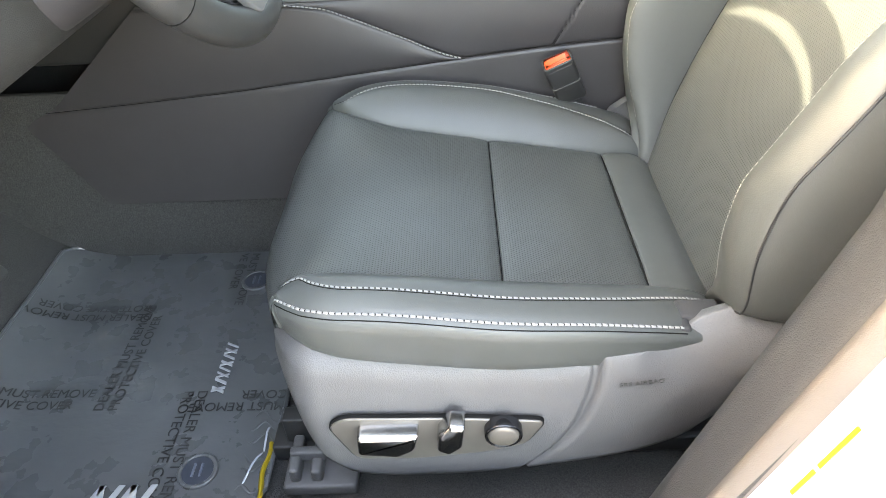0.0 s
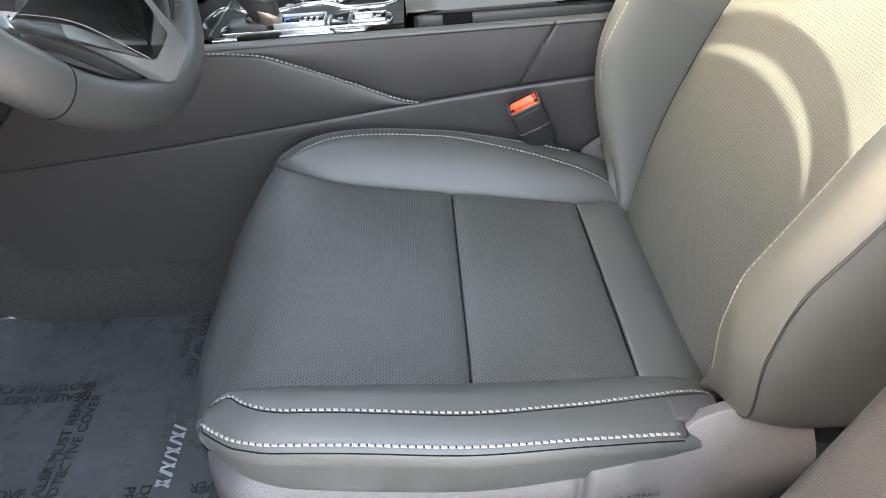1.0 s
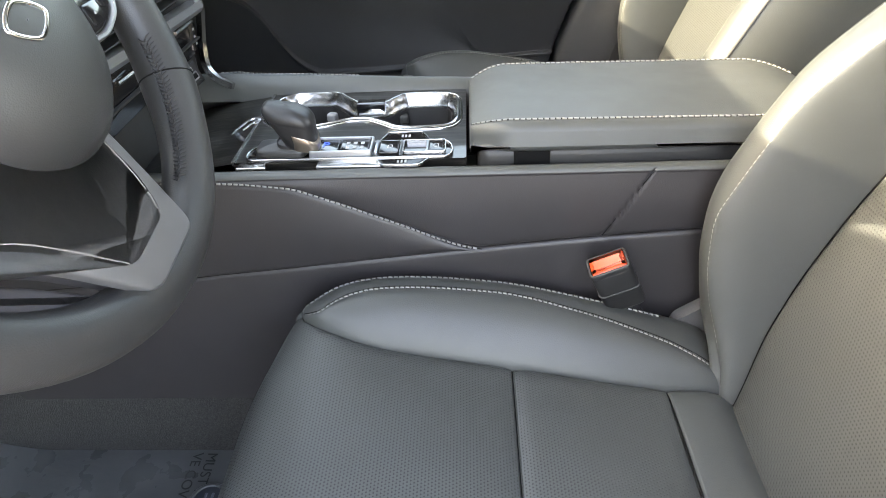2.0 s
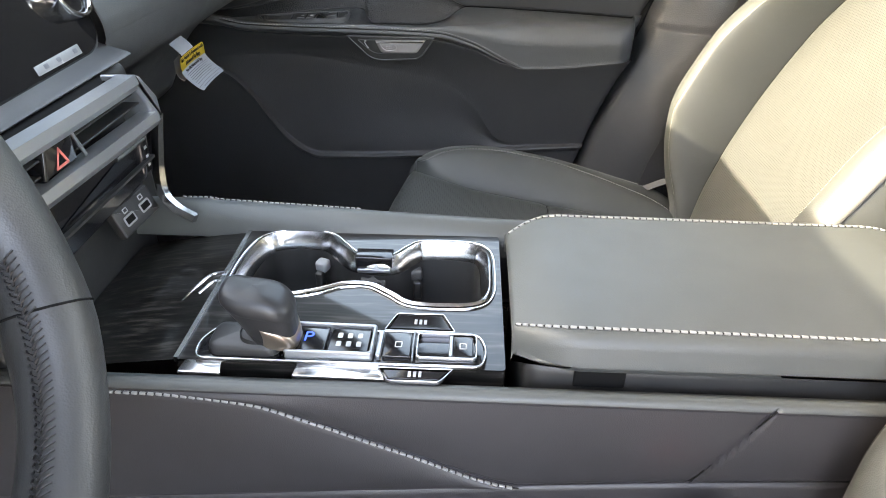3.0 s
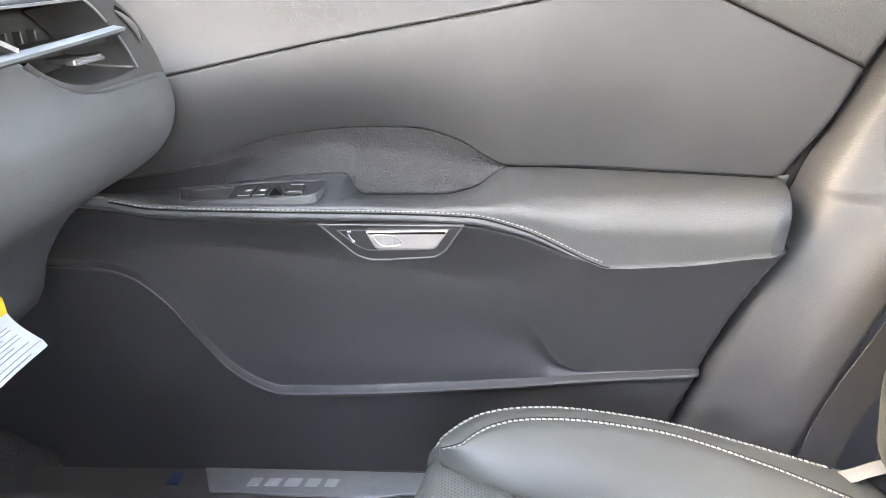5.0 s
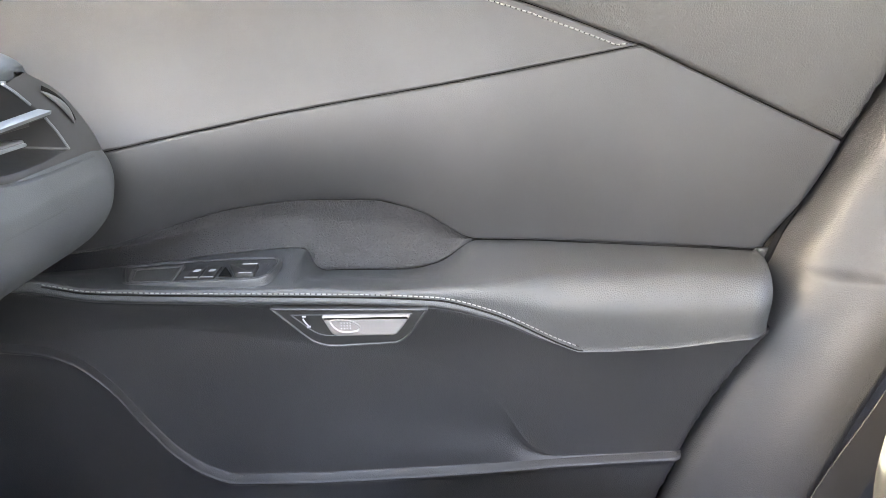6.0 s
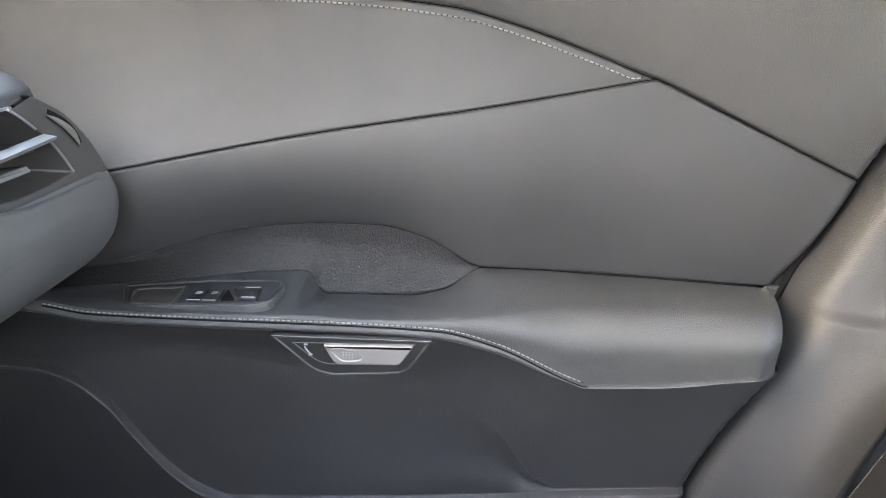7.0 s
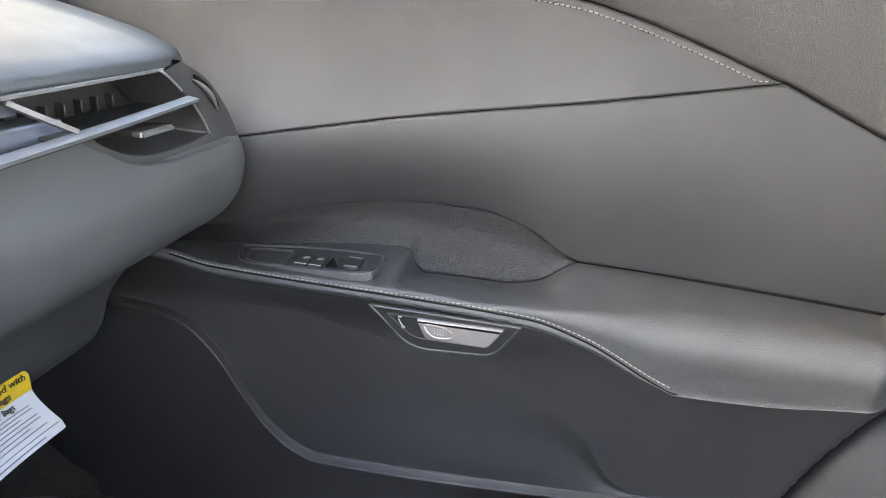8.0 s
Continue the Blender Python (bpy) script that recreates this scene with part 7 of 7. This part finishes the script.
TWO = "DEALER MUST REMOVE\nPROTECTIVE COVER"
make_mat(-0.700, -0.222, 0.400, 0.925, 2.0, "dark driver's floor mat under creased clear film printed with words",
         [(TWO, -0.488, 0.760, 180, 0.0215), (TWO, -0.492, 0.556, 90, 0.0215), (TWO, -0.358, 0.590, -90, 0.0215), (TWO, -0.740, 0.583, 0, 0.0215), ("MUST REMOVE\nVE COVER", -0.352, 0.915, -90, 0.0215), ("MUST REMOVE\nCOVER", -0.222, 0.566, 180, 0.0215)],
         [(-0.318, 0.580, 90, (0.022, 0.014, 0.018, 0.016), 0.020), (-0.452, 0.408, 0, (0.034, 0.036), 0.026)])
make_mat(-0.725, -0.238, 1.190, 1.724, 5.0, "dark passenger floor mat under creased clear film printed with words",
         [("DEALER MUST REMOVE", -0.345, 1.632, 180, 0.0215), ("PROTECTIVE COVER", -0.338, 1.61, -90, 0.0215)],
         [(-0.368, 1.664, 180, (0.036, 0.040), 0.026)])


def make_mat_fasteners(places):
    """Round twist fasteners that pin the mat to the carpet, under the film."""
    for px, py in places:
        ob = thing("mat_fastener", (0, 0, 0), "round dark blue-grey twist fastener in the driver's floor mat", "fastener", "mat fasteners")
        at = Matrix.Translation(mat_point(px, py, 2.0, 0.0005))
        ring = [Vector((0.027 * math.cos(t), 0.027 * math.sin(t))) for t in np.linspace(0, 2 * math.pi, 36, endpoint=False)]
        bm = bmesh.new()
        hoop(bm, ring, inset(ring, 0.006), 0.0045, 0.0015, at)
        part("collar", bm, M_film, ob, "film drawn over the collar")
        bm = bmesh.new()
        slab(bm, inset(ring, 0.0055), 0.0034, 0.001, at)
        part("cap", bm, M_fastener, ob, "dark blue-grey cap")
        bm = bmesh.new()
        for a in (-0.005, 0.005):
            block(bm, (a - 0.0016, -0.010, 0.003), (a + 0.0016, 0.010, 0.0052), 0.0008, at)
        part("grip_bar", bm, M_inlay, ob, "paler raised bars")


make_mat_fasteners([(-0.318, 0.453), (-0.326, 0.835)])


def make_film_edge():
    """The rear edge of the film on the driver's mat: a yellow printed tape under gathered clear folds."""
    ob = thing("film_edge", (0, 0, 0), "gathered clear film edge with yellow tape on the driver's mat", "film edge")
    bm = bmesh.new()
    n = 26
    rows = []
    for i in range(n + 1):
        y = 0.400 + 0.095 * i / n
        x = -0.229 + 0.002 * math.sin(i * 0.35)
        rows.append([bm.verts.new(mat_point(x + dx, y, 2.0, dz)) for dx, dz in ((-0.003, 0.002), (-0.001, 0.005), (0.002, 0.0055), (0.004, 0.002))])
    for a, b in zip(rows, rows[1:]):
        for k in range(3):
            bm.faces.new((a[k], a[k + 1], b[k + 1], b[k]))
    part("yellow_tape", bm, M_yellow, ob, "yellow tape edge")
    for k in range(6):
        y = 0.425 + 0.024 * k
        bm = bmesh.new()
        lean = 0.012 * math.sin(k * 2.3)
        pts = [mat_point(-0.262 + 0.034 * u, y + lean * u + 0.006 * math.sin(7 * u + k), 2.0, 0.001 + 0.006 * math.sin(math.pi * u) * (0.5 + 0.5 * abs(math.sin(k * 1.7)))) for u in np.linspace(0, 1, 9)]
        tube(bm, pts, [0.0004, 0.0010, 0.0016, 0.0020, 0.0018, 0.0014, 0.0010, 0.0008, 0.0004], 6, squash=0.4)
        part("fold", bm, M_film, ob, "glossy clear fold")


make_film_edge()


def make_film_crumples(places):
    """Loose creases of film standing on the mats, coloured pale to paint their glints."""
    for px, py, ang, ln in places:
        bm = bmesh.new()
        c, s_ = math.cos(radians(ang)), math.sin(radians(ang))
        tube(bm, smooth_path([mat_point(px + c * a * ln, py + s_ * a * ln, 5.0, 0.003 + 0.006 * math.sin(math.pi * (a + 0.5)) * (1 + 0.4 * math.sin(9 * a))) for a in (-0.5, -0.25, 0, 0.25, 0.5)], 3), [0.0006] + [0.0016] * 11 + [0.0006], 5, squash=0.5)
        tagged(part("film_crease", bm, M_fold_glint), "crumpled glossy fold of film on a floor mat, painted pale as a glint", "film fold", "film folds")


make_film_crumples([(-0.325, 1.615, 50, 0.05), (-0.29, 1.630, 10, 0.03), (-0.35, 1.59, 75, 0.06), (-0.49, 1.675, 20, 0.04), (-0.60, 1.69, 60, 0.03), (-0.66, 1.66, 10, 0.05), (-0.245, 0.455, 70, 0.05), (-0.235, 0.50, 90, 0.04)])


def make_pedal():
    ob = thing("accelerator_pedal", (0, 0, 0), "grey floor-hinged accelerator pedal in the driver's footwell", "pedal")
    bm = bmesh.new()
    slab(bm, rounded([(-0.030, -0.09), (0.030, -0.09), (0.036, 0.09), (-0.036, 0.09)], 0.012), 0.016, 0.006, frame_of((-0.775, 0.785, 0.152), (0, 1, 0), (-0.62, 0, 1)))
    part("pad", bm, M_trim, ob, "ribbed rubber pad")
    bm = bmesh.new()
    tube(bm, [(-0.815, 0.785, 0.20), (-0.87, 0.785, 0.26), (-0.96, 0.785, 0.34)], 0.012, 8)
    part("arm", bm, M_dark, ob)


make_pedal()


# ---- seat fittings ----
def make_seat_controls(parent, y0):
    """Power switches on the driver's seat shield."""
    m = frame_of((0, y0, 0.2275), (1, 0, 0), (0, -0.04, 1)) @ Matrix.Translation((0, -0.2275, 0))
    o = rounded([(-0.103, 0.258), (-0.086, 0.272), (0.029, 0.268), (0.126, 0.259), (0.107, 0.218), (0.063, 0.204), (-0.007, 0.194), (-0.080, 0.196)], 0.012)
    bm = bmesh.new()
    slab(bm, o, 0.006, 0.002, m @ Matrix.Translation((0, 0, -0.004)))
    panel = part("switch_panel", bm, M_pewter, parent, "pewter-coloured switch panel")
    bm = bmesh.new()
    hoop(bm, inset(o, -0.0016), inset(o, 0.0), 0.0042, 0.0004, m @ Matrix.Translation((0, 0, -0.004)))
    part("panel_gap", bm, M_black, parent, "dark gap round the switch panel")
    bm = bmesh.new()
    slab(bm, rounded([(-0.073, 0.230), (-0.030, 0.224), (-0.012, 0.236), (-0.006, 0.262), (-0.071, 0.261)], 0.005), 0.020, 0.006, m)
    part("slide_switch", bm, M_chrome, parent, "polished chrome slide switch")
    bm = bmesh.new()
    slab(bm, rounded([(0.011, 0.237), (0.024, 0.229), (0.038, 0.242), (0.042, 0.278), (0.026, 0.280), (0.013, 0.260)], 0.004), 0.022, 0.006, m)
    part("recline_switch", bm, M_chrome, parent, "polished chrome recline switch")
    circ = [Vector((0.081 + 0.0200 * math.cos(t), 0.2500 + 0.0200 * math.sin(t))) for t in np.linspace(0, 2 * math.pi, 36, endpoint=False)]
    bm = bmesh.new()
    hoop(bm, circ, inset(circ, 0.003), 0.013, 0.002, m)
    ringp = part("lumbar_ring", bm, M_gloss, parent, "black ring")
    bm = bmesh.new()
    slab(bm, inset(circ, 0.0035), 0.015, 0.004, m, 0.0015)
    part("lumbar_button", bm, M_pewter, parent, "round satin button")
    lettering("moulded_text", "SRS AIRBAG", 0.0084, frame_of((0.197, 0.3862, 0.302), (1, 0, 0.14), (0, 0.02, 1)), M_dark, parent, label="raised moulded words")


make_seat_controls(driver_seat, 0.3825)


def make_seat_sides(parent, cy, dx):
    """Recliner covers and the felt gap at the back corners of a cushion."""
    for sg in (1,):
        bm = bmesh.new()
        slab(bm, rounded([(0.285, 0.300), (0.40, 0.270), (0.44, 0.36), (0.38, 0.42), (0.33, 0.385), (0.275, 0.345)], 0.015), 0.022, 0.008, frame_of((dx, cy + sg * 0.236, 0), (-sg, 0, 0), (0, 0, 1)) @ Matrix.Scale(-sg, 4, (1, 0, 0)))
        part("recliner_cover", bm, M_shield, parent, "grey plastic recliner cover")
    bm = bmesh.new()
    block(bm, (0.252, cy - 0.238, 0.312), (0.266, cy - 0.204, 0.360), 0.005)
    block(bm, (0.256, cy - 0.224, 0.346), (0.300, cy - 0.196, 0.362), 0.005)
    part("felt_pad", bm, M_webbing, parent, "black felt pad at the cushion's rear corner")


make_seat_sides(driver_seat, 0.646, 0.0)


def make_buckle(origin, label):
    ob = thing("belt_buckle", (0, 0, 0), label, "seat belt buckle", "belt buckles")
    m = Matrix.Translation(origin) @ pose(0, 0, 0, 14, -24, 0)
    bm = bmesh.new()
    block(bm, (-0.0225, -0.014, -0.075), (0.0225, 0.014, 0.0), 0.007, None)
    bmesh.ops.transform(bm, matrix=m, verts=bm.verts)
    body = part("housing", bm, M_dark, ob, "black plastic housing")
    bm = bmesh.new()
    o = rounded([(-0.0225, -0.014), (0.0225, -0.014), (0.0225, 0.014), (-0.0225, 0.014)], 0.006)
    hoop(bm, o, inset(o, 0.0035), 0.006, 0.002, m @ Matrix.Translation((0, 0, -0.003)))
    part("collar", bm, M_dark, ob, "dark collar")
    bm = bmesh.new()
    slab(bm, inset(o, 0.0032), 0.008, 0.003, m @ Matrix.Translation((0, 0, -0.006)))
    slab(bm, inset(o, 0.0062), 0.011, 0.0022, m @ Matrix.Translation((0, 0, -0.006)))
    part("release_button", bm, M_red, ob, "orange-red release button")
    bm = bmesh.new()
    hoop(bm, inset(o, -0.0008), inset(o, 0.001), 0.0016, 0.0004, m @ Matrix.Translation((0, 0, -0.038)))
    part("seam_line", bm, M_trim, ob, "pale grey seam")
    bm = bmesh.new()
    tube(bm, [m @ Vector((0, 0, -0.07)), m @ Vector((0.004, 0, -0.13)), m @ Vector((0.01, 0, -0.22))], 0.012, 8)
    part("stalk", bm, M_webbing, ob, "black woven stalk")
    return ob


make_buckle((0.193, 0.877, 0.436), "black buckle with orange-red button between seat and console")


def make_belt():
    """Passenger belt: webbing down the pillar's rear edge with its tongue."""
    ob = thing("seat_belt", (0, 0, 0), "black seat belt with metal tongue hanging behind the centre pillar", "seat belt")
    path = smooth_path([(0.60, 1.76, 1.20), (0.525, 1.735, 0.80), (0.478, 1.725, 0.660), (0.430, 1.722, 0.50), (0.372, 1.722, 0.34), (0.36, 1.722, 0.20), (0.36, 1.722, 0.07)], 6)
    bm = bmesh.new()
    sweep(bm, path, [(-0.0008, -0.024), (0.0008, -0.024), (0.0008, 0.024), (-0.0008, 0.024)], (1, 0, 0.3))
    part("webbing", bm, M_webbing, ob, "black woven webbing")
    m = frame_of((0.472, 1.712, 0.672), (0.9, 0.1, -0.12), (0.25, 0.0, 1))
    bm = bmesh.new()
    slab(bm, rounded([(-0.034, -0.006), (-0.012, -0.014), (0.012, -0.014), (0.034, -0.004), (0.038, 0.014), (0.028, 0.020), (-0.030, 0.026), (-0.040, 0.014)], 0.006), 0.012, 0.004, m)
    part("tongue_grip", bm, M_dark, ob, "black plastic tongue grip")
    bm = bmesh.new()
    o = rounded([(-0.014, -0.050), (0.014, -0.050), (0.014, -0.010), (-0.014, -0.010)], 0.004)
    hoop(bm, o, inset(o, 0.006), 0.003, 0.0008, m @ Matrix.Translation((0, 0, 0.004)))
    part("tongue_blade", bm, M_polish, ob, "polished steel blade")


make_belt()


# ---- driver's door jamb ----
def make_jamb():
    ob = thing("door_jamb", (0, 0, 0), "white painted door jamb with yellow sticker strips", "door jamb")
    zs = np.linspace(-0.10, 1.25, 60)
    front = JAMB_FRONT
    n = len(zs) - 1

    def band(name, prof, material, label):
        P = [[(float(front(z)) + a, y, z) for a, y in prof] for z in zs]
        return Surf(P).part(name, (0, n), (0, len(prof) - 1), material, ob, label)

    band("door_seal", [(0.010, 0.258), (0.0, 0.254), (-0.006, 0.250), (-0.005, 0.244), (0.0, 0.238), (0.007, 0.234)], M_seal, "taupe rubber door seal")
    band("painted_panel", [(0.012, 0.240), (0.007, 0.236), (0.008, 0.225), (0.011, 0.210), (0.018, 0.185), (0.035, 0.150), (0.07, 0.10), (0.14, 0.06), (0.30, 0.05), (0.60, 0.05)], M_white, "white painted metal")
    for z0, z1 in ((0.398, 0.425), (0.430, 0.472)):
        bm = bmesh.new()
        a = Vector((float(front(z0)) + 0.0085, 0.216, z0))
        b = Vector((float(front(z1)) + 0.0085, 0.216, z1))
        m = frame_of(a, b - a, (0.25, -1.0, 0.0))
        ln = (b - a).length
        slab(bm, [(0, 0), (ln, 0), (ln, 0.0031), (0, 0.0031)], 0.0016, 0.0003, m @ Matrix.Translation((0, 0, -0.0006)))
        st = part("sticker_strip", bm, M_yellow, ob, "yellow sticker strip")
        x = 0.003
        while x < ln - 0.006:
            bm = bmesh.new()
            w = 0.003 + 0.003 * abs(math.sin(x * 900))
            slab(bm, [(x, 0.0010), (x + w, 0.0010), (x + w, 0.0021), (x, 0.0021)], 0.0014, 0.0002, m)
            part("print_bar", bm, M_ink, st)
            x += w + 0.0018
    return ob


make_jamb()


# ---- card hanging from the glovebox ----
def make_card():
    ob = thing("warning_card", (0, 0, 0), "yellow and white airbag card hanging from the glovebox edge", "card")
    # local x along the printed lines, y up the card
    m = frame_of((-0.3665, 1.3850, 0.6175), (-0.003, 0.096, 0.0005), (0.0, 0.0, 1.0)) @ Matrix.Scale(1.16, 4)

    def bent(x, y):
        """The head stands upright, the lower part curls towards the seat, the strap leans back."""
        return 0.0200 * max(0.0, (0.004 - y) / 0.0215) ** 1.5 - 0.012 * max(0.0, (y - 0.018) / 0.013) ** 1.3 + 0.002 * (2 * x / 0.078 - 1) ** 2

    def sheet(name, x0, x1, y0, y1, material, label, off, corner=0.0, low=False):
        n, k = 40, 14
        P = []
        for j in range(k + 1):
            row = []
            for i in range(n + 1):
                x, y = x0 + (x1 - x0) * i / n, y0 + (y1 - y0) * j / k
                if corner:                                # rounded corners
                    e = max(0.0, abs(2 * i / n - 1) - 1 + 2 * corner / (x1 - x0)) * (x1 - x0) / 2
                    cut = corner - math.sqrt(max(0.0, corner * corner - e * e))
                    y += (cut * (1 - j / k) if low else -cut * j / k)
                row.append(tuple(m @ Vector((x, y, off + bent(x, y)))))
            P.append(row)
        S = Surf(P, flip=True)
        return S.part(name, (0, k), (0, n), material, ob, label)

    for off, nm in ((0.0, "card_front"), (-0.0006, "card_back")):
        sheet(nm, 0.0, 0.078, -0.0175, 0.004, M_paper, "white printed card", off, 0.003, True)
    sheet("yellow_head", 0.0, 0.078, 0.004, 0.018, M_yellow, "yellow printed heading", 0.0, 0.004)
    sheet("strap", 0.012, 0.051, 0.018, 0.031, M_paper, "white paper strap", -0.0005)
    sheet("card_rear_leaf", -0.006, 0.02, -0.006, 0.018, M_brownpl, "grey back of the card", -0.005, 0.008, True)

    def words(text, size, x, y, name, material):
        w = lettering(name, text, size, Matrix.Identity(4), material, ob, label="black printed words")
        for v in w.data.vertices:
            px, py = x + v.co.x, y + v.co.y
            v.co = m @ Vector((px, py, 0.0005 + bent(px, py) + v.co.z))

    words("This Vehicle is Equipped with", 0.0061, 0.003, 0.0125, "heading_text", M_ink)
    words("Advanced Air Bags", 0.0061, 0.018, 0.0064, "heading_text", M_ink)
    words("Even with Advanced Air Bags", 0.0044, 0.012, 0.0000, "subheading_text", M_ink)

    def line(y, x0, x1, r, name, material, label):
        bm = bmesh.new()
        tube(bm, [m @ Vector((x, y, 0.0004 + bent(x, y))) for x in np.linspace(x0, x1, 10)], r, 4, squash=0.3)
        part(name, bm, material, ob, label)

    for k in range(7):
        line(-0.0020 - 0.00165 * k, 0.008 + 0.004 * (k % 3 == 1), 0.071 - 0.009 * (k % 3 == 2), 0.0005, "print_line", M_greyink, "unreadable line of small print")
    line(-0.0141, 0.001, 0.077, 0.0003, "rule", M_ink, "thin black rule")
    line(-0.0159, 0.014, 0.064, 0.0006, "print_line", M_greyink, "unreadable line of small print")
    return ob


make_card()
